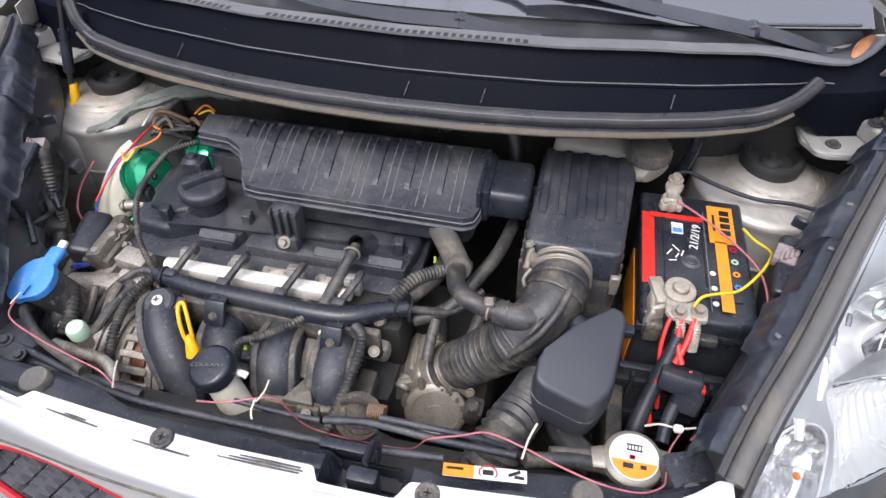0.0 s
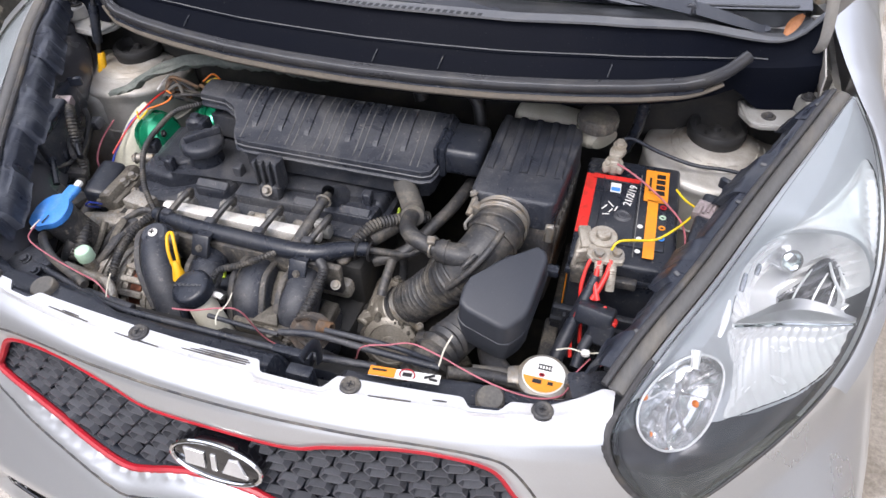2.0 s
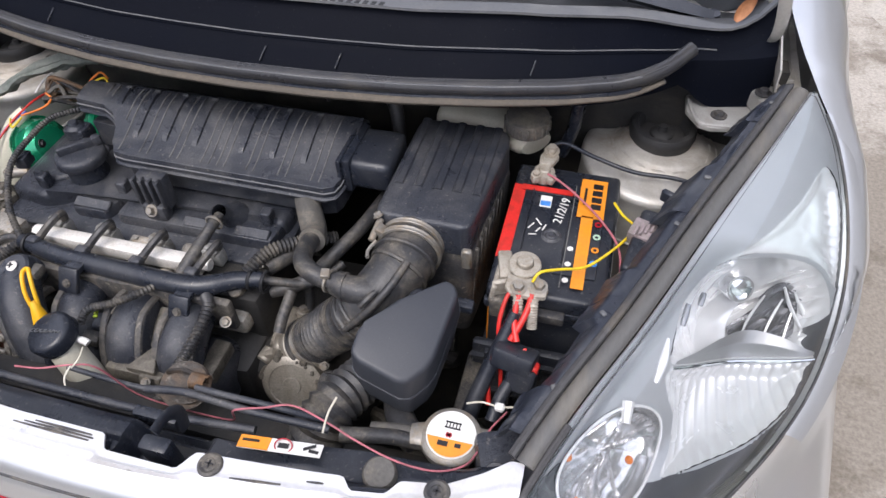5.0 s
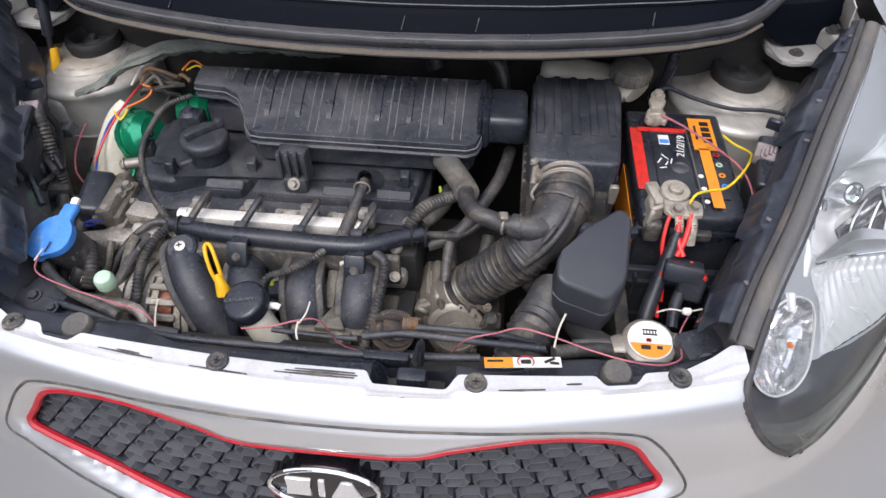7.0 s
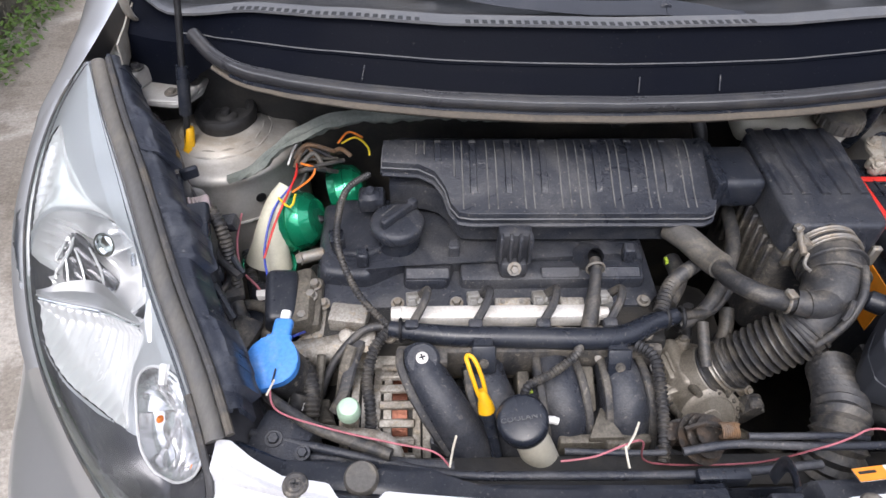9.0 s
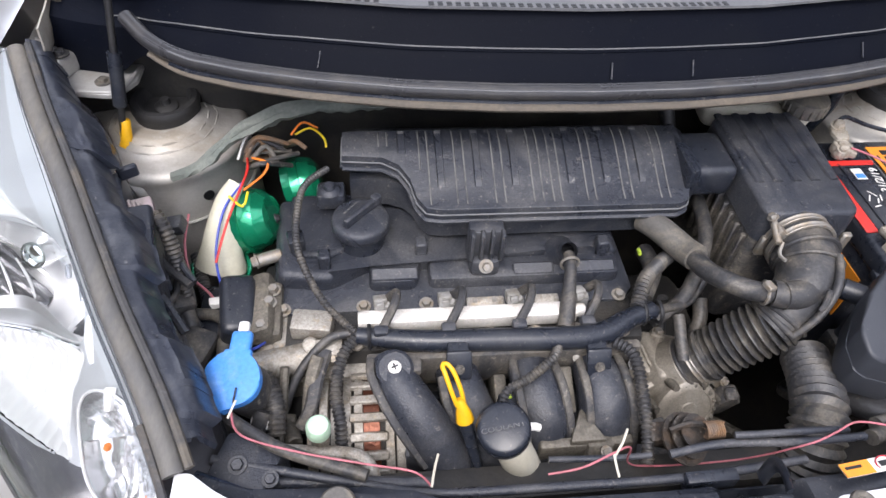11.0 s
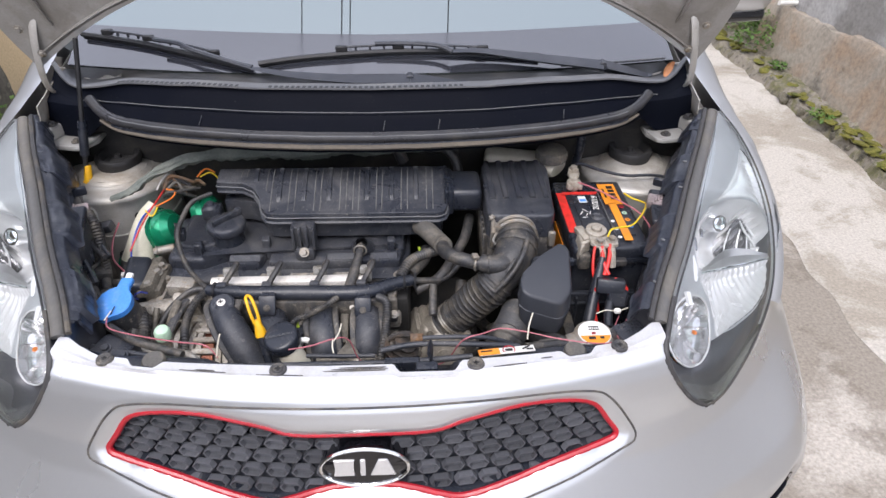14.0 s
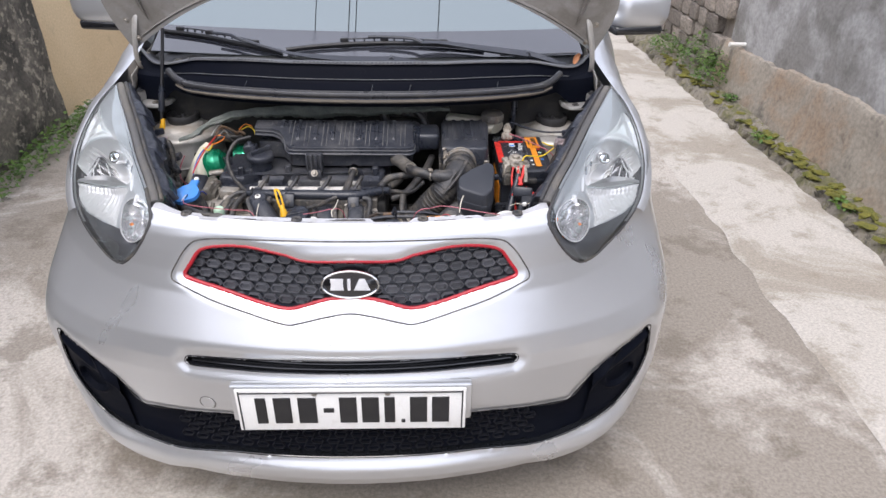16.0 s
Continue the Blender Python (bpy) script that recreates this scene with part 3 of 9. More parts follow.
tagged(wl2, "beige plastered wall with black damp stains", "wall", kind="structure")
wend = part("wall_end", box((0.2, 16.1, 1.3), (5.4, 0.2, 2.6)), M["beige"])
tagged(wend, "plain plastered wall closing the alley", "wall", kind="structure")


def boulder(seed, sx, sy, sz, sub=2, p0=0.6, amp=0.22):
    bm = bmesh.new()
    bmesh.ops.create_icosphere(bm, subdivisions=sub, radius=1)
    for v in bm.verts:
        p = v.co
        q = Vector((math.copysign(abs(p.x) ** p0, p.x), math.copysign(abs(p.y) ** p0, p.y), math.copysign(abs(p.z) ** p0, p.z)))
        q *= 1 + amp * noise.noise(p * 1.7 + Vector((seed, 0, 0)))
        v.co = Vector((q.x * sx, q.y * sy, q.z * sz))
    return bm


# kerb of rough stones along the right wall
kerb = thing("kerb", (2.2, 2.5, 0), "rough mossy stone kerb at the foot of the wall", "kerb", kind="structure")


def kerb_bed(u, v):
    y = -1.5 + 9.5 * u
    e = 2.155 - 0.06 * smoothstep(2.4, 4.4, y) + 0.03 * noise.noise((y * 2.2, 1, 5)) + 0.025 * noise.noise((y * 8, 1, 5)) + 0.010 * noise.noise((y * 25, 1, 5))
    x = e + (2.36 - e) * v
    h = (0.060 + 0.020 * smoothstep(0.4, 0.55, v)) * smoothstep(0, 0.16, v) + 0.016 * noise.noise((x * 7, y * 5, 0)) * smoothstep(0, 0.2, v) + 0.016 * noise.noise((x * 22, y * 22, 0)) * smoothstep(0, 0.2, v) + 0.010 * abs(noise.noise((x * 55, y * 55, 4))) * smoothstep(0, 0.2, v)
    return (x, y, max(0.0, h) + 0.002)


part("kerb_bed", sheet(kerb_bed, 760, 22), M["stone"], kerb)
stones = [finish(boulder(k * 3.1, 1, 1, 1), "stone", M["stone"]) for k in range(5)]
rng = random.Random(4)
y = -1.0
while y < 7.5:
    s = rng.uniform(0.014, 0.052)
    piece("stone", rng.choice(stones), pose(2.170 - 0.06 * smoothstep(2.4, 4.4, y) + rng.uniform(-0.01, 0.07), y, 0.035, rng.uniform(-15, 15), rng.uniform(-10, 10), rng.uniform(0, 360)) @ Matrix.Diagonal((s * 0.7, s * 1.1, s * 0.5, 1)), kerb)
    y += s * rng.uniform(2.5, 9.0)
mossbm = []
for k in range(110):
    yy = rng.uniform(0.6, 4.6) if k % 3 else rng.gauss(2.3, 0.45)
    x = 2.20 - 0.05 * smoothstep(2.4, 4.4, yy) + rng.uniform(-0.03, 0.09)
    mossbm.append(moved(boulder(k, 1, 1, 1, 2, 0.8, 0.7), pose(x, yy, 0.068 + rng.uniform(0, 0.018), rng.uniform(-12, 12), rng.uniform(-12, 12), rng.uniform(0, 360)) @ Matrix.Diagonal((rng.uniform(0.010, 0.030), rng.uniform(0.014, 0.048), 0.008, 1))))
tagged(part("moss", join(*mossbm), M["moss"], kerb), kind="stuff")
# laterite blocks of the far wall
blocks = [finish(moved(boulder(20 + k, 1, 1, 1, 3, 0.28, 0.16), Matrix.Diagonal((0.5, 0.5, 0.5, 1))), "block", M["rubble"]) for k in range(5)]
z = 0.0
row = 0
while z < 1.25:
    y = 3.88 + (row % 2) * 0.15
    h = rng.uniform(0.10, 0.14)
    while y < 7.4:
        w = rng.uniform(0.16, 0.27)
        piece("block", rng.choice(blocks), pose(2.382 + rng.uniform(-0.012, 0.012), y + w / 2, z + h / 2, 0, 0, rng.uniform(-4, 4)) @ Matrix.Diagonal((0.1, w * 0.97, h * 0.96, 1)), wfar)
        y += w
    z += h
    row += 1


def weeds(name, spots, label, seed):
    """Clumps of small leaves on stalks."""
    r = random.Random(seed)
    bm = bmesh.new()
    for (x, y, z, spread, n, tall) in spots:
        for _ in range(n):
            a, d = r.uniform(0, 6.283), spread * math.sqrt(r.random())
            px, py = x + d * math.cos(a), y + d * math.sin(a) * 1.4
            h = tall * (0.25 + 0.75 * r.random()) * (1 - 0.5 * d / max(spread, 1e-6))
            s = r.uniform(0.01, 0.024)
            yaw, tilt = r.uniform(0, 6.283), r.uniform(-0.9, 0.5)
            m = Matrix.Translation((px, py, z + h)) @ Euler((tilt, r.uniform(-0.5, 0.5), yaw)).to_matrix().to_4x4()
            vs = [bm.verts.new(m @ Vector(p)) for p in ((0, 0, 0), (s * 0.5, s * 0.6, s * 0.12), (0, s * 1.5, -s * 0.1), (-s * 0.5, s * 0.6, s * 0.12))]
            bm.faces.new(vs)
    ob = part(name, bm, M["weed"], smooth=False)
    return tagged(ob, label, "weeds", kind="stuff")


weeds("weeds", [(2.25, 3.75, 0.08, 0.12, 420, 0.30), (2.28, 4.10, 0.08, 0.16, 520, 0.34), (2.2, 4.6, 0.08, 0.14, 320, 0.2), (2.26, 3.40, 0.08, 0.05, 70, 0.06), (2.17, 2.75, 0.06, 0.05, 70, 0.05), (2.20, 1.90, 0.06, 0.05, 60, 0.04)], "green leafy weeds growing on the kerb", 2)
weeds("weeds", [(-1.98 + rng.uniform(-0.04, 0.03), 0.6 + 0.13 * k, 0.0, 0.10, 90, 0.07 + 0.07 * rng.random()) for k in range(22)], "low green weeds at the foot of the mossy wall", 5)

# ---------------------------------------------------------------- the car's outer body
car = thing("car", (0, 1.9, 0), "silver hatchback with its bonnet propped open", "car")
PLAN = [(0, 0), (0.04, 0.0005), (0.10, 0.0032), (0.2, 0.013), (0.35, 0.04), (0.5, 0.083), (0.6, 0.122), (0.676, 0.17), (0.726, 0.23), (0.754, 0.295), (0.768, 0.37), (0.776, 0.5)]
PLANC = curve_points([(x, y, 0) for x, y in PLAN], 400)
YC_Z = [0.22, 0.25, 0.28, 0.31, 0.335, 0.36, 0.40, 0.45, 0.50, 0.56, 0.60, 0.64, 0.68, 0.72, 0.76, 0.80, 0.83, 0.848, 0.858]
YC_Y = [0.212, 0.188, 0.176, 0.174, 0.180, 0.186, 0.188, 0.187, 0.185, 0.184, 0.188, 0.203, 0.232, 0.260, 0.278, 0.290, 0.301, 0.312, 0.330]


def body(s, z):
    """The front skin: s from -1 to 1 across the car, z the height."""
    p = PLANC[min(399, int(abs(s) * 399))]
    q = PLANC[min(399, int(abs(s) * 399) + 1)]
    p = p.lerp(q, abs(s) * 399 - int(abs(s) * 399))
    x = p.x
    q = max(0.0, x - 0.40)
    lean = q * q / 0.4 if q < 0.2 else q - 0.1
    y = float(np.interp(z, YC_Z, YC_Y)) + p.y + 0.72 * lean * smoothstep(0.56, 0.80, z)
    tuck = smoothstep(0.42, 0.22, z) * 0.05 * smoothstep(0.3, 0.8, x)
    return Vector((math.copysign(x - tuck, s) if s else 0.0, y, z))


RED = both([(0, 0.795), (0.089, 0.795), (0.134, 0.806), (0.205, 0.817), (0.267, 0.814), (0.308, 0.802), (0.330, 0.774), (0.346, 0.749), (0.332, 0.741), (0.267, 0.728), (0.205, 0.714), (0.134, 0.702), (0.098, 0.707), (0.072, 0.714), (0.036, 0.721), (0, 0.723)])
RING = both([(0, 0.837), (0.205, 0.835), (0.30, 0.828), (0.332, 0.810), (0.358, 0.775), (0.372, 0.748), (0.360, 0.736), (0.294, 0.714), (0.205, 0.695), (0.134, 0.681), (0.107, 0.683), (0.054, 0.694), (0, 0.701)])
SLOT = both([(0, 0.612), (0.1, 0.612), (0.267, 0.606), (0.340, 0.601), (0.350, 0.590), (0.340, 0.579), (0.267, 0.580), (0.1, 0.582), (0, 0.583)])
LOWER = both([(0, 0.448), (0.276, 0.446), (0.381, 0.435), (0.484, 0.427), (0.535, 0.496), (0.60, 0.548), (0.668, 0.575), (0.682, 0.55), (0.692, 0.47), (0.668, 0.405), (0.623, 0.352), (0.541, 0.327), (0.468, 0.316), (0.404, 0.315), (0.276, 0.330), (0, 0.335)])
LAMP = [(0.490, 0.747), (0.458, 0.772), (0.4255, 0.815), (0.408, 0.851), (0.425, 0.90), (0.5, 0.93), (0.71, 0.93), (0.72, 0.86), (0.709, 0.82), (0.688, 0.790), (0.654, 0.775), (0.616, 0.766), (0.567, 0.758), (0.526, 0.747)]
LAMP = smooth_closed(LAMP, 110)
RED, RING = smooth_closed(RED, 160), smooth_closed(RING, 160)
HOLES = [RED, SLOT, LOWER, LAMP, [(-x, z) for x, z in reversed(LAMP)]]


LIP_X = [0, 0.38, 0.43, 0.475, 0.52, 0.60, 0.66, 0.71, 0.80]
LIP_Z = [0.25, 0.245, 0.236, 0.222, 0.238, 0.285, 0.34, 0.39, 0.41]


def skin(s, z):
    """The skin with its soft shoulders round the grille, the slot and the plate."""
    p = body(s, z)
    if abs(p.x) < 0.46 and z > 0.6:
        _, d = edge_point(RING, p.x, z)
        if inside(RING, p.x, z):
            _, e = edge_point(RED, p.x, z)
            p.y += 0.0015 * smoothstep(0, 0.012, d) + 0.008 * math.exp(-(e / 0.010) ** 2)
        p.y += 0.0016 * math.exp(-(d / 0.0035) ** 2)
    if z < 0.66:
        _, d = edge_point(SLOT, p.x, z)
        p.y += 0.012 * math.exp(-(d / 0.016) ** 2)
    _, d = edge_point(LOWER, p.x, z) if z < 0.62 else (0, 1)
    p.y += 0.012 * math.exp(-(d / 0.016) ** 2)
    return p


def lipped(s, z):
    """The skin with its foot pulled to the lip's lower edge, which dips at the corners."""
    if z < 0.40:
        x = abs(body(s, z).x)
        foot = float(np.interp(x, LIP_X, LIP_Z))
        f = (z - 0.235) / 0.165
        z = foot + (0.40 - foot) * f if foot < 0.39 else max(z, foot + 0.01 * f)
        p = skin(s, z)
        p.y -= 0.012 * smoothstep(0.5, 0.1, f) * smoothstep(0.38, 0.47, x) * smoothstep(0.7, 0.55, x)
        return p
    return skin(s, z)


def clipped(fn, ns, nz, s0, s1, z0, z1, holes, limit=None):
    """A grid of fn(s, z) with the holes cut out along their outlines."""
    bm = bmesh.new()
    snap = 0.78 * 1.7 * abs(s1 - s0) / 2 / ns
    P = [Vector(fn(s0 + (s1 - s0) * i / ns, z0 + (z1 - z0) * j / nz)) for i in range(ns + 1) for j in range(nz + 1)]
    xz = np.array([(p.x, p.z) for p in P])
    out = np.array([limit is not None and not limit(p) for p in P])
    best = np.full(len(P), 9e9)
    for h in holes:
        at, d, ins = near_outline(h, xz)
        m = (d < snap) & (d < best)
        best[m] = d[m]
        out |= ins & ~(d < snap)
        for k in np.nonzero(m)[0]:
            P[k] = Vector((at[k, 0], P[k].y, at[k, 1]))
    vs = [bm.verts.new(p) for p in P]
    w = nz + 1
    cells = [(i * w + j, (i + 1) * w + j, (i + 1) * w + j + 1, i * w + j + 1) for i in range(ns) for j in range(nz)]
    cells = [c for c in cells if not any(out[k] for k in c)]
    mid = np.array([(sum(P[k].x for k in c) / 4, sum(P[k].z for k in c) / 4) for c in cells])
    drop = np.zeros(len(cells), bool)
    for h in holes:
        drop |= near_outline(h, mid)[2]
    for c, x in zip(cells, drop):
        if not x:
            bm.faces.new([vs[k] for k in c])
    bmesh.ops.delete(bm, geom=[v for v in bm.verts if not v.link_faces], context="VERTS")
    return bm


bumper = part("front_bumper", clipped(lipped, 400, 150, -1, 1, 0.235, 0.858, HOLES, lambda p: p.y < 0.72), M["paint"], car, "silver bumper skin with a swollen grille surround", sharp=60)


def rim_of(outline, r, back, n=200):
    """A bead that follows an outline on the skin."""
    q = smooth_closed(outline, n) if len(outline) < 100 else outline
    pts = [skin_at(x, z) + Vector((0, back, 0)) for x, z in q]
    pts.append(pts[0])
    return tube(pts, r, 8, 0.006, caps=False)


def edge_wall(outline, deep, shrink=0.99):
    """The turned-in edge of an opening in the skin."""
    q = smooth_closed(outline, 240) if len(outline) < 100 else outline
    cz = sum(z for _, z in q) / len(q)
    a = [skin_at(x, z) + Vector((0, 0.0005, 0)) for x, z in q]
    b = [skin_at(x * shrink, cz + (z - cz) * 0.96) + Vector((0, deep, 0)) for x, z in q]
    return loft([a, b], caps=False)


def skin_at(x, z, raw=False):
    lo, hi = 0.0, 1.0
    for _ in range(26):
        mid = (lo + hi) / 2
        if (body(mid, z).x) < abs(x):
            lo = mid
        else:
            hi = mid
    return (body if raw else skin)(math.copysign(lo, x), z)


# grille with its red line, hexagon cells and badge
grille = part("grille", clipped(lambda s, z: body(s, z) + Vector((0, 0.034, 0)), 120, 30, -0.36, 0.36, 0.66, 0.84, [], lambda p: inside(RED, p.x * 0.985, 0.76 + (p.z - 0.76) * 0.95)), M["black_clean"], bumper, "black honeycomb grille edged with a red line")
part("opening_edge", edge_wall(RED, 0.04), M["black_clean"], bumper)
part("opening_edge", edge_wall(SLOT, 0.03), M["gloss_black"], bumper)
part("opening_edge", edge_wall(LOWER, 0.04), M["gloss_black"], bumper)
part("opening_bead", rim_of(SLOT, 0.0026, 0.002), M["gloss_black"], bumper)
part("opening_bead", rim_of(LOWER, 0.0026, 0.002), M["gloss_black"], bumper)
part("red_trim", rim_of(RED, 0.0047, 0.003), M["red"], bumper, "glossy red plastic edging")
part("trim_groove", rim_of(RING, 0.0017, 0.0), M["black_dirty"], bumper)


def hexcell():
    w, h, d = 0.0158, 0.0082, 0.012
    outer = [(-w, 0), (-w * 0.62, h), (w * 0.62, h), (w, 0), (w * 0.62, -h), (-w * 0.62, -h)]
    bm = bmesh.new()
    a = [bm.verts.new((x, 0.006, z)) for x, z in outer]
    b = [bm.verts.new((x * 0.96, -0.004, z * 0.93)) for x, z in outer]
    d0 = [bm.verts.new((x * 0.86, -0.004, z * 0.78)) for x, z in outer]
    c = [bm.verts.new((x * 0.80, 0.004, z * 0.66)) for x, z in outer]
    for p, q in ((a, b), (b, d0), (d0, c)):
        for k in range(6):
            bm.faces.new((p[k], p[(k + 1) % 6], q[(k + 1) % 6], q[k]))
    bm.faces.new(c)
    return bm


hexmesh = finish(hexcell(), "cell", M["grille"], 25)
px, pz = 0.0335, 0.0195
for j in range(-5, 6):
    for i in range(-12, 13):
        x, z = (i + (0.5 if j % 2 else 0)) * px, 0.752 + j * pz * 0.98
        at, d = edge_point(RED, x, z)
        if (inside(RED, x, z) or d < 0.012) and (x / 0.058) ** 2 + ((z - 0.752) / 0.03) ** 2 > 1:
            p = skin_at(x, z, True)
            slope = 33 * x / 0.35
            piece("cell", hexmesh, pose(p.x, p.y + 0.022, p.z, -12, 0, slope * 0.5), grille)


def ellipse_badge(rx, rz, d0, d1, seg=48, cut=0.0):
    c = Vector((0, 0.287, 0.750))
    tilt = Matrix.Rotation(radians(-16), 4, "X")
    rings = []
    for k, (f, d) in enumerate(((1.0, d1), (1.0, d0 + 0.002), (0.95, d0), (0.9 if cut else 0.02, d0 + cut))):
        rings.append([c + tilt @ Vector((rx * f * math.cos(2 * math.pi * q / seg), d, rz * f * math.sin(2 * math.pi * q / seg))) for q in range(seg)])
    return loft(rings)


badge = part("badge", ellipse_badge(0.0595, 0.0298, -0.008, 0.02), M["badge"], grille, "oval black badge with a bright rim")
part("badge_rim", tube([Vector((0, 0.287, 0.75)) + Matrix.Rotation(radians(-16), 3, "X") @ Vector((0.0575 * math.cos(a), -0.0085, 0.0285 * math.sin(a))) for a in [2 * math.pi * k / 40 for k in range(41)]], 0.0026, 8, 0.004, caps=False), M["chrome"], badge)


# plain blocks in the place of the badge's mark
def badge_block(pts):
    """A flat bright block on the tilted face of the badge."""
    bm = prism(pts, 0.0, 0.0022, 0.0007, 1)
    return moved(bm, Matrix.Translation((0, 0.287, 0.75)) @ Matrix.Rotation(radians(-16), 4, "X") @ Matrix.Translation((0, -0.0078, 0)) @ Matrix.Rotation(radians(90), 4, "X"))


for block in ([(-0.041, -0.0125), (-0.013, -0.0125), (-0.015, 0.0), (-0.013, 0.0125), (-0.041, 0.0125), (-0.038, 0.0)], [(-0.006, -0.0125), (0.001, -0.0125), (0.001, 0.0125), (-0.006, 0.0125)], [(0.007, -0.0125), (0.041, -0.0125), (0.030, 0.0125), (0.018, 0.0125)]):
    part("badge_block", badge_block(block), M["badge_mark"], badge)

# slot, lower grille, fog lamp pods
part("slot_backing", clipped(lambda s, z: body(s, z) + Vector((0, 0.03, 0)), 100, 12, -0.5, 0.5, 0.56, 0.625, []), M["gloss_black"], bumper)
for k in range(2):
    part("slot_vane", tube([skin_at(x, 0.588 + 0.012 * k - 0.08 * (1 - k) * 0.0) + Vector((0, 0.012 + 0.006 * k, 0)) for x in np.linspace(-0.335, 0.335, 15)], 0.0045, 8, 0.02, flat=0.6), M["gloss_black"], bumper)
low = part("lower_grille", clipped(lambda s, z: body(s, z) + Vector((0, 0.03, 0)), 180, 40, -0.94, 0.94, 0.30, 0.60, [], lambda p: inside(LOWER, p.x * 0.98, 0.44 + (p.z - 0.44) * 0.98)), M["cowl"], bumper, "black lower intake with a hexagon mesh")
lowmesh = hexmesh.copy()
lowmesh.materials.clear()
lowmesh.materials.append(M["low_mesh"])
for j in range(5):
    for i in range(-11, 12):
        x, z = (i + (0.5 if j % 2 else 0)) * 0.036, 0.348 + j * 0.0205
        if inside(LOWER, x, z) and edge_point(LOWER, x, z)[1] > 0.008 and abs(x) < 0.41:
            p = skin_at(x, z, True)
            piece("cell", lowmesh, pose(p.x, p.y + 0.027, p.z, -8, 0, 20 * x), low)
POD = [(0.488, 0.425), (0.535, 0.490), (0.60, 0.542), (0.662, 0.566), (0.676, 0.54), (0.684, 0.47), (0.660, 0.408), (0.615, 0.358), (0.545, 0.336), (0.505, 0.345)]
POD = smooth_closed(POD, 90)


def pod_fn(sx):
    """The pod's face: a tall panel with a brow, a round blank below it and a fold towards the grille."""
    def at(s, z):
        p = body(s, z)
        x = abs(p.x)
        d = math.hypot((x - 0.615) * 0.9, z - 0.452)
        brow = math.exp(-(((z - 0.505) - (x - 0.60) * 0.55) / 0.016) ** 2) * smoothstep(0.52, 0.57, x)
        p.y += 0.020 - 0.012 * brow + 0.014 * smoothstep(0.034, 0.029, d) - 0.006 * math.exp(-((d - 0.036) / 0.005) ** 2) - 0.010 * math.exp(-((x - 0.528 - (z - 0.42) * 0.55) / 0.009) ** 2)
        return p
    return at


for sx in (-1, 1):
    part("fog_pod", clipped(pod_fn(sx), 90, 90, 0.52 * sx, 0.93 * sx, 0.325, 0.575, [], lambda p: inside(POD, abs(p.x), p.z)), M["cowl"], low, "gloss black pod with a round fog lamp blank", sharp=70)

# licence plate on its holder; the characters are plain bars
holder = part("plate_holder", box((0, 0.187, 0.522), (0.50, 0.022, 0.094), 0.006, 2, (-3, 0, 0)), M["paint"], bumper)
plate = part("licence_plate", box((0, 0.171, 0.512), (0.474, 0.006, 0.112), 0.0028, 2, (-2, 0, 0)), M["plate"], bumper, "white licence plate with plain dark bars")
for c, d in (((0, 0.1690, 0.4605), (0.458, 0.003, 0.0028)), ((0, 0.1652, 0.5635), (0.458, 0.003, 0.0028)), ((-0.229, 0.1672, 0.512), (0.0028, 0.003, 0.104)), ((0.229, 0.1672, 0.512), (0.0028, 0.003, 0.104))):
    part("plate_border", box(c, d, 0.0008, 1, (-2, 0, 0)), M["ink"], plate)
for x, w, h in ((-0.187, 0.022, 0.07), (-0.143, 0.036, 0.07), (-0.092, 0.038, 0.07), (-0.048, 0.022, 0.012), (-0.008, 0.036, 0.07), (0.038, 0.036, 0.07), (0.078, 0.022, 0.07), (0.106, 0.008, 0.01), (0.138, 0.036, 0.07), (0.184, 0.036, 0.07)):
    part("plate_bar", box((x, 0.1672, 0.512 if h > 0.02 else (0.48 if w < 0.01 else 0.512)), (w, 0.003, h), 0.001, 1, (-2, 0, 0)), M["ink"], plate)
for x in (-0.075, 0.075):
    part("plate_screw", lathe([(0, 0.002), (0.005, 0.001), (0.006, 0)], (x, 0.1672, 0.558), (0, -1, 0), 14), M["steel"], plate)
part("tow_cap", lathe([(0, 0.0), (0.0155, 0.0), (0.017, -0.003)], skin_at(-0.315, 0.487) + Vector((0, -0.0015, 0)), (-0.25, -1, 0.05), 28), M["paint"], bumper)
part("tow_cap_gap", tube([skin_at(-0.315 + 0.0175 * math.cos(a), 0.487 + 0.0175 * math.sin(a)) for a in [2 * math.pi * k / 24 for k in range(25)]], 0.0009, 6, 0.004, caps=False), M["black_dirty"], bumper)

# upper panel of the bumper, its top face towards the radiator
def flange_rear(a):
    """Rear edge of the bumper's top flange at the distance a from the middle."""
    return float(np.interp(a, [0.05, 0.11, 0.19, 0.235, 0.263, 0.31, 0.35, 0.38, 0.40], [0.357, 0.3595, 0.3655, 0.3695, 0.3725, 0.380, 0.387, 0.404, 0.419]))


def top_fn(u, v):
    x = -0.412 + 0.824 * u
    a = abs(x)
    front = skin_at(x, 0.858).y
    rear = flange_rear(a)
    lip = 0.862 if a < 0.36 else 0.862 + 0.004 * (a - 0.36) / 0.045
    for sx, c, w, dep in ((1, 0.288, 0.026, 0.012), (-1, 0.285, 0.026, 0.012)):
        rear -= dep * smoothstep(w, w * 0.5, abs(x - sx * c * 1.0)) if sx * x > 0 else 0
    if 0.036 < x < 0.132:
        rear = min(rear, 0.343 + 0.018 * (smoothstep(0.05, 0.036, x) + smoothstep(0.118, 0.132, x)))
    y = front + (rear - front) * v
    return (x, y, 0.858 + (lip - 0.858) * smoothstep(0, 0.3, v) + 0.002 * math.sin(min(1, v * 3) * 3.14159))


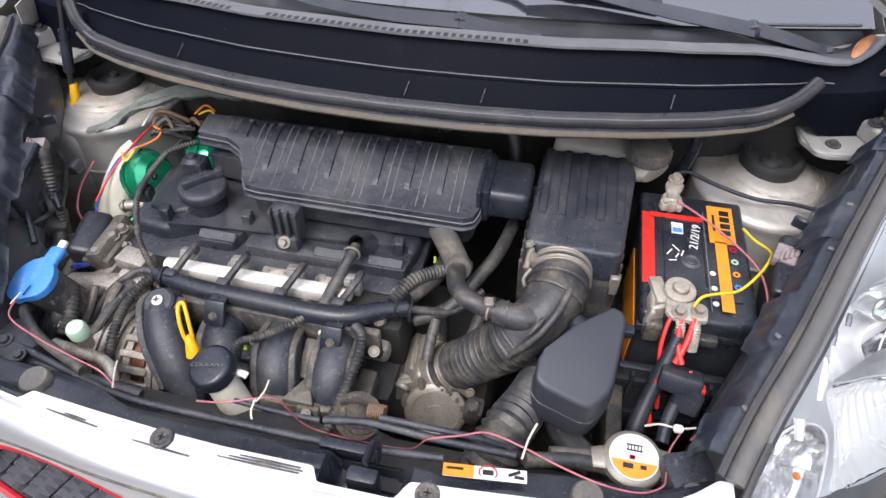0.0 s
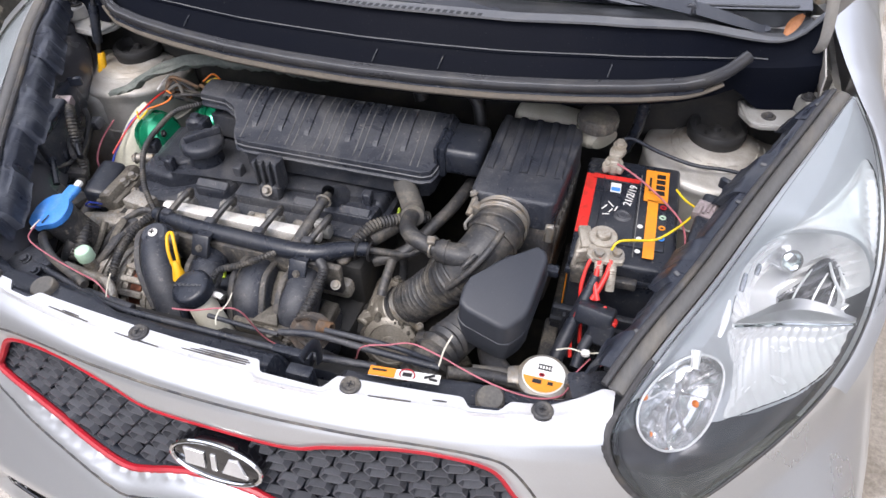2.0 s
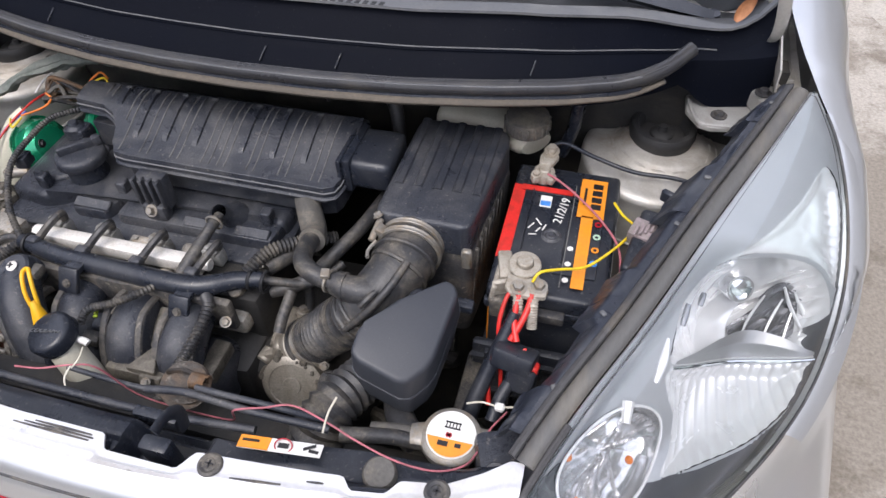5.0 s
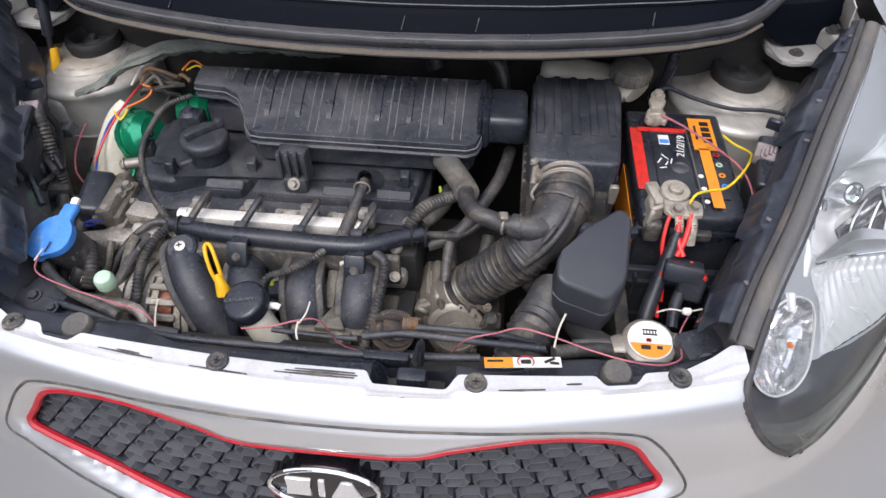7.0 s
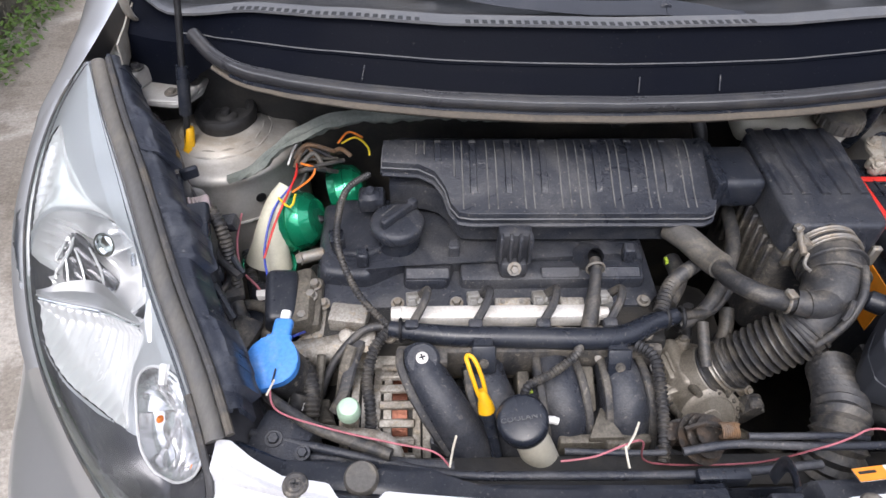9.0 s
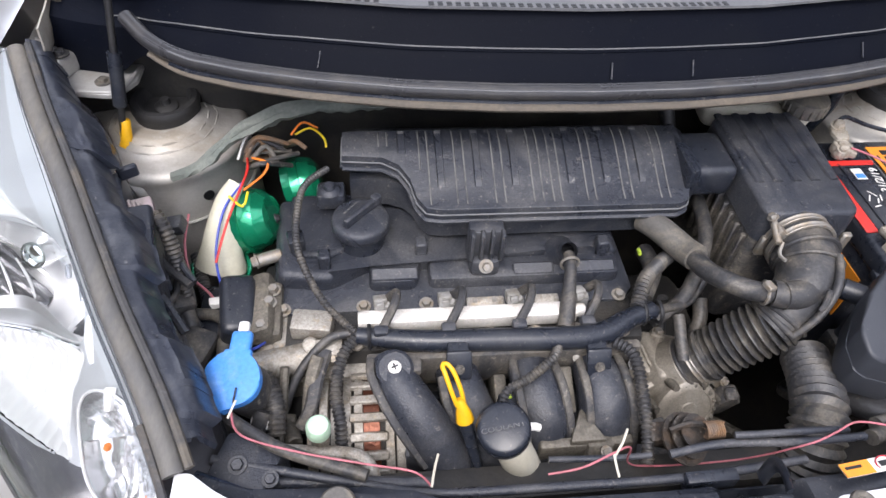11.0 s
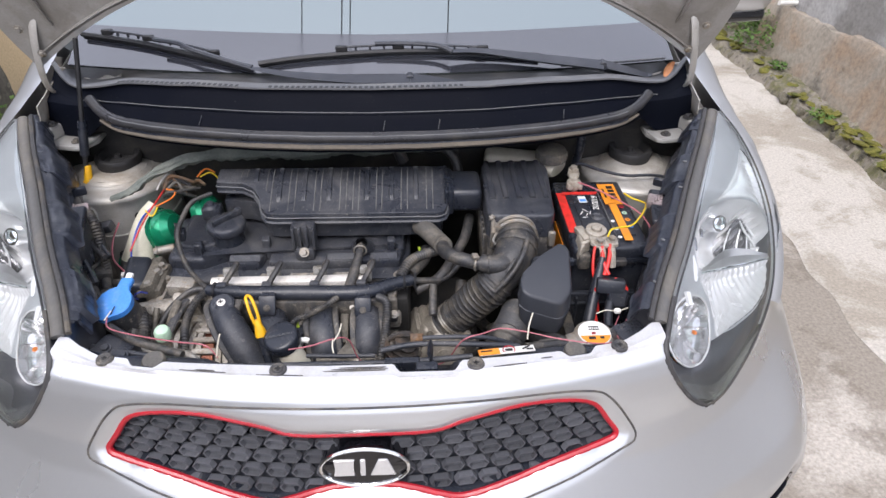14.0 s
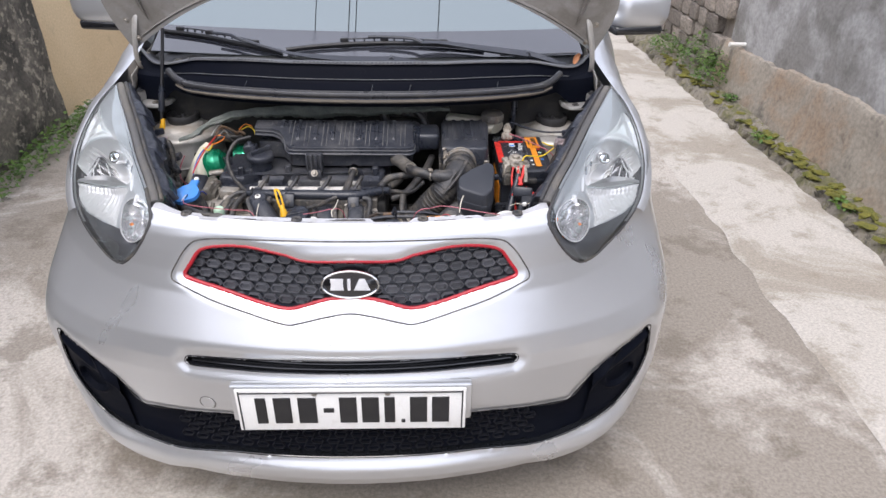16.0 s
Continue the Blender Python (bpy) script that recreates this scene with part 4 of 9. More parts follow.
part("bumper_top", sheet(top_fn, 240, 10, 0.0025), M["paint_worn"], bumper, "worn silver top flange with chipped paint", sharp=50)


for x0, x1, v in ((-0.135, -0.075, 0.35), (-0.05, 0.03, 0.62), (-0.04, 0.033, 0.72), (-0.03, 0.03, 0.82), (-0.235, -0.175, 0.4), (0.17, 0.215, 0.3), (-0.215, -0.19, 0.5), (0.235, 0.25, 0.55)):
    part("scratch", tube([Vector(top_fn((x + 0.412) / 0.824, v)) + Vector((0, 0, 0.0006)) for x in np.linspace(x0, x1, 5)], [0.0006, 0.0013, 0.0008], 6, 0.01, flat=0.4), M["black_dirty"], bumper, "dark scuff in the paint")


def fender(sx):
    """Front wing from behind the bumper to the windscreen pillar, with its wheel arch."""
    topline = curve_points([(0.707, 0.66, 0.818), (0.714, 0.72, 0.856), (0.707, 0.785, 0.898), (0.691, 0.845, 0.936), (0.661, 0.897, 0.970), (0.637, 0.958, 1.000), (0.624, 1.005, 1.023), (0.622, 1.10, 1.055), (0.640, 1.22, 1.065), (0.68, 1.35, 1.07)], 61)
    rings = []

    def section(y, f):
        k = min(60, max(0, min(range(61), key=lambda q: abs(topline[q].y - y))))
        T = topline[k]
        zb = 0.34
        if abs(y - 0.86) < 0.315:
            zb = 0.30 + math.sqrt(max(0, 0.315 ** 2 - (y - 0.86) ** 2))
        z = T.z + (zb - T.z) * f
        drop = T.z - z
        bulge = (0.776 - 0.022 * smoothstep(0.80, 1.0, y) + 0.04 * smoothstep(1.1, 1.35, y) - T.x) * math.sqrt(max(0.0, 1 - (1 - min(1, drop / 0.24)) ** 2))
        xs = T.x + bulge - 0.03 * smoothstep(0.55, 0.3, z)
        lo, hi = 0.0, 1.0
        for _ in range(24):
            mid = (lo + hi) / 2
            if body(mid, z).y < y:
                lo = mid
            else:
                hi = mid
        w = smoothstep(0.68, 0.86, y)
        x = body(lo, z).x * (1 - w) + xs * w if z < 0.86 else xs
        return Vector((sx * max(x, T.x), y, z))

    return sheet(lambda u, v: section(0.665 + 0.69 * u, v), 60, 36)


def lamp_curves(sx):
    A = [(0.4917, 0.3667, 0.749), (0.459, 0.3585, 0.774), (0.427, 0.358, 0.816), (0.411, 0.373, 0.850), (0.420, 0.405, 0.866), (0.452, 0.475, 0.884), (0.50, 0.565, 0.907), (0.56, 0.69, 0.936), (0.61, 0.79, 0.957), (0.660, 0.897, 0.969)]
    B = [(0.4917, 0.3667, 0.749), (0.525, 0.389, 0.749), (0.567, 0.432, 0.7605), (0.616, 0.4905, 0.768), (0.653, 0.542, 0.777), (0.685, 0.60, 0.792), (0.705, 0.66, 0.82), (0.712, 0.72, 0.858), (0.705, 0.785, 0.90), (0.688, 0.845, 0.937), (0.660, 0.897, 0.969)]
    f = lambda q: [Vector((sx * x, y, z)) for x, y, z in q]
    return curve_points(f(A), 121), curve_points(f(B), 121)


def lamp_fn(sx):
    A, B = lamp_curves(sx)
    out = Vector((0.42 * sx, -0.62, 0.66)).normalized()

    def at(u, v, depth=0.0):
        k = min(119, int(v * 120))
        w = v * 120 - k
        a, b = A[k].lerp(A[k + 1], w), B[k].lerp(B[k + 1], w)
        belly = 0.30 * (b - a).length * u * (1 - u)
        return a.lerp(b, u) + out * (belly - depth)
    return at


BOWL = [(0.40, 0.437), (0.33, 0.462), (0.275, 0.512), (0.215, 0.575), (0.205, 0.607), (0.28, 0.632), (0.42, 0.650), (0.63, 0.663), (0.80, 0.656), (0.92, 0.628), (0.975, 0.58), (0.975, 0.532), (0.80, 0.502), (0.60, 0.469)]
FLUTES = [(0.395, 0.424), (0.60, 0.457), (0.80, 0.489), (0.965, 0.516), (0.970, 0.475), (0.945, 0.41), (0.90, 0.352), (0.82, 0.295), (0.735, 0.245), (0.675, 0.295), (0.575, 0.352), (0.47, 0.385)]
SIGNAL = [(0.215, 0.25), (0.235, 0.305), (0.30, 0.345), (0.41, 0.358), (0.52, 0.340), (0.62, 0.288), (0.685, 0.225), (0.69, 0.185), (0.645, 0.158), (0.50, 0.155), (0.33, 0.185)]
HALF_ROUND = [(0.40, 0.438), (0.47, 0.472), (0.56, 0.508), (0.67, 0.534), (0.79, 0.540), (0.89, 0.535), (0.968, 0.531), (0.80, 0.503), (0.60, 0.470)]
BRIGHT = [(0.19, 0.605), (0.28, 0.640), (0.42, 0.658), (0.63, 0.671), (0.82, 0.664), (0.93, 0.645), (0.985, 0.66), (0.975, 0.75), (0.90, 0.825), (0.66, 0.835), (0.42, 0.735), (0.28, 0.665)]
DARK_U = [0, 0.06, 0.21, 0.34, 0.50, 0.62, 0.72, 0.82, 0.90, 0.95, 0.98, 1.0]
DARK_V = [0.235, 0.24, 0.245, 0.20, 0.19, 0.21, 0.235, 0.280, 0.338, 0.40, 0.475, 0.56]
UM, VM = 0.24, 0.62          # rough width and length of the lamp


def lamp_depth(u, v):
    """How far the inner trim lies behind the lens: shallow at the rims, deep round the reflectors."""
    return 0.005 + 0.054 * smoothstep(0, 0.26, u) * smoothstep(1.02, 0.6, u) * smoothstep(0.68, 0.52, v) * smoothstep(0.0, 0.16, v)


def uv_panel(at, depth, keep, holes, nu=130, nv=220):
    """A panel of the lamp on a grid in (u, v), with holes cut along their outlines."""
    bm = bmesh.new()
    uv = np.array([(0.006 + 0.988 * i / nu, 0.012 + 0.98 * j / nv) for i in range(nu + 1) for j in range(nv + 1)])
    scale = np.array((UM, VM))
    hs = [np.array(h) * scale for h in holes]
    for h in hs:
        q, d, _ = near_outline(h, uv * scale)
        m = d < 0.0017
        uv[m] = q[m] / scale
    vs = [bm.verts.new(at(u, v, depth(u, v))) for u, v in uv]
    w = nv + 1
    cells = [(i * w + j, (i + 1) * w + j, (i + 1) * w + j + 1, i * w + j + 1) for i in range(nu) for j in range(nv)]
    mid = np.array([uv[list(c)].mean(0) for c in cells])
    drop = np.zeros(len(cells), bool)
    for h in hs:
        drop |= near_outline(h, mid * scale)[2]
    for c, (u, v), x in zip(cells, mid, drop):
        if not x and keep(u, v):
            bm.faces.new([vs[k] for k in c])
    bmesh.ops.delete(bm, geom=[v for v in bm.verts if not v.link_faces], context="VERTS")
    return bm


def uv_bowl(at, outline, depth, nu=130, nv=60):
    """A sunk reflector inside an outline; depth(u, v, e) knows the distance e from its edge."""
    scale = np.array((UM, VM))
    h = np.array(outline) * scale
    (u0, v0), (u1, v1) = np.array(outline).min(0) - 0.005, np.array(outline).max(0) + 0.005
    uv = np.array([(u0 + (u1 - u0) * i / nu, v0 + (v1 - v0) * j / nv) for i in range(nu + 1) for j in range(nv + 1)])
    q, d, ins = near_outline(h, uv * scale)
    far = ~ins & (d > 1.6 * max((u1 - u0) * UM / nu, (v1 - v0) * VM / nv))
    uv[~ins] = (q / scale)[~ins]
    d[~ins] = 0
    bm = bmesh.new()
    vs = [bm.verts.new(at(u, v, depth(u, v, e))) for (u, v), e in zip(uv, d)]
    w = nv + 1
    for i in range(nu):
        for j in range(nv):
            c = (i * w + j, (i + 1) * w + j, (i + 1) * w + j + 1, i * w + j + 1)
            if not far[list(c)].any():
                bm.faces.new([vs[k] for k in c])
    bmesh.ops.delete(bm, geom=[v for v in bm.verts if not v.link_faces], context="VERTS")
    bmesh.ops.remove_doubles(bm, verts=bm.verts, dist=1e-5)
    return bm


for sx in (-1, 1):
    side = part("fender", fender(sx), M["paint"], car, "silver front wing")
    at = lamp_fn(sx)
    A, B = lamp_curves(sx)
    lamp = part("headlight", sheet(lambda u, v: at(0.04 + 0.92 * u, 0.03 + 0.955 * v, 0.004 + 0.146 * (1 - abs(2 * u - 1) ** 8) * (1 - abs(2 * v - 1) ** 6)), 24, 60), M["smoke"], car, "long swept headlight with a clear lens and amber signal lamp")
    holes = [smooth_closed(q, 120) for q in (BOWL, FLUTES, SIGNAL)]
    bright = smooth_closed(BRIGHT, 120)
    line = list(zip(DARK_U, DARK_V))
    below, above = [(-0.1, 0.235), *line, (1.1, 0.6), (1.1, -0.2), (-0.1, -0.2)], [(-0.1, 0.235), *line, (1.1, 0.6), (1.1, 1.2), (-0.1, 1.2)]
    part("bezel", uv_panel(at, lamp_depth, lambda u, v: True, holes + [below, bright]), M["bezel"], lamp, "satin grey inner bezel")
    part("bright_bezel", uv_bowl(at, bright, lambda u, v, e: lamp_depth(u, v) + 0.001 + 0.008 * smoothstep(0.0, 0.03, e) + (0.0012 * abs(math.sin(v * 190)) if u > 0.80 else 0.0)), M["bright_bezel"], lamp, "bright silver panel above the reflector", sharp=30)
    part("lower_trim", uv_panel(at, lambda u, v: lamp_depth(u, v) + 0.003, lambda u, v: True, holes[1:] + [above]), M["smoke"], lamp, "dark grey lower lamp trim")

    def bowl(u, v, e):
        """The main bowl: steps on its inner side, slanting facets on its outer side, smooth in the middle."""
        d = lamp_depth(u, v) + 0.046 * (1 - math.exp(-e / 0.022))
        if u < 0.50:
            d += 0.010 * (((u + 1.4 * v) * 18) % 1.0) * smoothstep(0.002, 0.010, e) * smoothstep(0.625, 0.60, v)
        elif u > 0.66:
            d += 0.013 * ((u * 13 - v * 22) % 1.0) * smoothstep(0.002, 0.010, e)
        return d

    part("reflector", uv_bowl(at, holes[0], bowl), M["reflector"], lamp, "bright faceted reflector bowl", sharp=22)
    # dark reflections of the outer bowl, put in as a grey patch
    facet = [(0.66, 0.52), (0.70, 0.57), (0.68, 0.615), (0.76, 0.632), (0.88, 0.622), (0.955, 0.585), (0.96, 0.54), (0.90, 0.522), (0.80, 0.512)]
    part("reflector_facet", uv_bowl(at, smooth_closed(facet, 80), lambda u, v, e: lamp_depth(u, v) + 0.027 + 0.006 * ((u * 13 - v * 22) % 1.0)), M["facet"], lamp, "facets with their dark reflections put into the grey", sharp=22)
    # glints along the facets, put in as bright strips
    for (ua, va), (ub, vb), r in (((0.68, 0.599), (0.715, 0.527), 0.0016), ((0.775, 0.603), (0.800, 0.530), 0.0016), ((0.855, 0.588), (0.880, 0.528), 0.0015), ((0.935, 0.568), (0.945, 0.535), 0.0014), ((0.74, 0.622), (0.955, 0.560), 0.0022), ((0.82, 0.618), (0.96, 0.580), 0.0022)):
        part("reflector_fin", tube([at(ua + (ub - ua) * w, va + (vb - va) * w, lamp_depth(ua + (ub - ua) * w, va + (vb - va) * w) + 0.025) for w in (0, 0.33, 0.67, 1)], [r * 0.6, r, r, r * 0.7], 6, 0.006), M["reflector"], lamp, "bright strip painted in as a glint on the facets")
    for ua, va, ub, vb in ((0.337, 0.566, 0.351, 0.543), (0.317, 0.540, 0.351, 0.502), (0.300, 0.505, 0.351, 0.468), (0.345, 0.470, 0.375, 0.448)):
        part("reflector_slot", tube([at(ua + (ub - ua) * w, va + (vb - va) * w, bowl(ua, va, 0.008) - 0.003) for w in (0, 0.5, 1)], [0.0026, 0.0036, 0.0026], 6, 0.005, flat=0.4), M["facet"], lamp)
    # the flutes' reflection in the bowl, painted as a grey half-round
    part("reflector_shelf", uv_bowl(at, smooth_closed(HALF_ROUND, 90), lambda u, v, e: lamp_depth(u, v) + 0.001 + 0.006 * smoothstep(0.0, 0.03, e)), M["half_round"], lamp, "satin grey half-round below the bulb, a painted reflection of the flutes")
    part("fluted_reflector", uv_bowl(at, holes[1], lambda u, v, e: lamp_depth(u, v) + 0.001 + 0.010 * smoothstep(0, 0.02, e) + 0.0016 * abs(math.sin((u + 1.59 * v) * 22 * 3.14159)), 220, 120), M["fluted"], lamp, "bright fluted reflector", sharp=30)
    part("reflector_lip", tube([at(u, 0.431 + (u - 0.40) * 0.162, lamp_depth(u, 0.45 + (u - 0.4) * 0.1) - 0.0005) for u in np.linspace(0.395, 0.965, 12)], 0.0020, 8, 0.01), M["chrome"], lamp)
    part("signal_reflector", uv_bowl(at, holes[2], lambda u, v, e: lamp_depth(u, v) - 0.004 + 0.024 * (1 - math.exp(-e / 0.016)) + 0.0050 * ((math.atan2(v - 0.27, u - 0.45) * 2.9) % 1.0) * smoothstep(0.002, 0.008, e) + 0.0016 * noise.noise((u * 13, v * 22, 4))), M["signal_bowl"], lamp, sharp=20)
    sig = [at(u, v, lamp_depth(u, v) - 0.004) for u, v in holes[2]]
    part("signal_rim", tube(sig + sig[:1], 0.0016, 8, 0.005, caps=False), M["lens_rim"], lamp, "clear moulded rim of the signal lamp")
    part("signal_prism", tube([at(0.30, 0.360, lamp_depth(0.30, 0.36) - 0.006), at(0.36, 0.325, lamp_depth(0.36, 0.325) - 0.006)], [0.006, 0.0045], 6, 0.006, flat=0.6), M["lens_rim"], lamp)
    part("bezel_insert", tube([at(0.37, 0.40, lamp_depth(0.37, 0.40) - 0.001), at(0.315, 0.45, lamp_depth(0.315, 0.45) - 0.001), at(0.285, 0.475, lamp_depth(0.285, 0.475) - 0.001)], [0.0025, 0.0055, 0.0015], 8, 0.005, flat=0.3), M["bright_bezel"], lamp)
    # amber reflections in the signal bowl, modelled as three small knobs
    for u, v in ((0.29, 0.245), (0.47, 0.175), (0.60, 0.255)):
        part("signal_bulb", lathe([(0, 0.004), (0.003, 0.0034), (0.0046, 0.0012), (0.0046, -0.008), (0, -0.009)], at(u, v, lamp_depth(u, v) + 0.015), (0.3 * sx, -0.6, 0.6), 16), M["amber"], lamp, "amber reflection in the signal bowl, built as a small knob")
    part("main_bulb", lathe([(0, 0.008), (0.008, 0.0075), (0.0105, 0.006), (0.0118, 0.009), (0.0145, 0.009), (0.0155, 0.004), (0.0155, -0.03), (0, -0.03)], at(0.47, 0.595, lamp_depth(0.47, 0.595) + 0.020), (0.25 * sx, -0.8, 0.5), 28), M["chrome"], lamp, "bulb with a chrome shield")
    lens = part("lens", sheet(lambda u, v: at(u, 0.003 + 0.995 * v, 0.0), 30, 70), M["lens"], lamp, "clear lens")
    lens.visible_shadow = False
    # rubber edging between skin and lens
    rim = [skin_at(sx * x, z) + Vector((0, 0.0015, 0)) for x, z in LAMP if z < 0.850 and x < 0.665]
    rim = [sum((rim[(k + d) % len(rim)] for d in range(-2, 3)), Vector()) / 5 if all((rim[(k + d) % len(rim)] - rim[k]).length < 0.05 for d in range(-2, 3)) else rim[k] for k in range(len(rim))]
    cutat = max(range(len(rim)), key=lambda k: (rim[k] - rim[k - 1]).length)
    rim = rim[cutat:] + rim[:cutat]
    part("lens_edge", tube(rim, 0.0022, 8, 0.006), M["rubber"], lamp)
    # side wall of the housing between the lens edge and the trims
    part("housing_side", sheet(lambda u, v: at(1.0 - 0.03 * v, 0.01 + 0.29 * u, 0.0012 + 0.011 * v), 60, 3), M["smoke"], lamp)
    part("housing_side", sheet(lambda u, v: at(1.0 - 0.03 * v, 0.30 + 0.265 * u, 0.0012 + 0.011 * v), 60, 3), M["bezel"], lamp)
    part("housing_side", sheet(lambda u, v: at(1.0 - 0.03 * v, 0.562 + 0.43 * u, 0.0012 + 0.006 * v), 60, 3), M["bezel"], lamp)
    part("housing_side", sheet(lambda u, v: at(0.012 * v, 0.01 + 0.98 * u, 0.0012 + 0.004 * v), 80, 3), M["bezel"], lamp)
    # dark edging round the lens and the rubber strip along its inner edge
    part("lens_edge", tube([*B[2:118:4]], 0.0017, 8, 0.006), M["rubber"], lamp)
    part("lens_edge", tube([*A[2:40:3]], 0.0036, 8, 0.006), M["rubber"], lamp)
    # painted return of the wing along the lens
    part("wing_return", sheet(lambda u, v: B[int(46 + 68 * u)].lerp(B[int(46 + 68 * u) + 1], 68 * u % 1) + Vector((sx * (0.0012 + 0.020 * v), 0.002 * v, 0.0012 - 0.003 * v - 0.009 * v * v)), 68, 5), M["paint"], side)
    strip = [p + Vector((-0.011 * sx, 0.004, 0.0)) for p in A[30:121:4]]
    part("rubber_strip", tube(strip, 0.0088, 10, 0.008, flat=0.55), M["strip"], lamp, "weathered rubber sealing strip")
    part("rubber_strip", tube([p + Vector((-0.0125 * sx, 0.005, 0.001)) for p in strip], 0.0042, 8, 0.008), M["rubber"], lamp)

    # torn black splash guard inside the lamp
    def guard(u, v, sx=sx):
        k = 34 + int(u * 86)
        p = A[min(120, k)]
        step = 0.011 * smoothstep(0.02, 0.06, math.sin(u * 21 + sx)) * smoothstep(0.98, 0.9, u)
        d = 0.021 + (0.020 + step + 0.010 * math.sin(u * 3.1) + 0.003 * noise.noise((u * 30, 3 + sx, 0))) * v
        z = p.z - 0.003 - 0.012 * v - 0.022 * smoothstep(0.55, 1.0, v) + 0.003 * noise.noise((u * 14, v * 4, sx))
        return p + Vector((-sx * d, 0.010 + 0.01 * v, 0)) + Vector((0, 0, z - p.z))
    g = part("splash_guard", sheet(guard, 160, 14, 0.003), M["guard"], car, "dusty black plastic guard with a notched edge", sharp=30)
    for k, w in ((0.10, 0.25), (0.27, 0.4), (0.52, 0.3), (0.66, 0.35), (0.93, 0.25)):
        part("guard_clip", box(Vector(guard(k, w)) + Vector((0, 0, 0.001)), (0.005, 0.007, 0.003), 0.001, 1, (0, 0, 20 * sx + 90 * k)), M["lip"], g, "dusty grey clip")
# joint between bumper and wing
for sx in (-1, 1):
    part("panel_gap", tube([skin_at(sx * 0.0 + sx * x, z) + Vector((sx * 0.001, 0, 0)) for x, z in ((0.703, 0.768), (0.728, 0.767), (0.758, 0.766))], 0.0013, 6, 0.01), M["black_dirty"], car)

# ---------------------------------------------------------------- cowl, windscreen, wipers, bonnet, cabin
def seal_y(x):
    return float(np.interp(abs(x), [0, 0.1, 0.2, 0.3, 0.38, 0.44, 0.49, 0.52], [0.762, 0.765, 0.774, 0.791, 0.811, 0.834, 0.868, 0.90]))


def edge_y(x):
    return float(np.interp(abs(x), [0, 0.2, 0.35, 0.45, 0.524, 0.56, 0.60, 0.625], [0.842, 0.850, 0.874, 0.908, 0.940, 0.952, 0.985, 1.02]))


def lip_drop(x):
    """How far the cowl's upper edge falls towards its ends before it turns up at the hinges."""
    a = abs(x)
    return 0.012 * smoothstep(0.3, 0.5, a) + 0.023 * smoothstep(0.43, 0.555, a) - 0.022 * smoothstep(0.575, 0.622, a)


def cowl_fn(u, v):
    x = -0.622 + 1.244 * u
    f = min(abs(x), 0.515)
    ya, yb = seal_y(f) + 0.012 + 0.25 * max(0, abs(x) - 0.515), edge_y(x)
    prof = [(0.0, 0.950), (0.02, 0.972), (0.06, 0.984), (0.45, 1.003), (0.50, 1.008), (0.52, 1.0045), (0.93, 1.030), (1.0, 1.038)]
    k = min(int(v * 7), 6)
    w = v * 7 - k
    a, z = (prof[k][i] * (1 - w) + prof[k + 1][i] * w for i in (0, 1))
    z -= lip_drop(x) * smoothstep(0.97, 1.03, z) + 0.036 * smoothstep(0.505, 0.56, abs(x)) * smoothstep(0.985, 0.95, z)
    return (x, ya + (yb - ya) * a, z)


cowl = part("cowl_panel", sheet(cowl_fn, 90, 28, 0.003), M["cowl"], car, "black plastic cowl under the windscreen", sharp=30)


def tray_fn(u, v):
    x = -0.6 + 1.2 * u
    e = edge_y(x)
    z = 1.038 - lip_drop(x)
    y = e + (0.17 + 0.12 * abs(x)) * v
    return (x, y, z + 0.002 - 0.018 * smoothstep(0.08, 0.25, v) + 0.006 * v)


part("cowl_tray", sheet(tray_fn, 60, 12, 0.003), M["tray"], cowl)


def lip_fn(u, v):
    x = -0.621 + 1.242 * u
    deep = 0.026 - 0.012 * smoothstep(0.50, 0.56, abs(x))
    return (x, edge_y(x) - 0.008 + deep * v, 1.0425 - lip_drop(x) - 0.002 * v)


part("cowl_lip", sheet(lip_fn, 80, 2, 0.003), M["lip"], cowl, "dusty grey perforated lip of the cowl")
holebox = finish(box((0, 0, 0), (0.0058, 0.0038, 0.0007), 0.0002, 1), "vent_hole", M["ink"])
for i in range(64):
    x = -0.46 + 0.0098 * i
    if abs(x + 0.205) < 0.02:
        continue
    for r in range(2):
        piece("vent_hole", holebox, pose(x, edge_y(x) - 0.0050 + 0.0056 * r, 1.0428 - lip_drop(x) - 0.0006 * r, 0, 0, 0), cowl)
for x in (-0.30, 0.02, 0.115, 0.34):
    part("cowl_rib", tube([(x, seal_y(x) + 0.018, 0.9885), (x + 0.003, seal_y(x) + 0.034, 0.999)], 0.0009, 6, 0.004), M["black"], cowl)
part("cowl_step", tube([Vector(cowl_fn(u, 4 / 7)) + Vector((0, 0, 0.0008)) for u in np.linspace(0.06, 0.94, 40)], 0.0009, 6, 0.02), M["lip"], cowl, "dusty step line")
seal_path = [(x, seal_y(x), 0.984 + 0.019 * smoothstep(0.47, 0.52, abs(x))) for x in np.linspace(-0.515, 0.515, 41)]
part("cowl_seal", tube(seal_path, 0.0088, 14, 0.01), M["seal_black"], cowl, "weathered rubber bonnet seal")
part("seal_lip", tube([(x, y - 0.005, z - 0.010) for x, y, z in seal_path[2:-2]], 0.0042, 8, 0.01), M["black_clean"], cowl)
part("seal_edge", tube([(x, y - 0.0085, z - 0.0135) for x, y, z in seal_path[1:-1]], [0.003, 0.0058, 0.0062, 0.0062, 0.0062, 0.0058, 0.003], 10, 0.01, flat=0.8), M["seal_brown"], cowl, "brown dusty lower edge of the seal")
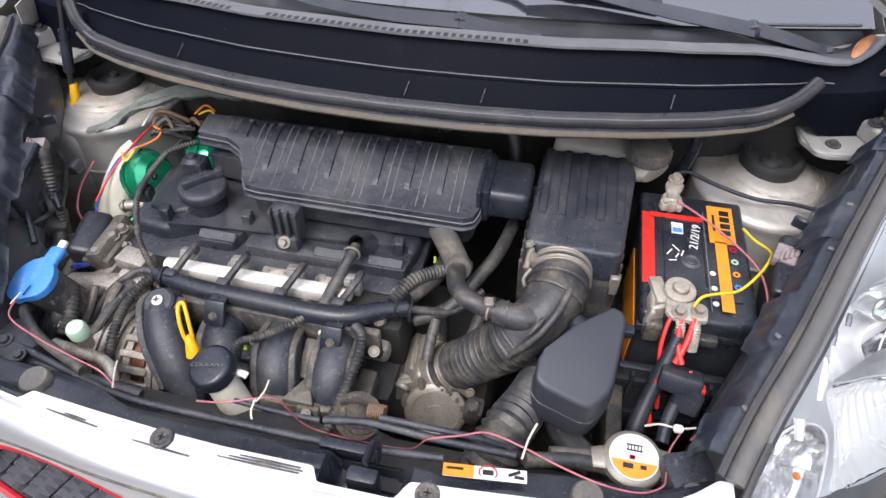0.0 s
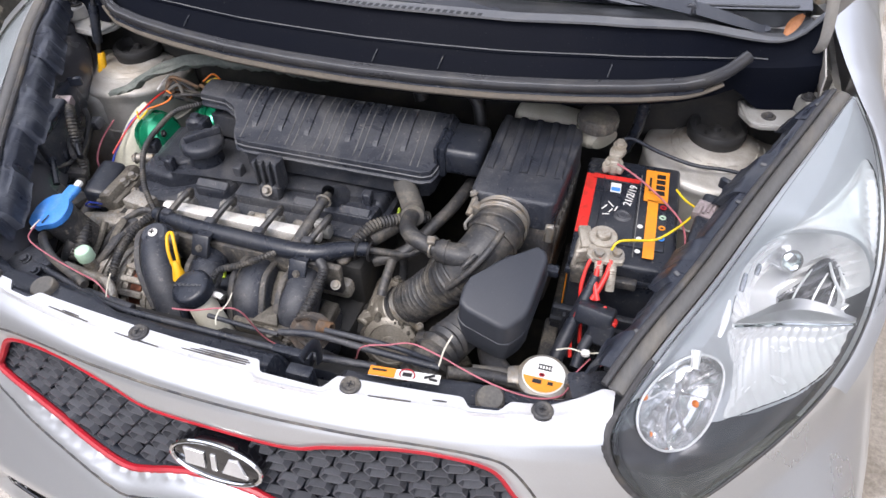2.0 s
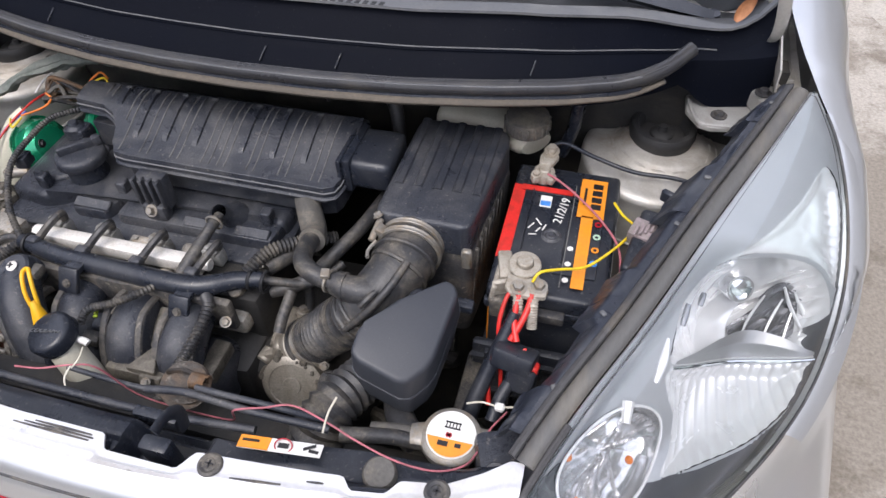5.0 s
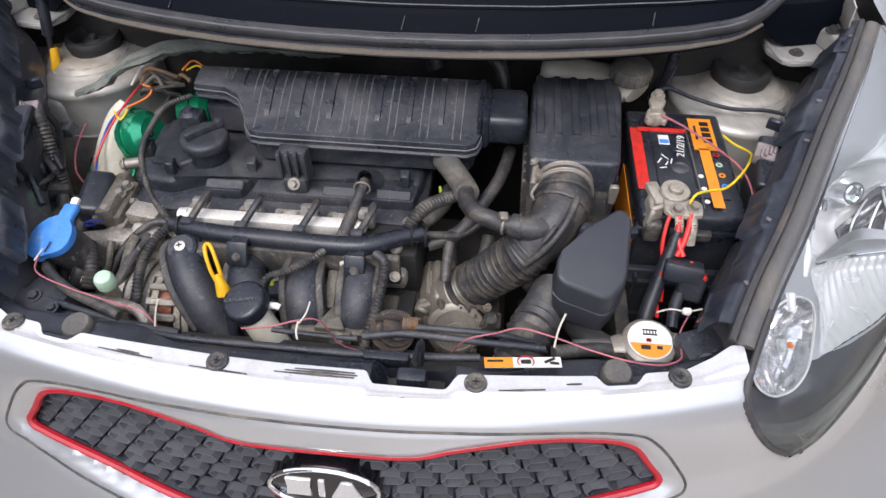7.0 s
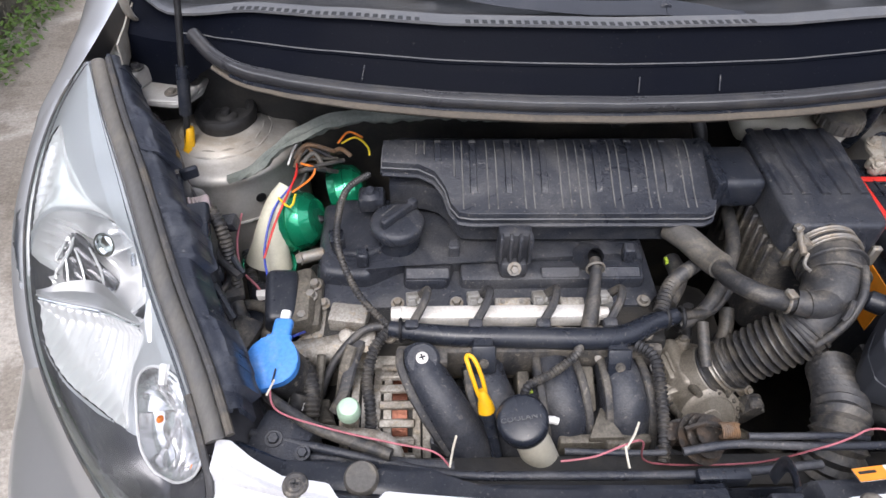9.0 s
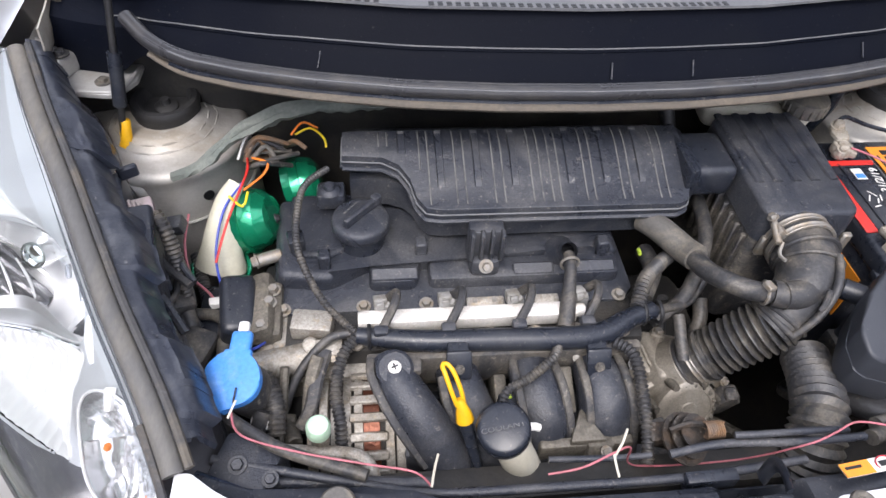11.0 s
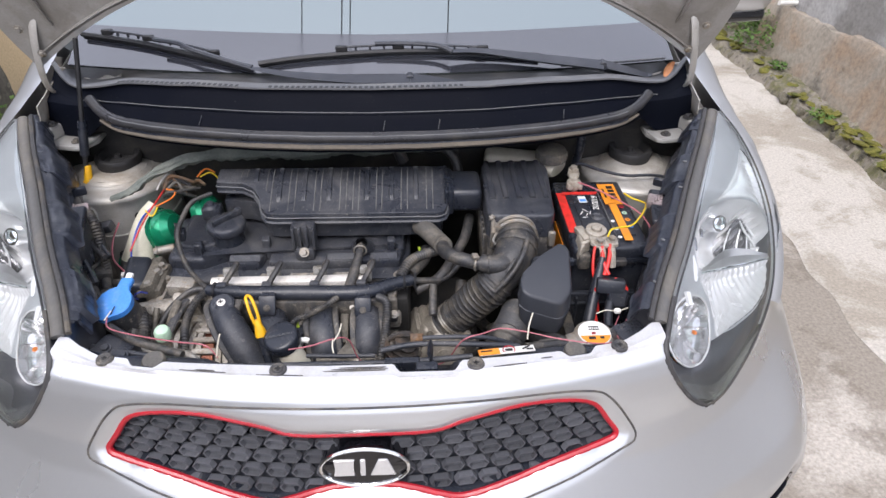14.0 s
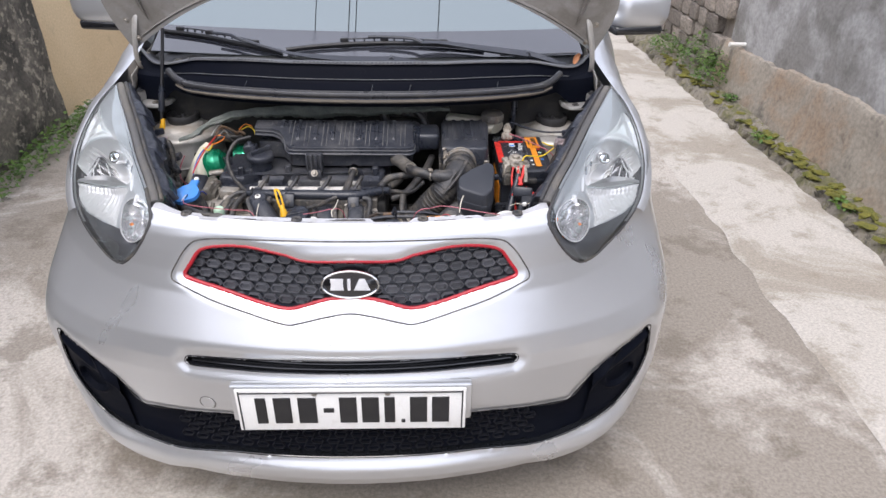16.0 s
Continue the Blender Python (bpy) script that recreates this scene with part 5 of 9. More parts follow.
part("seal_edge", tube([(x, y - 0.0065, z + 0.006) for x, y, z in seal_path[2:-2]], 0.0013, 6, 0.01), M["lip"], cowl)
for dy, dz, r in ((-0.0062, 0.0062, 0.0012), (0.0035, 0.0080, 0.0012)):
    part("seal_ridge", tube([(x, y + dy, z + dz) for x, y, z in seal_path[1:-1]], r, 6, 0.01), M["seal_black"], cowl)
part("seal_flange", tube([(x, y + 0.004, z - 0.018) for x, y, z in seal_path[1:-1]], 0.007, 8, 0.01, flat=0.6), M["black_dirty"], cowl)


def screen_fn(u, v):
    s = -1 + 2 * u
    x = s * (0.60 - 0.10 * v)
    y = 0.930 + 0.09 * s * s * (1 - 0.35 * v) + 0.74 * v
    z = 1.030 + 0.43 * v - 0.03 * v * v - 0.01 * s * s
    return (x, y, z)


glass = part("windscreen", sheet(screen_fn, 40, 24, 0.004), M["glass"], car, "tinted windscreen that mirrors the pale sky")
glass.visible_shadow = False
M["frit"].node_tree.nodes["Principled BSDF"].inputs["IOR"].default_value = 2.2
frit = part("windscreen_border", sheet(lambda u, v: Vector(screen_fn(u, v * (0.110 + 0.010 * abs(2 * u - 1)))) + Vector((0, -0.0006, 0.0012)), 60, 6), M["frit"], car, "glossy dark border of the windscreen")
part("screen_edge", tube([Vector(screen_fn(u, 0.006)) + Vector((0, -0.001, 0.002)) for u in np.linspace(0.80, 0.985, 14)], 0.0018, 6, 0.01), M["lip"], car)


def wiper(pivot, joint, arm, hook, blade, carrier):
    """A wiper: cover on the spindle, broad arm, thin hook, rubber blade and slotted carrier."""
    w = part("wiper", join(tube([pivot, Vector(pivot).lerp(Vector(joint), 0.5), joint], [0.011, 0.0175, 0.0195], 4, 0.008, flat=0.55), lathe([(0, 0.006), (0.008, 0.005), (0.0105, -0.003), (0.0115, -0.012), (0, -0.012)], pivot, (0, -0.2, 1), 20)), M["arm"], car, "black wiper arm and blade at rest")
    part("arm", tube([joint, *arm], [0.0195, 0.0185, 0.0140, 0.0065], 4, 0.008, flat=0.5), M["arm"], w)
    part("joint", cyl(Vector(joint) + Vector((0, -0.010, 0.001)), Vector(joint) + Vector((0, 0.010, 0.001)), 0.0085), M["black"], w)
    part("hook", tube([arm[-1], *hook], [0.005, 0.0045, 0.0045, 0.004], 6, 0.005), M["arm"], w)
    rubber = part("blade", tube(blade, 0.0048, 6, 0.01), M["ink"], w, "black rubber blade")
    part("blade_edge", tube([Vector(p) + Vector((0, 0.006, -0.008)) for p in blade], 0.0026, 6, 0.01), M["ink"], rubber)
    part("rail", tube(carrier, 0.0022, 6, 0.01), M["black"], w)
    for k in range(10):
        p = curve_points(carrier, 11)[k]
        part("claw", box(Vector(p) + Vector((0, 0.002, -0.004)), (0.004, 0.006, 0.010), 0.001, 1), M["black"], w)
    for k in (0, 4, 10):
        p = curve_points(carrier, 11)[k]
        part("clip", box(Vector(p) + Vector((0, 0.001, -0.003)), (0.022, 0.009, 0.011), 0.002, 1), M["ink"], w)


wiper((0.540, 0.985, 1.000), (0.431, 0.941, 1.040), [(0.303, 0.945, 1.054), (0.20, 0.950, 1.066), (0.147, 0.946, 1.067)], [(0.120, 0.956, 1.075), (0.060, 0.960, 1.078), (0.003, 0.960, 1.078)],
      [(-0.214, 0.948, 1.046), (-0.137, 0.954, 1.054), (-0.045, 0.958, 1.060), (0.059, 0.964, 1.062), (0.176, 0.968, 1.059), (0.318, 0.970, 1.049)], [(-0.060, 0.961, 1.071), (0.060, 0.965, 1.074), (0.205, 0.967, 1.068)])
wiper((0.165, 0.900, 1.021), (0.067, 0.898, 1.034), [(-0.029, 0.898, 1.034), (-0.141, 0.905, 1.040), (-0.222, 0.925, 1.046)], [(-0.335, 0.966, 1.066), (-0.364, 0.980, 1.074), (-0.415, 0.998, 1.075)],
      [(-0.577, 1.065, 1.065), (-0.457, 1.023, 1.062), (-0.339, 0.978, 1.053), (-0.225, 0.940, 1.042)], [(-0.52, 1.050, 1.076), (-0.43, 1.018, 1.074), (-0.30, 0.972, 1.061)])
lf = bmesh.new()
bmesh.ops.create_grid(lf, x_segments=6, y_segments=3, size=0.5)
for v in lf.verts:
    v.co = Vector((v.co.x * 0.032, v.co.y * 0.016 * (1 - 2.6 * v.co.x ** 2), 0.012 * (v.co.x ** 2) + 0.01 * abs(v.co.y)))
leaf = part("dry_leaf", moved(lf, pose(0.5680, 0.962, 1.024, 60, -55, 30)), M["leaf"])
tagged(leaf, "curled dry brown leaf lying on the cowl", "leaf")


# open bonnet
def hood_point(s, w, lift=0.0):
    """s across from -1 to 1, w from the rear edge (0) to the nose (1)."""
    a = abs(s)
    half = 0.605 + 0.045 * math.sin(min(1, w * 3.6) * 1.57) - 0.22 * max(0, w - 0.25) ** 1.3
    start = 0.205 * (1 - a ** 2.4)
    length = 0.62 - 0.06 * a ** 3
    d = start + (length - start) * w
    crown = 0.05 * (1 - a * a) + 0.03 * math.sin(w * 3.14)
    y = 0.945 - 0.36 * d + crown - lift * 0.94
    z = 1.045 + 0.933 * d + lift * -0.34
    return Vector((s * half, y, z))


hood = part("bonnet", sheet(lambda u, v: hood_point(-1 + 2 * u, v), 40, 30, 0.003), M["paint"], car, "open silver bonnet seen from below, dusty inside")
part("bonnet_flange", sheet(lambda u, v: hood_point(-1 + 2 * u, 0.02 + 0.96 * v, 0.008), 40, 30, 0.002, lambda u, v: abs(u - 0.5) > 0.36 or v < 0.24 or v > 0.86 or abs(abs(u - 0.5) - 0.17) < 0.03), M["inner"], hood, "pressed inner frame of the bonnet")
for sx in (-1, 1):
    part("inner_rib", tube([hood_point(sx * (0.885 - 0.05 * w), w, 0.010) for w in (0.07, 0.15, 0.25, 0.45, 0.7)], [0.004, 0.018, 0.022, 0.020, 0.016], 12, 0.010, flat=0.35), M["inner"], hood)
    part("inner_rib", tube([hood_point(s * sx, 0.030, 0.011) for s in (0.0, 0.25, 0.5, 0.7, 0.84, 0.93, 0.98)], [0.014, 0.014, 0.013, 0.012, 0.011, 0.009, 0.004], 12, 0.010, flat=0.4), M["inner"], hood)
    for w in (0.04, 0.13):
        part("hinge_bolt", bolt(hood_point(sx * 0.935, w, 0.032), (0, -0.93, -0.3), 0.007, 0.006), M["steel"], hood)
    part("hinge", tube([(sx * 0.572, 0.945, 1.175), (sx * 0.580, 0.925, 1.14), (sx * 0.592, 0.922, 1.09), (sx * 0.607, 0.938, 1.03), (sx * 0.611, 0.952, 0.998), (sx * 0.612, 0.975, 0.985), (sx * 0.611, 0.998, 0.995), (sx * 0.606, 1.005, 1.02)], 0.0085, 8, 0.006, flat=0.45), M["apron"], hood, "curved steel hinge strap")

rod = thing("prop_rod", (-0.552, 0.859, 0.85), "black bonnet prop rod with a yellow end", "prop rod")
rp = [Vector((-0.552, 0.862, 0.862)), Vector((-0.516, 0.918, 1.105))]
part("rod", tube(rp, 0.0042, 10, 0.05), M["ink"], rod)
part("grip", tube([rp[0].lerp(rp[1], 0.16), rp[0].lerp(rp[1], 0.42)], 0.0082, 12, 0.05), M["black_clean"], rod, "black rubber grip")
part("yellow_end", lathe([(0, -0.004), (0.0108, -0.002), (0.0095, 0.003), (0.0072, 0.010), (0.0068, 0.036), (0.0055, 0.038), (0, 0.038)], (-0.5525, 0.8605, 0.845), rp[1] - rp[0], 20), M["yellow"], rod, "yellow plastic foot")


# cabin shell: only its front shows, the rest closes the car
def side_ring(y):
    roof = float(np.interp(y, [1.0, 1.3, 1.75, 2.3, 3.0, 3.5, 3.72], [1.03, 1.22, 1.46, 1.49, 1.46, 1.30, 0.95]))
    w = float(np.interp(y, [1.0, 1.3, 1.75, 2.3, 3.0, 3.5, 3.72], [0.78, 0.7975, 0.7975, 0.7975, 0.79, 0.74, 0.66]))
    return roof, w


def cabin_ring(y, sx):
    roof, w = side_ring(y)
    belt = min(0.96, roof - 0.02)
    return [Vector((sx * x, y, z)) for x, z in ((w - 0.04, 0.22), (w, 0.35), (w, 0.62), (w - 0.015, belt - 0.05), (w - 0.045, belt), (max(0.42, w - 0.20), max(belt, roof - 0.10)), (max(0.36, w - 0.25), max(belt, roof - 0.03)), (0.0, roof))]


def cabin(sx):
    bm = bmesh.new()
    ys = [1.33, 1.55, 1.78, 2.1, 2.5, 3.0, 3.3, 3.55, 3.72]
    rows = [[bm.verts.new(p) for p in cabin_ring(y, sx)] for y in ys]
    for a, b in zip(rows[:-1], rows[1:]):
        for k in range(len(a) - 1):
            if a is rows[0] and k >= 5 or (a is rows[1] and k >= 6):
                continue
            bm.faces.new((a[k], a[k + 1], b[k + 1], b[k]))
    bm.faces.new(rows[-1])
    return bm


part("tailgate", join(box((0, 3.70, 0.62), (1.36, 0.06, 0.62), 0.03, 3), box((0, 3.62, 0.32), (1.5, 0.16, 0.22), 0.05, 3)), M["paint"], car, "silver tail")
part("rear_window", sheet(lambda u, v: (-0.52 + 1.04 * u, 3.73 - 0.2 * v, 0.98 + 0.32 * v), 6, 4), M["gloss_black"], car)
shell = part("cabin_shell", join(cabin(-1), cabin(1)), M["paint"], car, "silver doors, roof and tail")
for sx in (-1, 1):
    part("pillar", tube([(sx * 0.655, 1.10, 1.02), (sx * 0.625, 1.3, 1.14), (sx * 0.58, 1.55, 1.30), (sx * 0.53, 1.80, 1.43)], 0.03, 10, 0.03, flat=0.7), M["paint"], car, "silver windscreen pillar")
    part("side_window", sheet(lambda u, v, sx=sx: (sx * (0.765 - 0.155 * v), 1.75 + 1.3 * u, 0.99 + 0.36 * v), 6, 4), M["gloss_black"], car, "dark side window")
    mirror = part("door_mirror", box((sx * 0.838, 1.34, 1.085), (0.20, 0.13, 0.135), 0.055, 6, (0, 0, 8 * sx)), M["paint"], car, "silver door mirror with a black base")
    part("mirror_underside", box((sx * 0.832, 1.338, 1.023), (0.165, 0.10, 0.03), 0.012, 3, (0, 0, 8 * sx)), M["gloss_black"], mirror)
    part("mirror_base", tube([(sx * 0.69, 1.37, 1.00), (sx * 0.74, 1.36, 1.02), (sx * 0.78, 1.355, 1.04)], [0.03, 0.028, 0.025], 12, 0.02, flat=0.45), M["gloss_black"], mirror)
    for wy in (0.86, 3.2):
        wheel = part("wheel", lathe([(0.18, -0.075), (0.25, -0.085), (0.278, -0.07), (0.285, -0.04), (0.285, 0.04), (0.278, 0.07), (0.25, 0.085), (0.18, 0.075), (0.18, -0.075)], (sx * 0.69, wy, 0.285), (1, 0, 0), 40), M["tyre"], car, "black tyre on a silver rim")
        part("rim", lathe([(0, 0.04), (0.05, 0.05), (0.06, 0.03), (0.15, 0.02), (0.178, 0.06), (0.182, 0.07), (0.182, -0.05), (0, -0.05)], (sx * 0.69, wy, 0.285), (sx, 0, 0), 32), M["bezel"], wheel)
part("cabin_floor", box((0, 2.4, 0.26), (1.4, 2.5, 0.08)), M["interior"], car)
part("dashboard", sheet(lambda u, v: (-0.62 + 1.24 * u, 1.10 + 0.35 * v, 1.0 + 0.02 * v), 4, 4, 0.03), M["interior"], car)
part("seat_bulkhead", box((0, 1.62, 0.75), (1.3, 0.1, 0.6), 0.03), M["interior"], car)

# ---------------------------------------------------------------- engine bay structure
# bay panels and radiator carry the shade of the bay in their colour
bay = part("bay_firewall", box((0, 0.955, 0.63), (1.28, 0.03, 0.66)), M["dark"], car, "firewall, near-black for the shade of the bay")
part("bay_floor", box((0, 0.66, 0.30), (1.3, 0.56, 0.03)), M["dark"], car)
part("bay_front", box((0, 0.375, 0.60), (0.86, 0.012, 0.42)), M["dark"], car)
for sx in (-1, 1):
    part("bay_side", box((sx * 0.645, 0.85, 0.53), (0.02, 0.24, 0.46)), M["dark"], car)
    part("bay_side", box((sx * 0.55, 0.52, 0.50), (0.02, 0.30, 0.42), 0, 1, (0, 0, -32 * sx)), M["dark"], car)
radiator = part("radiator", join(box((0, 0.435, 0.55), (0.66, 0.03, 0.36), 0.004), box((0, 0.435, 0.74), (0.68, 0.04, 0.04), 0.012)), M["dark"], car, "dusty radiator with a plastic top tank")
part("fan_shroud", join(lathe([(0.15, 0), (0.155, 0.03), (0.165, 0.03), (0.165, 0)], (-0.02, 0.452, 0.56), (0, 1, 0), 40), lathe([(0, 0.02), (0.04, 0.02), (0.045, 0), (0, 0)], (-0.02, 0.452, 0.56), (0, 1, 0), 24)), M["black_dirty"], radiator)


def tower(sx):
    """Strut tower with its rubber top mount."""
    c = Vector((sx * 0.511, 0.92, 0))
    d = Vector((sx * 0.517, 0.908, 0))
    prof = [(0.0, 0.850), (0.044, 0.8605), (0.0495, 0.8580), (0.0530, 0.8572), (0.0555, 0.8548), (0.0595, 0.8540), (0.0605, 0.8528), (0.0645, 0.8512), (0.0655, 0.8498), (0.070, 0.8485), (0.0715, 0.8472),
            (0.080, 0.8452), (0.088, 0.8440), (0.094, 0.8432), (0.0985, 0.8424), (0.1035, 0.8398), (0.1062, 0.8360), (0.1068, 0.8315), (0.1045, 0.8265), (0.1050, 0.815), (0.1075, 0.75), (0.110, 0.60)]
    a = part("strut_tower", join(lathe(prof[::-1], d, (0, 0, 1), 64),
        box((sx * 0.602, 0.905, 0.700), (0.17, 0.215, 0.274), 0.022, 4)), M["apron"], car, "dirty silver strut tower with pressed rings", sharp=50)
    for k, (r, amp) in enumerate(((0.058, 0.0012), (0.068, 0.0010))):
        part("weld_ripple", tube([d + Vector((r * math.cos(w) * (1 + 0.01 * math.sin(9 * w)), r * math.sin(w), 0.8535 - 0.0050 * k + amp * math.sin(14 * w + k))) for w in [2 * math.pi * q / 72 for q in range(73)]], 0.0016, 6, 0.004, caps=False), M["apron"], a)
    mount = part("strut_mount", lathe([(0.041, 0.853), (0.042, 0.864), (0.0435, 0.867), (0.0430, 0.874), (0.041, 0.878), (0.034, 0.878), (0.0315, 0.874), (0.029, 0.864), (0.0, 0.863)], c, (0, 0, 1), 40), M["mount"], a, "black rubber strut mount")
    part("strut_nut", lathe([(0, 0.876), (0.0055, 0.876), (0.0065, 0.869), (0.013, 0.868), (0.016, 0.865), (0.016, 0.862), (0, 0.862)], c, (0, 0, 1), 20), M["mount"], mount)
    part("panel_hole", lathe([(0, 0.001), (0.007, 0.001), (0.0075, 0)], d + Vector((-sx * 0.060, -0.0893, 0.798)), (-sx * 0.55, -0.83, 0.0), 18), M["ink"], a)
    part("apron_step", tube([d + Vector((-sx * 0.1085 * math.sin(w), -0.1085 * math.cos(w), 0.775 - 0.012 * math.cos(w))) for w in [-0.4 + 2.0 * q / 24 for q in range(25)]], 0.0022, 6, 0.006), M["apron"], a)
    # flange and bracket towards the wing
    outline = [(0.530, 0.905), (0.545, 0.879), (0.558, 0.874), (0.597, 0.880), (0.607, 0.893), (0.614, 0.904), (0.640, 0.914), (0.660, 0.928), (0.660, 1.0), (0.530, 1.0)]
    part("wing_flange", prism([(sx * x, y) for x, y in outline], 0.908, 0.9135, 0.0025, 2), M["flange"], a, "pale grey bolted wing flange")
    part("flange_fold", tube([(sx * 0.532, 0.93, 0.915), (sx * 0.538, 0.900, 0.914), (sx * 0.550, 0.880, 0.913), (sx * 0.594, 0.883, 0.913)], 0.0028, 8, 0.005), M["flange"], a)
    part("flange_step", box((sx * 0.628, 0.938, 0.926), (0.055, 0.065, 0.028), 0.007, 3, (0, 0, 25 * sx)), M["flange"], a)
    part("flange_bolt", bolt((sx * 0.569, 0.902, 0.9135), (0, 0, 1), 0.008, 0.007, 1.7), M["black_dirty"], a)
    part("flange_bolt", bolt((sx * 0.614, 0.921, 0.940), (0, 0, 1), 0.008, 0.008, 1.7), M["black_dirty"], a)
    part("corner_panel", sheet(lambda u, v: (sx * (0.50 + 0.14 * v), 0.975 + 0.04 * u + 0.02 * v, 0.87 + 0.13 * u + 0.010 * math.sin(u * 9 + v * 4) + 0.01 * noise.noise((u * 6, v * 6, sx))), 24, 24, 0.002), M["apron"], a, "creased grey corner panel")
    prof = [(0.615, 0.988), (0.617, 0.965), (0.622, 0.945), (0.632, 0.938), (0.648, 0.936), (0.656, 0.944)]

    def side(u, v):
        k = min(int(v * 5), 4)
        w = v * 5 - k
        x, z = (prof[k][i] * (1 - w) + prof[k + 1][i] * w for i in (0, 1))
        return (sx * (x + 0.010 * u), 0.895 + 0.22 * u, z + 0.035 * u * (1 - v) + 0.0015 * noise.noise((u * 9, v * 5, sx)))
    part("hinge_panel", sheet(side, 24, 15, 0.002), M["apron"], a, "grey panel under the bonnet hinge")
    part("panel_flange", tube([(sx * 0.628, 0.97, 0.955), (sx * 0.630, 0.955, 0.948), (sx * 0.634, 0.945, 0.944), (sx * 0.648, 0.948, 0.946)], 0.003, 6, 0.004), M["flange"], a)
    return a


towers = [tower(-1), tower(1)]
flap = curve_points([(-0.487, 0.801, 0.850), (-0.455, 0.808, 0.862), (-0.425, 0.828, 0.880), (-0.395, 0.850, 0.893), (-0.35, 0.867, 0.903), (-0.25, 0.882, 0.910), (-0.10, 0.888, 0.912), (0.08, 0.892, 0.910), (0.15, 0.896, 0.908), (0.22, 0.905, 0.905)], 61)


def flap_fn(u, v):
    p = flap[min(59, int(u * 60))].lerp(flap[min(59, int(u * 60)) + 1], u * 60 - min(59, int(u * 60)))
    h = 0.002 + 0.034 * math.sin(min(1, u * 1.9) * 1.57) * (1 - 0.75 * smoothstep(0.55, 1.0, u)) * (0.8 + 0.35 * noise.noise((u * 9, 2, 0)))
    return p + Vector((0.004 * v, -0.010 * math.sin(v * 3) + 0.005 * noise.noise((u * 14, v * 4, 1)), -h * v + 0.003 * noise.noise((u * 22, v * 3, 5)) + 0.006 * noise.noise((u * 60, 0, 3)) * v * v))


cl = part("insulation", sheet(flap_fn, 160, 10, 0.003), M["cloth"], car, "frayed grey-green firewall insulation", sharp=40)


# radiator cover strip behind the bumper top
def cover_fn(u, v):
    x = -0.405 + 0.81 * u
    a = abs(x)
    y0 = flange_rear(a) - 0.010
    y1 = float(np.interp(a, [0, 0.18, 0.20, 0.22, 0.265, 0.36, 0.405], [0.3925, 0.395, 0.402, 0.411, 0.4175, 0.421, 0.440]))
    z = 0.8585 - 0.020 * smoothstep(0.05, 0.3, v) - 0.006 * v - 0.035 * smoothstep(0.86, 1.0, v)
    z += 0.008 * smoothstep(0.3, 0.45, v) * smoothstep(0.85, 0.7, v) * (0.5 + 0.5 * math.sin(x * 40)) * 0.5
    if 0.042 < x < 0.126:
        z -= 0.030 * smoothstep(0.042, 0.055, x) * smoothstep(0.126, 0.112, x) * smoothstep(0.95, 0.8, v)
    return (x, y0 + (y1 - y0) * v - (0.010 if 0.04 < x < 0.128 and v < 0.3 else 0), z)


rc = part("radiator_cover", sheet(cover_fn, 140, 16, 0.003), M["black_clean"], car, "black plastic cover strip over the radiator")
for i, (x, y, z) in enumerate(((-0.3375, 0.3785, 0.861), (-0.1085, 0.352, 0.861), (0.148, 0.353, 0.861), (0.345, 0.3785, 0.861))):
    f = part("panel_clip", lathe([(0, 0.003), (0.0045, 0.0035), (0.006, 0.0025), (0.0085, 0.004), (0.0105, 0.003), (0.0115, 0), (0, 0)], (x, y, z + 0.001), (0, -0.05, 1), 24), M["black_dirty"], rc, "round push-in clip")
    part("clip_cross", join(box((x, y, z + 0.005), (0.007, 0.0014, 0.001)), box((x, y, z + 0.005), (0.0014, 0.007, 0.001))), M["ink"], f)
for x, y in ((-0.284, 0.394), (0.289, 0.391)):
    stop = part("rubber_stop", lathe([(0, 0.0195), (0.003, 0.0200), (0.0135, 0.0195), (0.0155, 0.017), (0.0158, 0.004), (0.018, 0.0), (0, 0)], (x, y, 0.828), (0, -0.1, 1), 32), M["hose_grey"], rc, "grey rubber bonnet stop")
lb = part("warning_label", box((0.194, 0.390, 0.8475), (0.078, 0.0135, 0.0008), 0, 1, (-10, 0, 6)), M["white"], rc, "orange and white warning label with pictograms")
part("label_field", box((0.1695, 0.3874, 0.8482), (0.029, 0.0131, 0.0008), 0, 1, (-10, 0, 6)), M["orange"], lb)
part("label_mark", join(box((0.166, 0.3885, 0.8489), (0.016, 0.0024, 0.0006), 0, 1, (-10, 0, 6)), box((0.166, 0.385, 0.8485), (0.018, 0.0018, 0.0006), 0, 1, (-10, 0, 6))), M["ink"], lb)
part("label_mark", tube([Vector((0.197 + 0.0085 * math.cos(a), 0.3905 + 0.0062 * math.sin(a), 0.8488 + 0.001 * math.sin(a))) for a in [2 * math.pi * k / 24 for k in range(25)]], 0.0007, 6, 0.003, caps=False), M["red"], lb)
part("label_mark", box((0.197, 0.3905, 0.8488), (0.010, 0.005, 0.0006), 0, 1, (-10, 0, 6)), M["ink"], lb)
part("label_mark", join(box((0.221, 0.3945, 0.8489), (0.012, 0.003, 0.0006), 0, 1, (-10, 0, 30)), box((0.226, 0.3915, 0.8489), (0.009, 0.003, 0.0006), 0, 1, (-10, 0, 0))), M["ink"], lb)
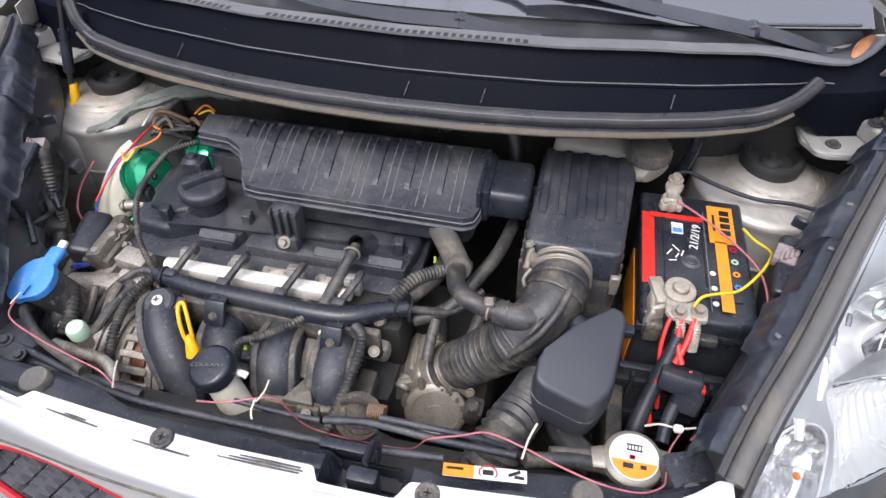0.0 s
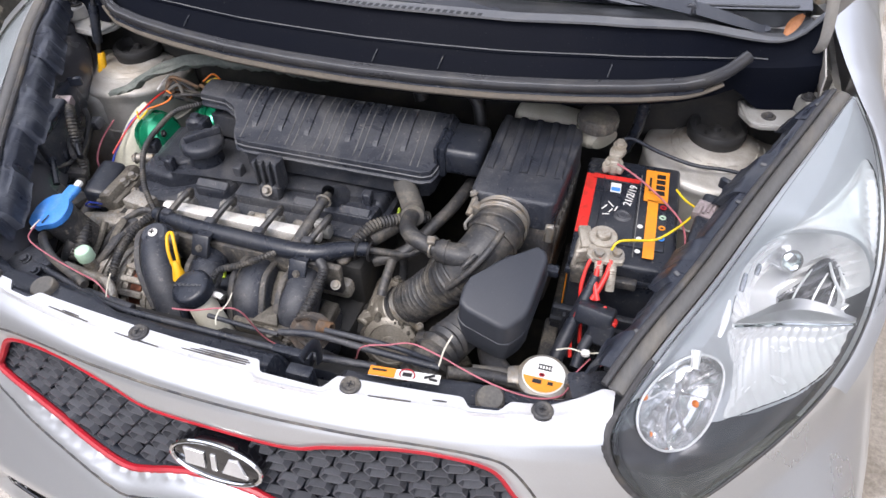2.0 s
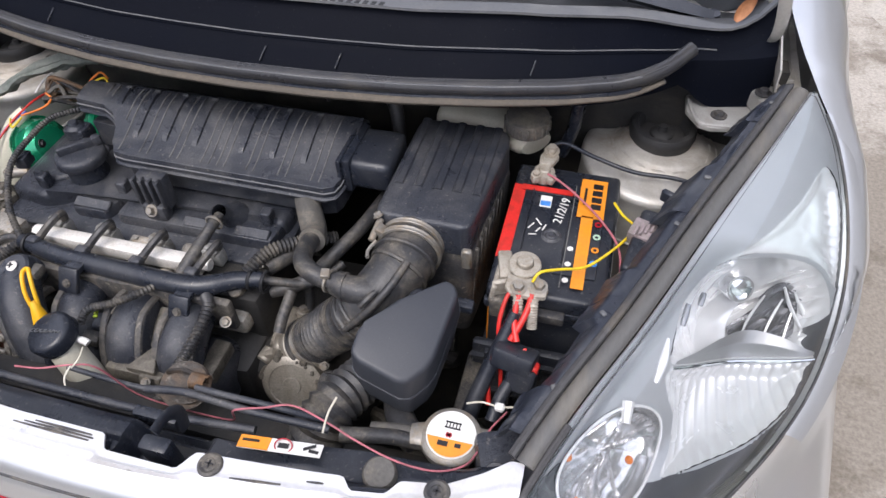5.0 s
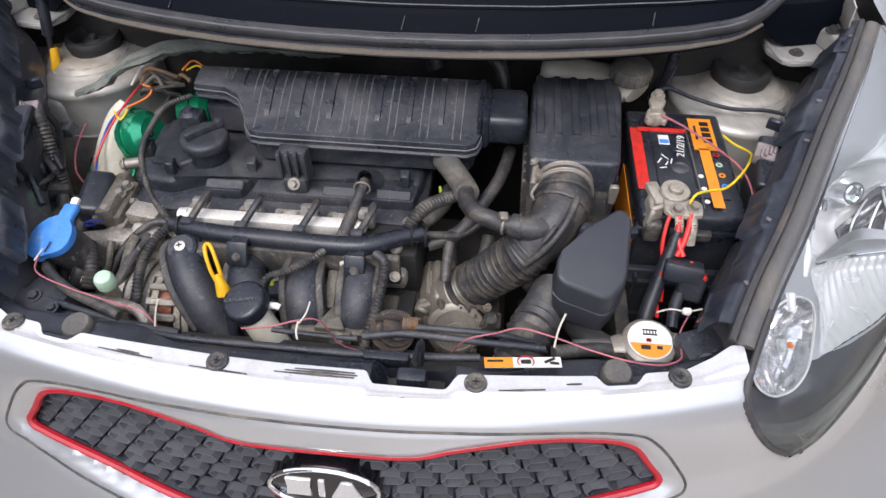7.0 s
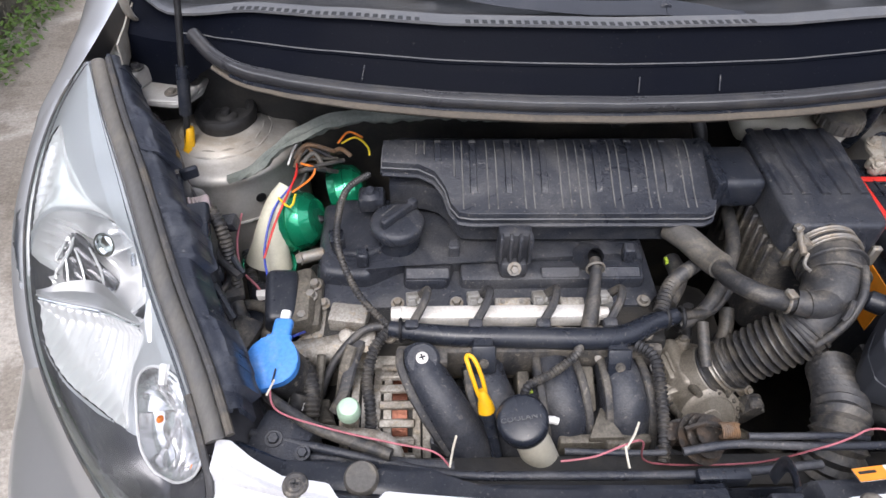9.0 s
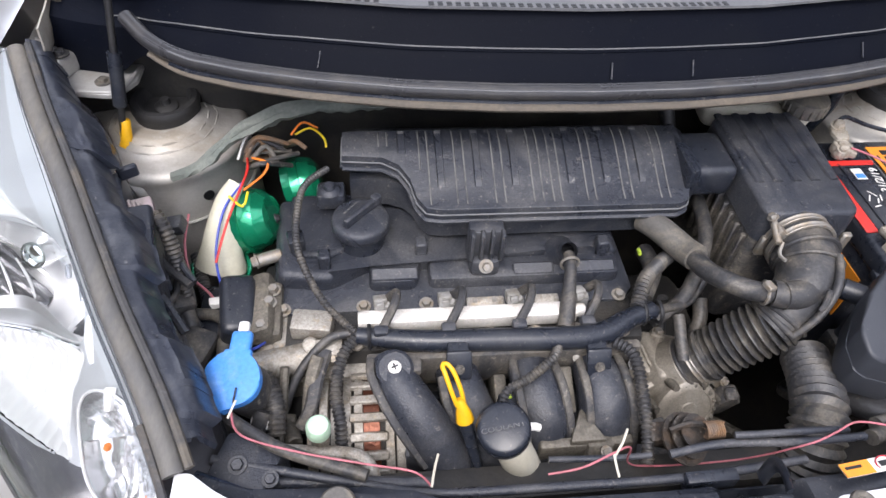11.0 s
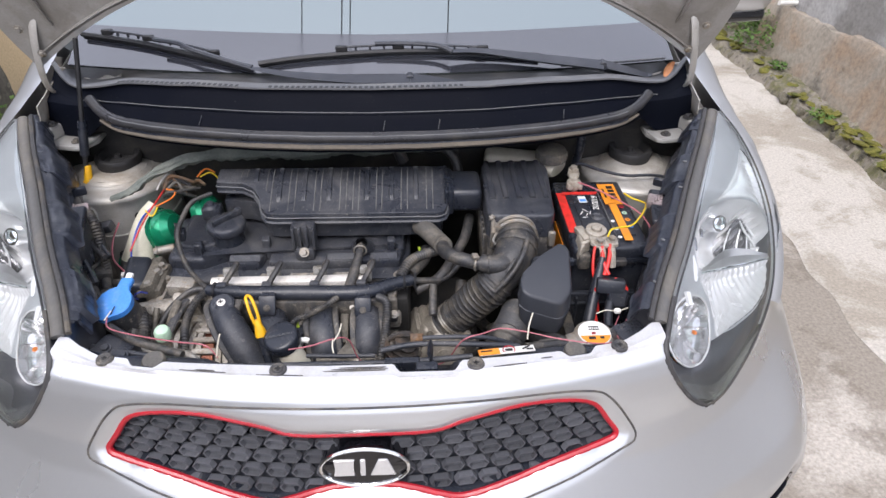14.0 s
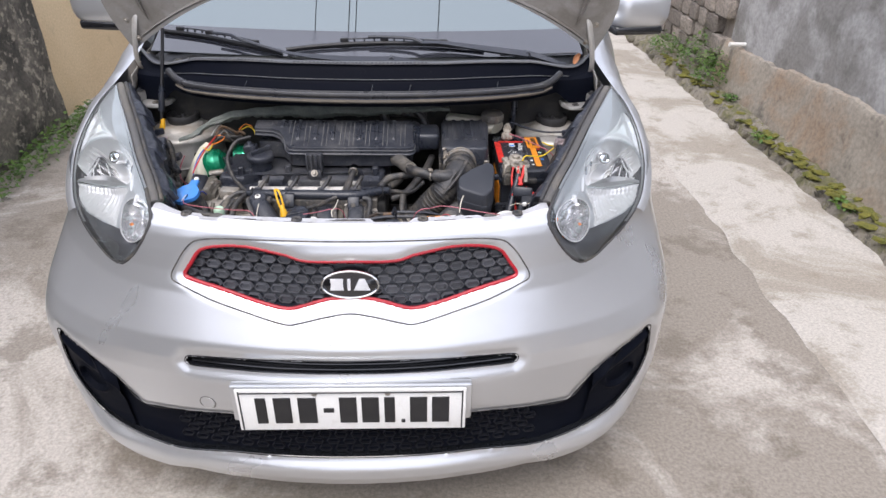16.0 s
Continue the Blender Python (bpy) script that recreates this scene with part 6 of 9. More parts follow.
latch = part("bonnet_latch", join(box((0.084, 0.362, 0.832), (0.03, 0.016, 0.045), 0.004), tube([(0.09, 0.392, 0.83), (0.091, 0.394, 0.855), (0.089, 0.384, 0.868), (0.087, 0.366, 0.868)], 0.007, 8, 0.005, flat=0.35), box((0.05, 0.400, 0.815), (0.05, 0.012, 0.02), 0.003)), M["black_clean"], rc, "worn steel bonnet latch in its recess")

# ---------------------------------------------------------------- engine
engine = thing("engine", (-0.15, 0.62, 0.35), "dusty four-cylinder petrol engine with black plastic covers", "engine")
# lower engine castings are coloured near-black to stand for shade
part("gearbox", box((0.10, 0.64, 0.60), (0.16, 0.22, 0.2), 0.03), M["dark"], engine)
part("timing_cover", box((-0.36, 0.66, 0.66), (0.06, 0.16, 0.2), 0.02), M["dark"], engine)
part("engine_block", join(box((-0.15, 0.62, 0.56), (0.42, 0.20, 0.30), 0.02), box((-0.15, 0.655, 0.735), (0.42, 0.15, 0.09), 0.012)), M["dark"], engine, "grimy cast block, darkened for the shade of the bay")
head = part("cylinder_head", join(box((-0.155, 0.622, 0.755), (0.42, 0.075, 0.05), 0.01), box((-0.155, 0.588, 0.742), (0.40, 0.05, 0.03), 0.008), box((-0.345, 0.60, 0.735), (0.06, 0.06, 0.085), 0.016)), M["alu"], engine, "stained aluminium cylinder head")
for k in range(8):
    part("port_boss", join(cyl((-0.32 + 0.05 * k, 0.60, 0.772), (-0.32 + 0.05 * k, 0.585, 0.79), 0.009, 0.2, 14)), M["alu"], head)
part("water_neck", join(tube([(-0.40, 0.575, 0.765), (-0.37, 0.578, 0.767), (-0.32, 0.585, 0.765)], [0.015, 0.017, 0.02], 16, 0.01), bolt((-0.405, 0.575, 0.765), (-1, 0, 0), 0.008)), M["alu"], head)

# valve cover with its steps, oil cap and breather
vc_base = [(-0.365, 0.655), (-0.352, 0.632), (0.045, 0.632), (0.062, 0.65), (0.062, 0.80), (-0.372, 0.80)]
vcover = part("valve_cover", join(prism(vc_base, 0.768, 0.784, 0.005, 2), prism([(-0.360, 0.672), (-0.30, 0.664), (-0.255, 0.690), (0.05, 0.690), (0.056, 0.80), (-0.366, 0.80)], 0.78, 0.806, 0.010, 3, 0.01),
    prism([(-0.345, 0.700), (-0.30, 0.692), (-0.272, 0.712), (-0.262, 0.80), (-0.350, 0.80)], 0.80, 0.812, 0.006, 3), prism([(-0.255, 0.660), (-0.20, 0.660), (-0.19, 0.70), (-0.255, 0.70)], 0.78, 0.800, 0.008, 2),
    prism([(-0.185, 0.660), (0.045, 0.660), (0.05, 0.70), (-0.185, 0.70)], 0.78, 0.801, 0.008, 2)), M["black"], engine, "dusty black plastic valve cover")
for x, w in ((-0.225, 0.055), (-0.06, 0.05), (0.015, 0.05)):
    part("cover_recess", box((x, 0.671, 0.8005), (w, 0.016, 0.006), 0.002, 1, (24, 0, 0)), M["black"], vcover)
for x in (-0.352, -0.262, -0.19, -0.065, 0.04):
    part("cover_bolt", join(bolt((x, 0.638, 0.784), (0, -0.15, 1), 0.0075, 0.008, 1.5)), M["steel"], vcover, "flanged steel bolt")
for x, y, z in ((-0.305, 0.685, 0.820), (-0.192, 0.702, 0.816), (0.028, 0.695, 0.815)):
    part("cover_tab", box((x, y, z - 0.004), (0.014, 0.016, 0.022), 0.002, 1), M["black"], vcover)
OC = Vector((-0.2625, 0.7215, 0.0))
neck = part("filler_neck", lathe([(0.029, 0.785), (0.028, 0.80), (0.0265, 0.812), (0.0265, 0.836)], OC, (0, 0, 1), 36), M["black_clean"], vcover)
cap = part("oil_cap", lathe([(0, 0.8485), (0.014, 0.8485), (0.022, 0.8475), (0.029, 0.8465), (0.0325, 0.8445), (0.034, 0.841), (0.034, 0.833), (0.032, 0.830), (0.0, 0.829)], OC, (0, 0, 1), 48), M["black"], vcover, "black oil filler cap with a raised grip")
part("cap_grip", join(box(OC + Vector((0.002, 0.002, 0.8525)), (0.056, 0.0085, 0.013), 0.003, 2, (0, 0, 46)), box(OC + Vector((0.019, 0.020, 0.854)), (0.012, 0.011, 0.014), 0.003, 2, (0, 0, 46))), M["black"], cap)
for k in range(4):
    part("cap_mark", box(OC + Vector((-0.017 + 0.004 * k, 0.006 + 0.005 * k, 0.8487)), (0.004, 0.002, 0.0006), 0, 1, (0, 0, 46)), M["dustline"], cap)
brk = part("ribbed_bracket", join(box((-0.12, 0.684, 0.838), (0.040, 0.02, 0.05), 0.003), *[box((-0.137 + 0.0115 * k, 0.672, 0.843), (0.005, 0.012, 0.044), 0.0015, 1) for k in range(4)], box((-0.12, 0.672, 0.812), (0.034, 0.02, 0.026), 0.006)), M["black"], vcover)
part("bracket_bolt", bolt((-0.12, 0.662, 0.819), (0, -0.8, 0.6), 0.0072, 0.009, 1.6), M["steel"], brk, "flanged bolt")
breather = part("breather", join(lathe([(0.022, -0.006), (0.018, 0.004), (0.0125, 0.014), (0.010, 0.020), (0.010, 0.036)], (-0.022, 0.690, 0.804), (0, -0.6, 0.8), 24)), M["black"], vcover)
part("breather_hose", tube([(-0.022, 0.668, 0.826), (-0.024, 0.650, 0.826), (-0.030, 0.622, 0.815), (-0.039, 0.585, 0.799)], [0.0072, 0.0070, 0.0090, 0.0098], 14, 0.005), M["hose"], vcover, "grey breather hose")
part("hose_clip", tube([Vector((-0.0235, 0.655, 0.826)) + Vector((0.0105 * math.cos(a), 0, 0.0105 * math.sin(a))) for a in [6.283 * k / 16 for k in range(17)]], 0.0016, 6, 0.003, caps=False), M["steel"], vcover)
for a, b in (((-0.357, 0.71, 0.80), (-0.385, 0.70, 0.80)), ((-0.36, 0.64, 0.775), (-0.385, 0.625, 0.775)), ((-0.362, 0.60, 0.77), (-0.382, 0.585, 0.765))):
    part("side_bolt", join(cyl(a, b, 0.008, 0.2, 12), bolt(b, Vector(b) - Vector(a), 0.009, 0.008)), M["steel"], head)

# fuel rail and injectors
rail = part("fuel_rail", join(box((-0.143, 0.608, 0.796), (0.242, 0.019, 0.020), 0.003), cyl((-0.268, 0.609, 0.798), (-0.255, 0.609, 0.798), 0.010), cyl((-0.030, 0.609, 0.798), (-0.012, 0.609, 0.798), 0.008)), M["rail"], engine, "pale plated fuel rail")
for k, x in enumerate((-0.237, -0.165, -0.088, -0.012)):
    inj = part("injector", join(box((x, 0.627, 0.795), (0.016, 0.016, 0.022), 0.003), cyl((x, 0.625, 0.80), (x, 0.620, 0.812), 0.005, 0.2, 12)), M["plug"], rail, "grey injector plug")
    part("injector_wire", tube([(x + 0.004, 0.628, 0.812), (x + 0.012, 0.622, 0.828), (x + 0.008, 0.605, 0.826), (x - 0.004, 0.588, 0.812), (x - 0.008, 0.578, 0.806)], [0.0055, 0.005, 0.0048, 0.005, 0.006], 8, 0.004), M["hose"], rail)
    part("wire_boot", box((x - 0.006, 0.582, 0.813), (0.016, 0.012, 0.012), 0.003, 2), M["black"], rail)
harness = part("wiring_harness", tube([(-0.268, 0.586, 0.803), (-0.20, 0.573, 0.806), (-0.12, 0.569, 0.807), (-0.04, 0.566, 0.807), (0.0, 0.571, 0.806), (0.035, 0.589, 0.805), (0.065, 0.600, 0.803)], [0.0095, 0.012, 0.0125, 0.0125, 0.013, 0.013, 0.010], 14, 0.006), M["black_clean"], engine, "thick taped wiring harness")
for pts, r, cc in (([(0.06, 0.600, 0.803), (0.085, 0.606, 0.797), (0.12, 0.620, 0.79), (0.150, 0.650, 0.80)], 0.0075, None), ([(0.045, 0.60, 0.81), (0.062, 0.632, 0.818), (0.092, 0.662, 0.812), (0.125, 0.690, 0.80)], 0.0115, (0.0012, 0.005)),
                   ([(-0.268, 0.588, 0.803), (-0.285, 0.565, 0.795), (-0.292, 0.53, 0.785), (-0.287, 0.495, 0.775), (-0.288, 0.46, 0.74)], 0.0085, (0.0010, 0.0045)), ([(-0.275, 0.59, 0.803), (-0.30, 0.585, 0.80), (-0.33, 0.56, 0.78), (-0.35, 0.53, 0.75)], 0.007, None),
                   ([(0.010, 0.560, 0.802), (0.024, 0.540, 0.806), (0.024, 0.50, 0.796), (0.018, 0.455, 0.786), (0.014, 0.435, 0.775)], 0.0085, (0.0012, 0.0048)), ([(-0.055, 0.558, 0.806), (-0.065, 0.540, 0.810), (-0.092, 0.522, 0.805), (-0.118, 0.510, 0.80), (-0.123, 0.495, 0.79)], 0.0065, (0.0008, 0.004)),
                   ([(-0.268, 0.585, 0.805), (-0.305, 0.62, 0.825), (-0.33, 0.67, 0.848), (-0.333, 0.72, 0.858), (-0.325, 0.76, 0.864), (-0.30, 0.79, 0.862)], 0.0055, (0.0007, 0.0042))):
    part("conduit", tube(pts, r * 0.72, 12, 0.005, cc), M["hose"], harness, "ribbed black conduit" if cc else "")
for x in (-0.256, 0.052, 0.07):
    part("tape_band", tube([Vector((x, 0.5835 if x < 0 else 0.597, 0.803)) + Vector((0, 0.0125 * math.cos(a), 0.0125 * math.sin(a))) for a in [6.283 * k / 14 for k in range(15)]], 0.0022, 6, 0.003, caps=False), M["ink"], harness)
part("sensor_plug", box((-0.335, 0.695, 0.838), (0.018, 0.022, 0.018), 0.003, 2, (0, 0, 12)), M["black_clean"], harness)

# intake manifold
man = part("intake_manifold", join(
    tube([(-0.235, 0.552, 0.795), (-0.228, 0.528, 0.798), (-0.205, 0.495, 0.780), (-0.178, 0.470, 0.738), (-0.150, 0.456, 0.69)], [0.022, 0.0235, 0.0245, 0.026, 0.028], 18, 0.008),
    tube([(-0.163, 0.556, 0.768), (-0.158, 0.528, 0.766), (-0.143, 0.498, 0.745), (-0.12, 0.475, 0.70)], [0.024, 0.026, 0.028, 0.03], 18, 0.008),
    tube([(-0.082, 0.556, 0.768), (-0.079, 0.530, 0.770), (-0.074, 0.502, 0.754), (-0.068, 0.485, 0.70)], [0.024, 0.028, 0.030, 0.03], 18, 0.008),
    tube([(-0.010, 0.556, 0.768), (-0.008, 0.530, 0.770), (-0.006, 0.502, 0.754), (-0.005, 0.485, 0.70)], [0.024, 0.028, 0.030, 0.03], 18, 0.008),
    box((-0.11, 0.520, 0.69), (0.30, 0.09, 0.09), 0.03, 4)), M["black"], engine, "dusty black plastic intake manifold with curved runners")
part("manifold_flange", join(box((-0.11, 0.560, 0.775), (0.30, 0.012, 0.05), 0.004), box((-0.225, 0.541, 0.808), (0.045, 0.02, 0.014), 0.005)), M["black_dirty"], man)
part("manifold_foot", join(box((-0.035, 0.470, 0.745), (0.10, 0.012, 0.03), 0.004), prism([(-0.055, 0.466), (-0.015, 0.466), (-0.035, 0.505)], 0.735, 0.768, 0.003)), M["alu_dark"], man, "stained bracket under the runners")
for off, pts in ((0.030, [(-0.255, 0.552, 0.808), (-0.2535, 0.526, 0.812), (-0.233, 0.487, 0.792), (-0.203, 0.458, 0.752)]), (0.0, [(-0.181, 0.540, 0.785), (-0.178, 0.512, 0.777), (-0.162, 0.484, 0.745)]), (0.0, [(-0.060, 0.556, 0.786), (-0.056, 0.520, 0.792), (-0.050, 0.488, 0.768), (-0.046, 0.465, 0.73)]), (0.0, [(-0.103, 0.556, 0.786), (-0.103, 0.520, 0.790), (-0.098, 0.488, 0.768), (-0.092, 0.465, 0.73)]), (0.0, [(0.014, 0.556, 0.786), (0.016, 0.520, 0.790), (0.019, 0.488, 0.768), (0.02, 0.465, 0.73)]), (0.0, [(-0.030, 0.556, 0.786), (-0.030, 0.520, 0.790), (-0.028, 0.488, 0.768), (-0.026, 0.465, 0.73)])):
    part("runner_seam", tube(pts, 0.0048, 8, 0.006, flat=0.7), M["black_dirty"], man, "dusty moulded seam")
part("screw_boss", lathe([(0.021, -0.012), (0.019, -0.001), (0.016, 0.0015), (0, 0.0018)], (-0.231, 0.534, 0.8185), (0, -0.3, 0.95), 28), M["black"], man)
part("manifold_screw", lathe([(0, 0.002), (0.0045, 0.0018), (0.006, 0.0006), (0.0068, 0), (0, 0)], (-0.231, 0.533, 0.8222), (0, -0.3, 0.95), 24), M["rail"], man, "bright cross-head screw")
part("screw_cross", join(box((-0.231, 0.5322, 0.8246), (0.007, 0.0016, 0.0012), 0, 1, (17, 0, 20)), box((-0.231, 0.5322, 0.8246), (0.0016, 0.007, 0.0012), 0, 1, (17, 0, 20))), M["ink"], man)
for x, y, z in ((-0.164, 0.542, 0.806), (-0.014, 0.539, 0.800)):
    c = part("harness_clip", join(box((x, y - 0.001, z), (0.027, 0.007, 0.032), 0.003, 2, (-35, 0, 0)), box((x, y + 0.016, z + 0.006), (0.022, 0.02, 0.008), 0.002)), M["black_clean"], man, "black bracket with a bolt")
    part("clip_bolt", bolt((x, y - 0.006, z - 0.001), (0, -0.82, 0.57), 0.0055, 0.004, 1.3), M["black_dirty"], c)

for c, sz, rot, key in (((-0.200, 0.575, 0.772), (0.05, 0.02, 0.012), (20, 0, 0), "alu"), ((-0.122, 0.632, 0.790), (0.045, 0.014, 0.006), (15, 0, 0), "alu"), ((-0.05, 0.632, 0.790), (0.03, 0.014, 0.006), (15, 0, 0), "alu"), ((-0.045, 0.535, 0.748), (0.014, 0.05, 0.05), (25, 0, 0), "alu_dark"), ((-0.117, 0.535, 0.740), (0.014, 0.05, 0.05), (25, 0, 0), "alu_dark"), ((-0.112, 0.512, 0.772), (0.018, 0.022, 0.018), (0, 0, 20), "black_clean"), ((-0.116, 0.492, 0.768), (0.020, 0.016, 0.014), (0, 20, 10), "black_dirty"),
                        ((-0.022, 0.462, 0.748), (0.028, 0.012, 0.03), (-20, 0, 0), "alu_dark"), ((0.030, 0.512, 0.742), (0.022, 0.05, 0.02), (0, 0, 0), "alu_dark"), ((0.038, 0.472, 0.765), (0.018, 0.018, 0.03), (0, 0, 15), "black_dirty"), ((-0.318, 0.612, 0.790), (0.045, 0.028, 0.022), (0, 0, -8), "alu"), ((-0.300, 0.585, 0.770), (0.03, 0.02, 0.045), (10, 0, 0), "alu")):
    part("bracket", box(c, sz, 0.003, 2, rot), M[key], engine)
for p, d, r in (((-0.135, 0.632, 0.7935), (0, -0.2, 1), 0.003), ((-0.112, 0.632, 0.7935), (0, -0.2, 1), 0.003), ((-0.033, 0.552, 0.788), (0, -0.6, 0.8), 0.004), ((0.034, 0.548, 0.775), (0.2, -0.5, 0.8), 0.007), ((-0.262, 0.592, 0.785), (0, -0.4, 0.9), 0.008), ((-0.296, 0.572, 0.785), (0, -0.5, 0.8), 0.005), ((-0.02, 0.455, 0.765), (0, -0.6, 0.8), 0.006), ((0.055, 0.47, 0.78), (0, -0.6, 0.8), 0.006)):
    part("bracket_screw", bolt(p, d, r, r * 0.8, 1.35), M["steel"], engine)
part("stay_arm", join(tube([(-0.305, 0.578, 0.79), (-0.312, 0.548, 0.785), (-0.318, 0.52, 0.775), (-0.330, 0.505, 0.76)], [0.010, 0.008, 0.007, 0.006], 8, 0.005, flat=0.5)), M["black_dirty"], engine, "dusty black bracket arm")
part("sensor_pipe", join(tube([(-0.362, 0.512, 0.79), (-0.368, 0.498, 0.775), (-0.372, 0.485, 0.75)], 0.0095, 14, 0.005)), M["hose"], engine)
part("pipe_sticker", tube([(-0.3645, 0.507, 0.784), (-0.367, 0.501, 0.778)], 0.0100, 14, 0.003, caps=False), M["white"], engine, "small white sticker")
part("gasket_edge", tube([(-0.352, 0.634, 0.770), (-0.25, 0.630, 0.771), (-0.10, 0.630, 0.771), (0.045, 0.632, 0.770)], 0.0026, 6, 0.02), M["rust"], engine, "rusty gasket edge")

for c in ((0.078, 0.692, 0.800), (-0.115, 0.514, 0.790)):
    part("lime_clip", join(box(c, (0.004, 0.007, 0.005), 0.001, 1, (20, 0, 15)), box(Vector(c) + Vector((0.001, -0.004, -0.002)), (0.005, 0.003, 0.004), 0.0006, 1, (20, 0, 15))), M["lime"], engine, "small lime green connector clip")
for k, x in enumerate((-0.237, -0.165, -0.088, -0.012)):
    part("plug_housing", join(box((x - 0.006, 0.6245, 0.8085), (0.015, 0.013, 0.015), 0.002, 2, (-20, 0, 6)), box((x - 0.006, 0.6165, 0.813), (0.009, 0.006, 0.008), 0.001, 1, (-20, 0, 6))), M["plug"], rail, "dusty grey plug")

# dipstick
dip = thing("dipstick", (-0.16, 0.46, 0.78), "yellow dipstick handle on its dark tube", "dipstick")
loop = []
for a in range(29):
    w = 2 * math.pi * a / 28
    c = curve_points([(-0.1675, 0.490, 0.810), (-0.1735, 0.499, 0.830), (-0.180, 0.511, 0.844), (-0.1845, 0.519, 0.846)], 41)[int(20 - 20 * math.cos(w))]
    loop.append(c + Vector((0.84, 0.5, 0.1)) * 0.0050 * math.copysign(abs(math.sin(w)) ** 0.6, math.sin(w)))
part("handle", join(tube(loop, 0.0024, 10, 0.0025), tube([(-0.1705, 0.494, 0.820), (-0.1675, 0.490, 0.812), (-0.1655, 0.487, 0.803), (-0.164, 0.484, 0.796)], [0.0040, 0.0058, 0.0080, 0.0092], 14, 0.003)), M["yellow"], dip, "yellow loop handle")
part("tube", tube([(-0.164, 0.4845, 0.797), (-0.158, 0.470, 0.775), (-0.152, 0.455, 0.752), (-0.149, 0.445, 0.71)], [0.0072, 0.0062, 0.0058, 0.0056], 12, 0.006), M["black_clean"], dip)

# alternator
# housing core is near-black, shade between the fins put into its colour
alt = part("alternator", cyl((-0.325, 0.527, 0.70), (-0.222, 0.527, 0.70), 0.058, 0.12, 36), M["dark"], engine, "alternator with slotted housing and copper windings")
part("winding", cyl((-0.268, 0.525, 0.702), (-0.248, 0.525, 0.702), 0.0600, 0.05, 40), M["copper"], alt, "copper windings behind the slots")
for k in range(13):
    a = radians(-150 + 17 * k)
    part("housing_fin", box((-0.2595, 0.525 + 0.0655 * math.sin(a), 0.702 + 0.0655 * math.cos(a)), (0.040, 0.0095, 0.007), 0.0015, 1, (math.degrees(-a), 0, 0)), M["alu"], alt)
part("regulator", join(box((-0.205, 0.490, 0.728), (0.038, 0.04, 0.045), 0.005), box((-0.205, 0.484, 0.754), (0.03, 0.028, 0.012), 0.003)), M["black"], alt, "black regulator block")
for x in (-0.318, -0.306, -0.294, -0.282, -0.270, -0.238, -0.227):
    part("housing_ring", lathe([(0.058, -0.005), (0.0655, -0.0042), (0.0655, 0.0042), (0.058, 0.005)], (x, 0.525, 0.702), (1, 0, 0), 40), M["alu"], alt)
part("alternator_stay", join(tube([(-0.31, 0.565, 0.80), (-0.318, 0.545, 0.785), (-0.322, 0.52, 0.765)], 0.007, 8, 0.006, flat=0.5), cyl((-0.345, 0.52, 0.745), (-0.335, 0.49, 0.755), 0.009), box((-0.35, 0.515, 0.745), (0.03, 0.022, 0.02), 0.004), tube([(-0.345, 0.56, 0.79), (-0.348, 0.53, 0.765), (-0.35, 0.49, 0.75)], 0.005, 8, 0.006)), M["alu_dark"], engine)

# ---------------------------------------------------------------- intake cover, air filter box, intake pipe
icov = thing("intake_cover", (-0.08, 0.76, 0.83), "ribbed black plastic intake duct over the engine, dusty", "engine cover")
ctop = [(-0.281, 0.775), (-0.235, 0.772), (-0.215, 0.762), (-0.203, 0.745), (-0.196, 0.722), (-0.186, 0.708), (-0.170, 0.705), (0.112, 0.703), (0.124, 0.709), (0.129, 0.722), (0.132, 0.80), (0.128, 0.835), (0.110, 0.843), (-0.262, 0.846), (-0.280, 0.838)]


def cover_height(x, y):
    return 0.870 + 0.030 * smoothstep(0.70, 0.805, y) - 0.022 * smoothstep(0.806, 0.845, y)


def cover_body():
    bm = prism(ctop, 0.0, 1.0)
    for k in range(14):
        bmesh.ops.bisect_plane(bm, geom=bm.verts[:] + bm.edges[:] + bm.faces[:], plane_co=(0, 0.712 + 0.01 * k, 0), plane_no=(0, 1, 0))
    rim = [e for e in bm.edges if all(v.co.z > 0.5 for v in e.verts) and any(abs(f.normal.z) < 0.5 for f in e.link_faces)]
    for v in bm.verts:
        v.co.z = cover_height(v.co.x, v.co.y) - (0.0 if v.co.z > 0.5 else 0.022)
    bmesh.ops.bevel(bm, geom=rim, offset=0.007, segments=3, affect="EDGES", profile=0.5, clamp_overlap=True)
    low = prism([(-0.08 + (x + 0.08) * 0.965, 0.785 + (y - 0.785) * 0.86) for x, y in ctop], 0.815, 0.855)
    return join(bm, low)


ic = part("shell", cover_body(), M["black"], icov)
part("rim_line", tube([Vector((-0.08 + (x + 0.08) * 1.004, y - 0.0008, cover_height(x, y) - 0.0085)) for x, y in dense(ctop, 0.006) + ctop[:1]], 0.0011, 6, 0.004, caps=False), M["lip"], icov, "dust line along the rim")
part("seam", tube([Vector((x, y, cover_height(x, y) - 0.019)) for x, y in dense(ctop, 0.006) + ctop[:1]], 0.0034, 6, 0.004, caps=False), M["black"], icov)
for x in (-0.238, -0.228, -0.191, -0.181, -0.150, -0.139, -0.105, -0.094, -0.060, -0.049, -0.037, -0.027, 0.004, 0.014, 0.048, 0.059, 0.093, 0.104):
    y0 = 0.786 if x < -0.215 else (0.755 if x < -0.19 else 0.712)
    part("fine_rib", tube([(x + 0.06 * (y - 0.78) * (x + 0.08), y, cover_height(x, y) + 0.0002) for y in np.linspace(y0, 0.835, 12)], 0.0010, 6, 0.01), M["dustline"], icov)
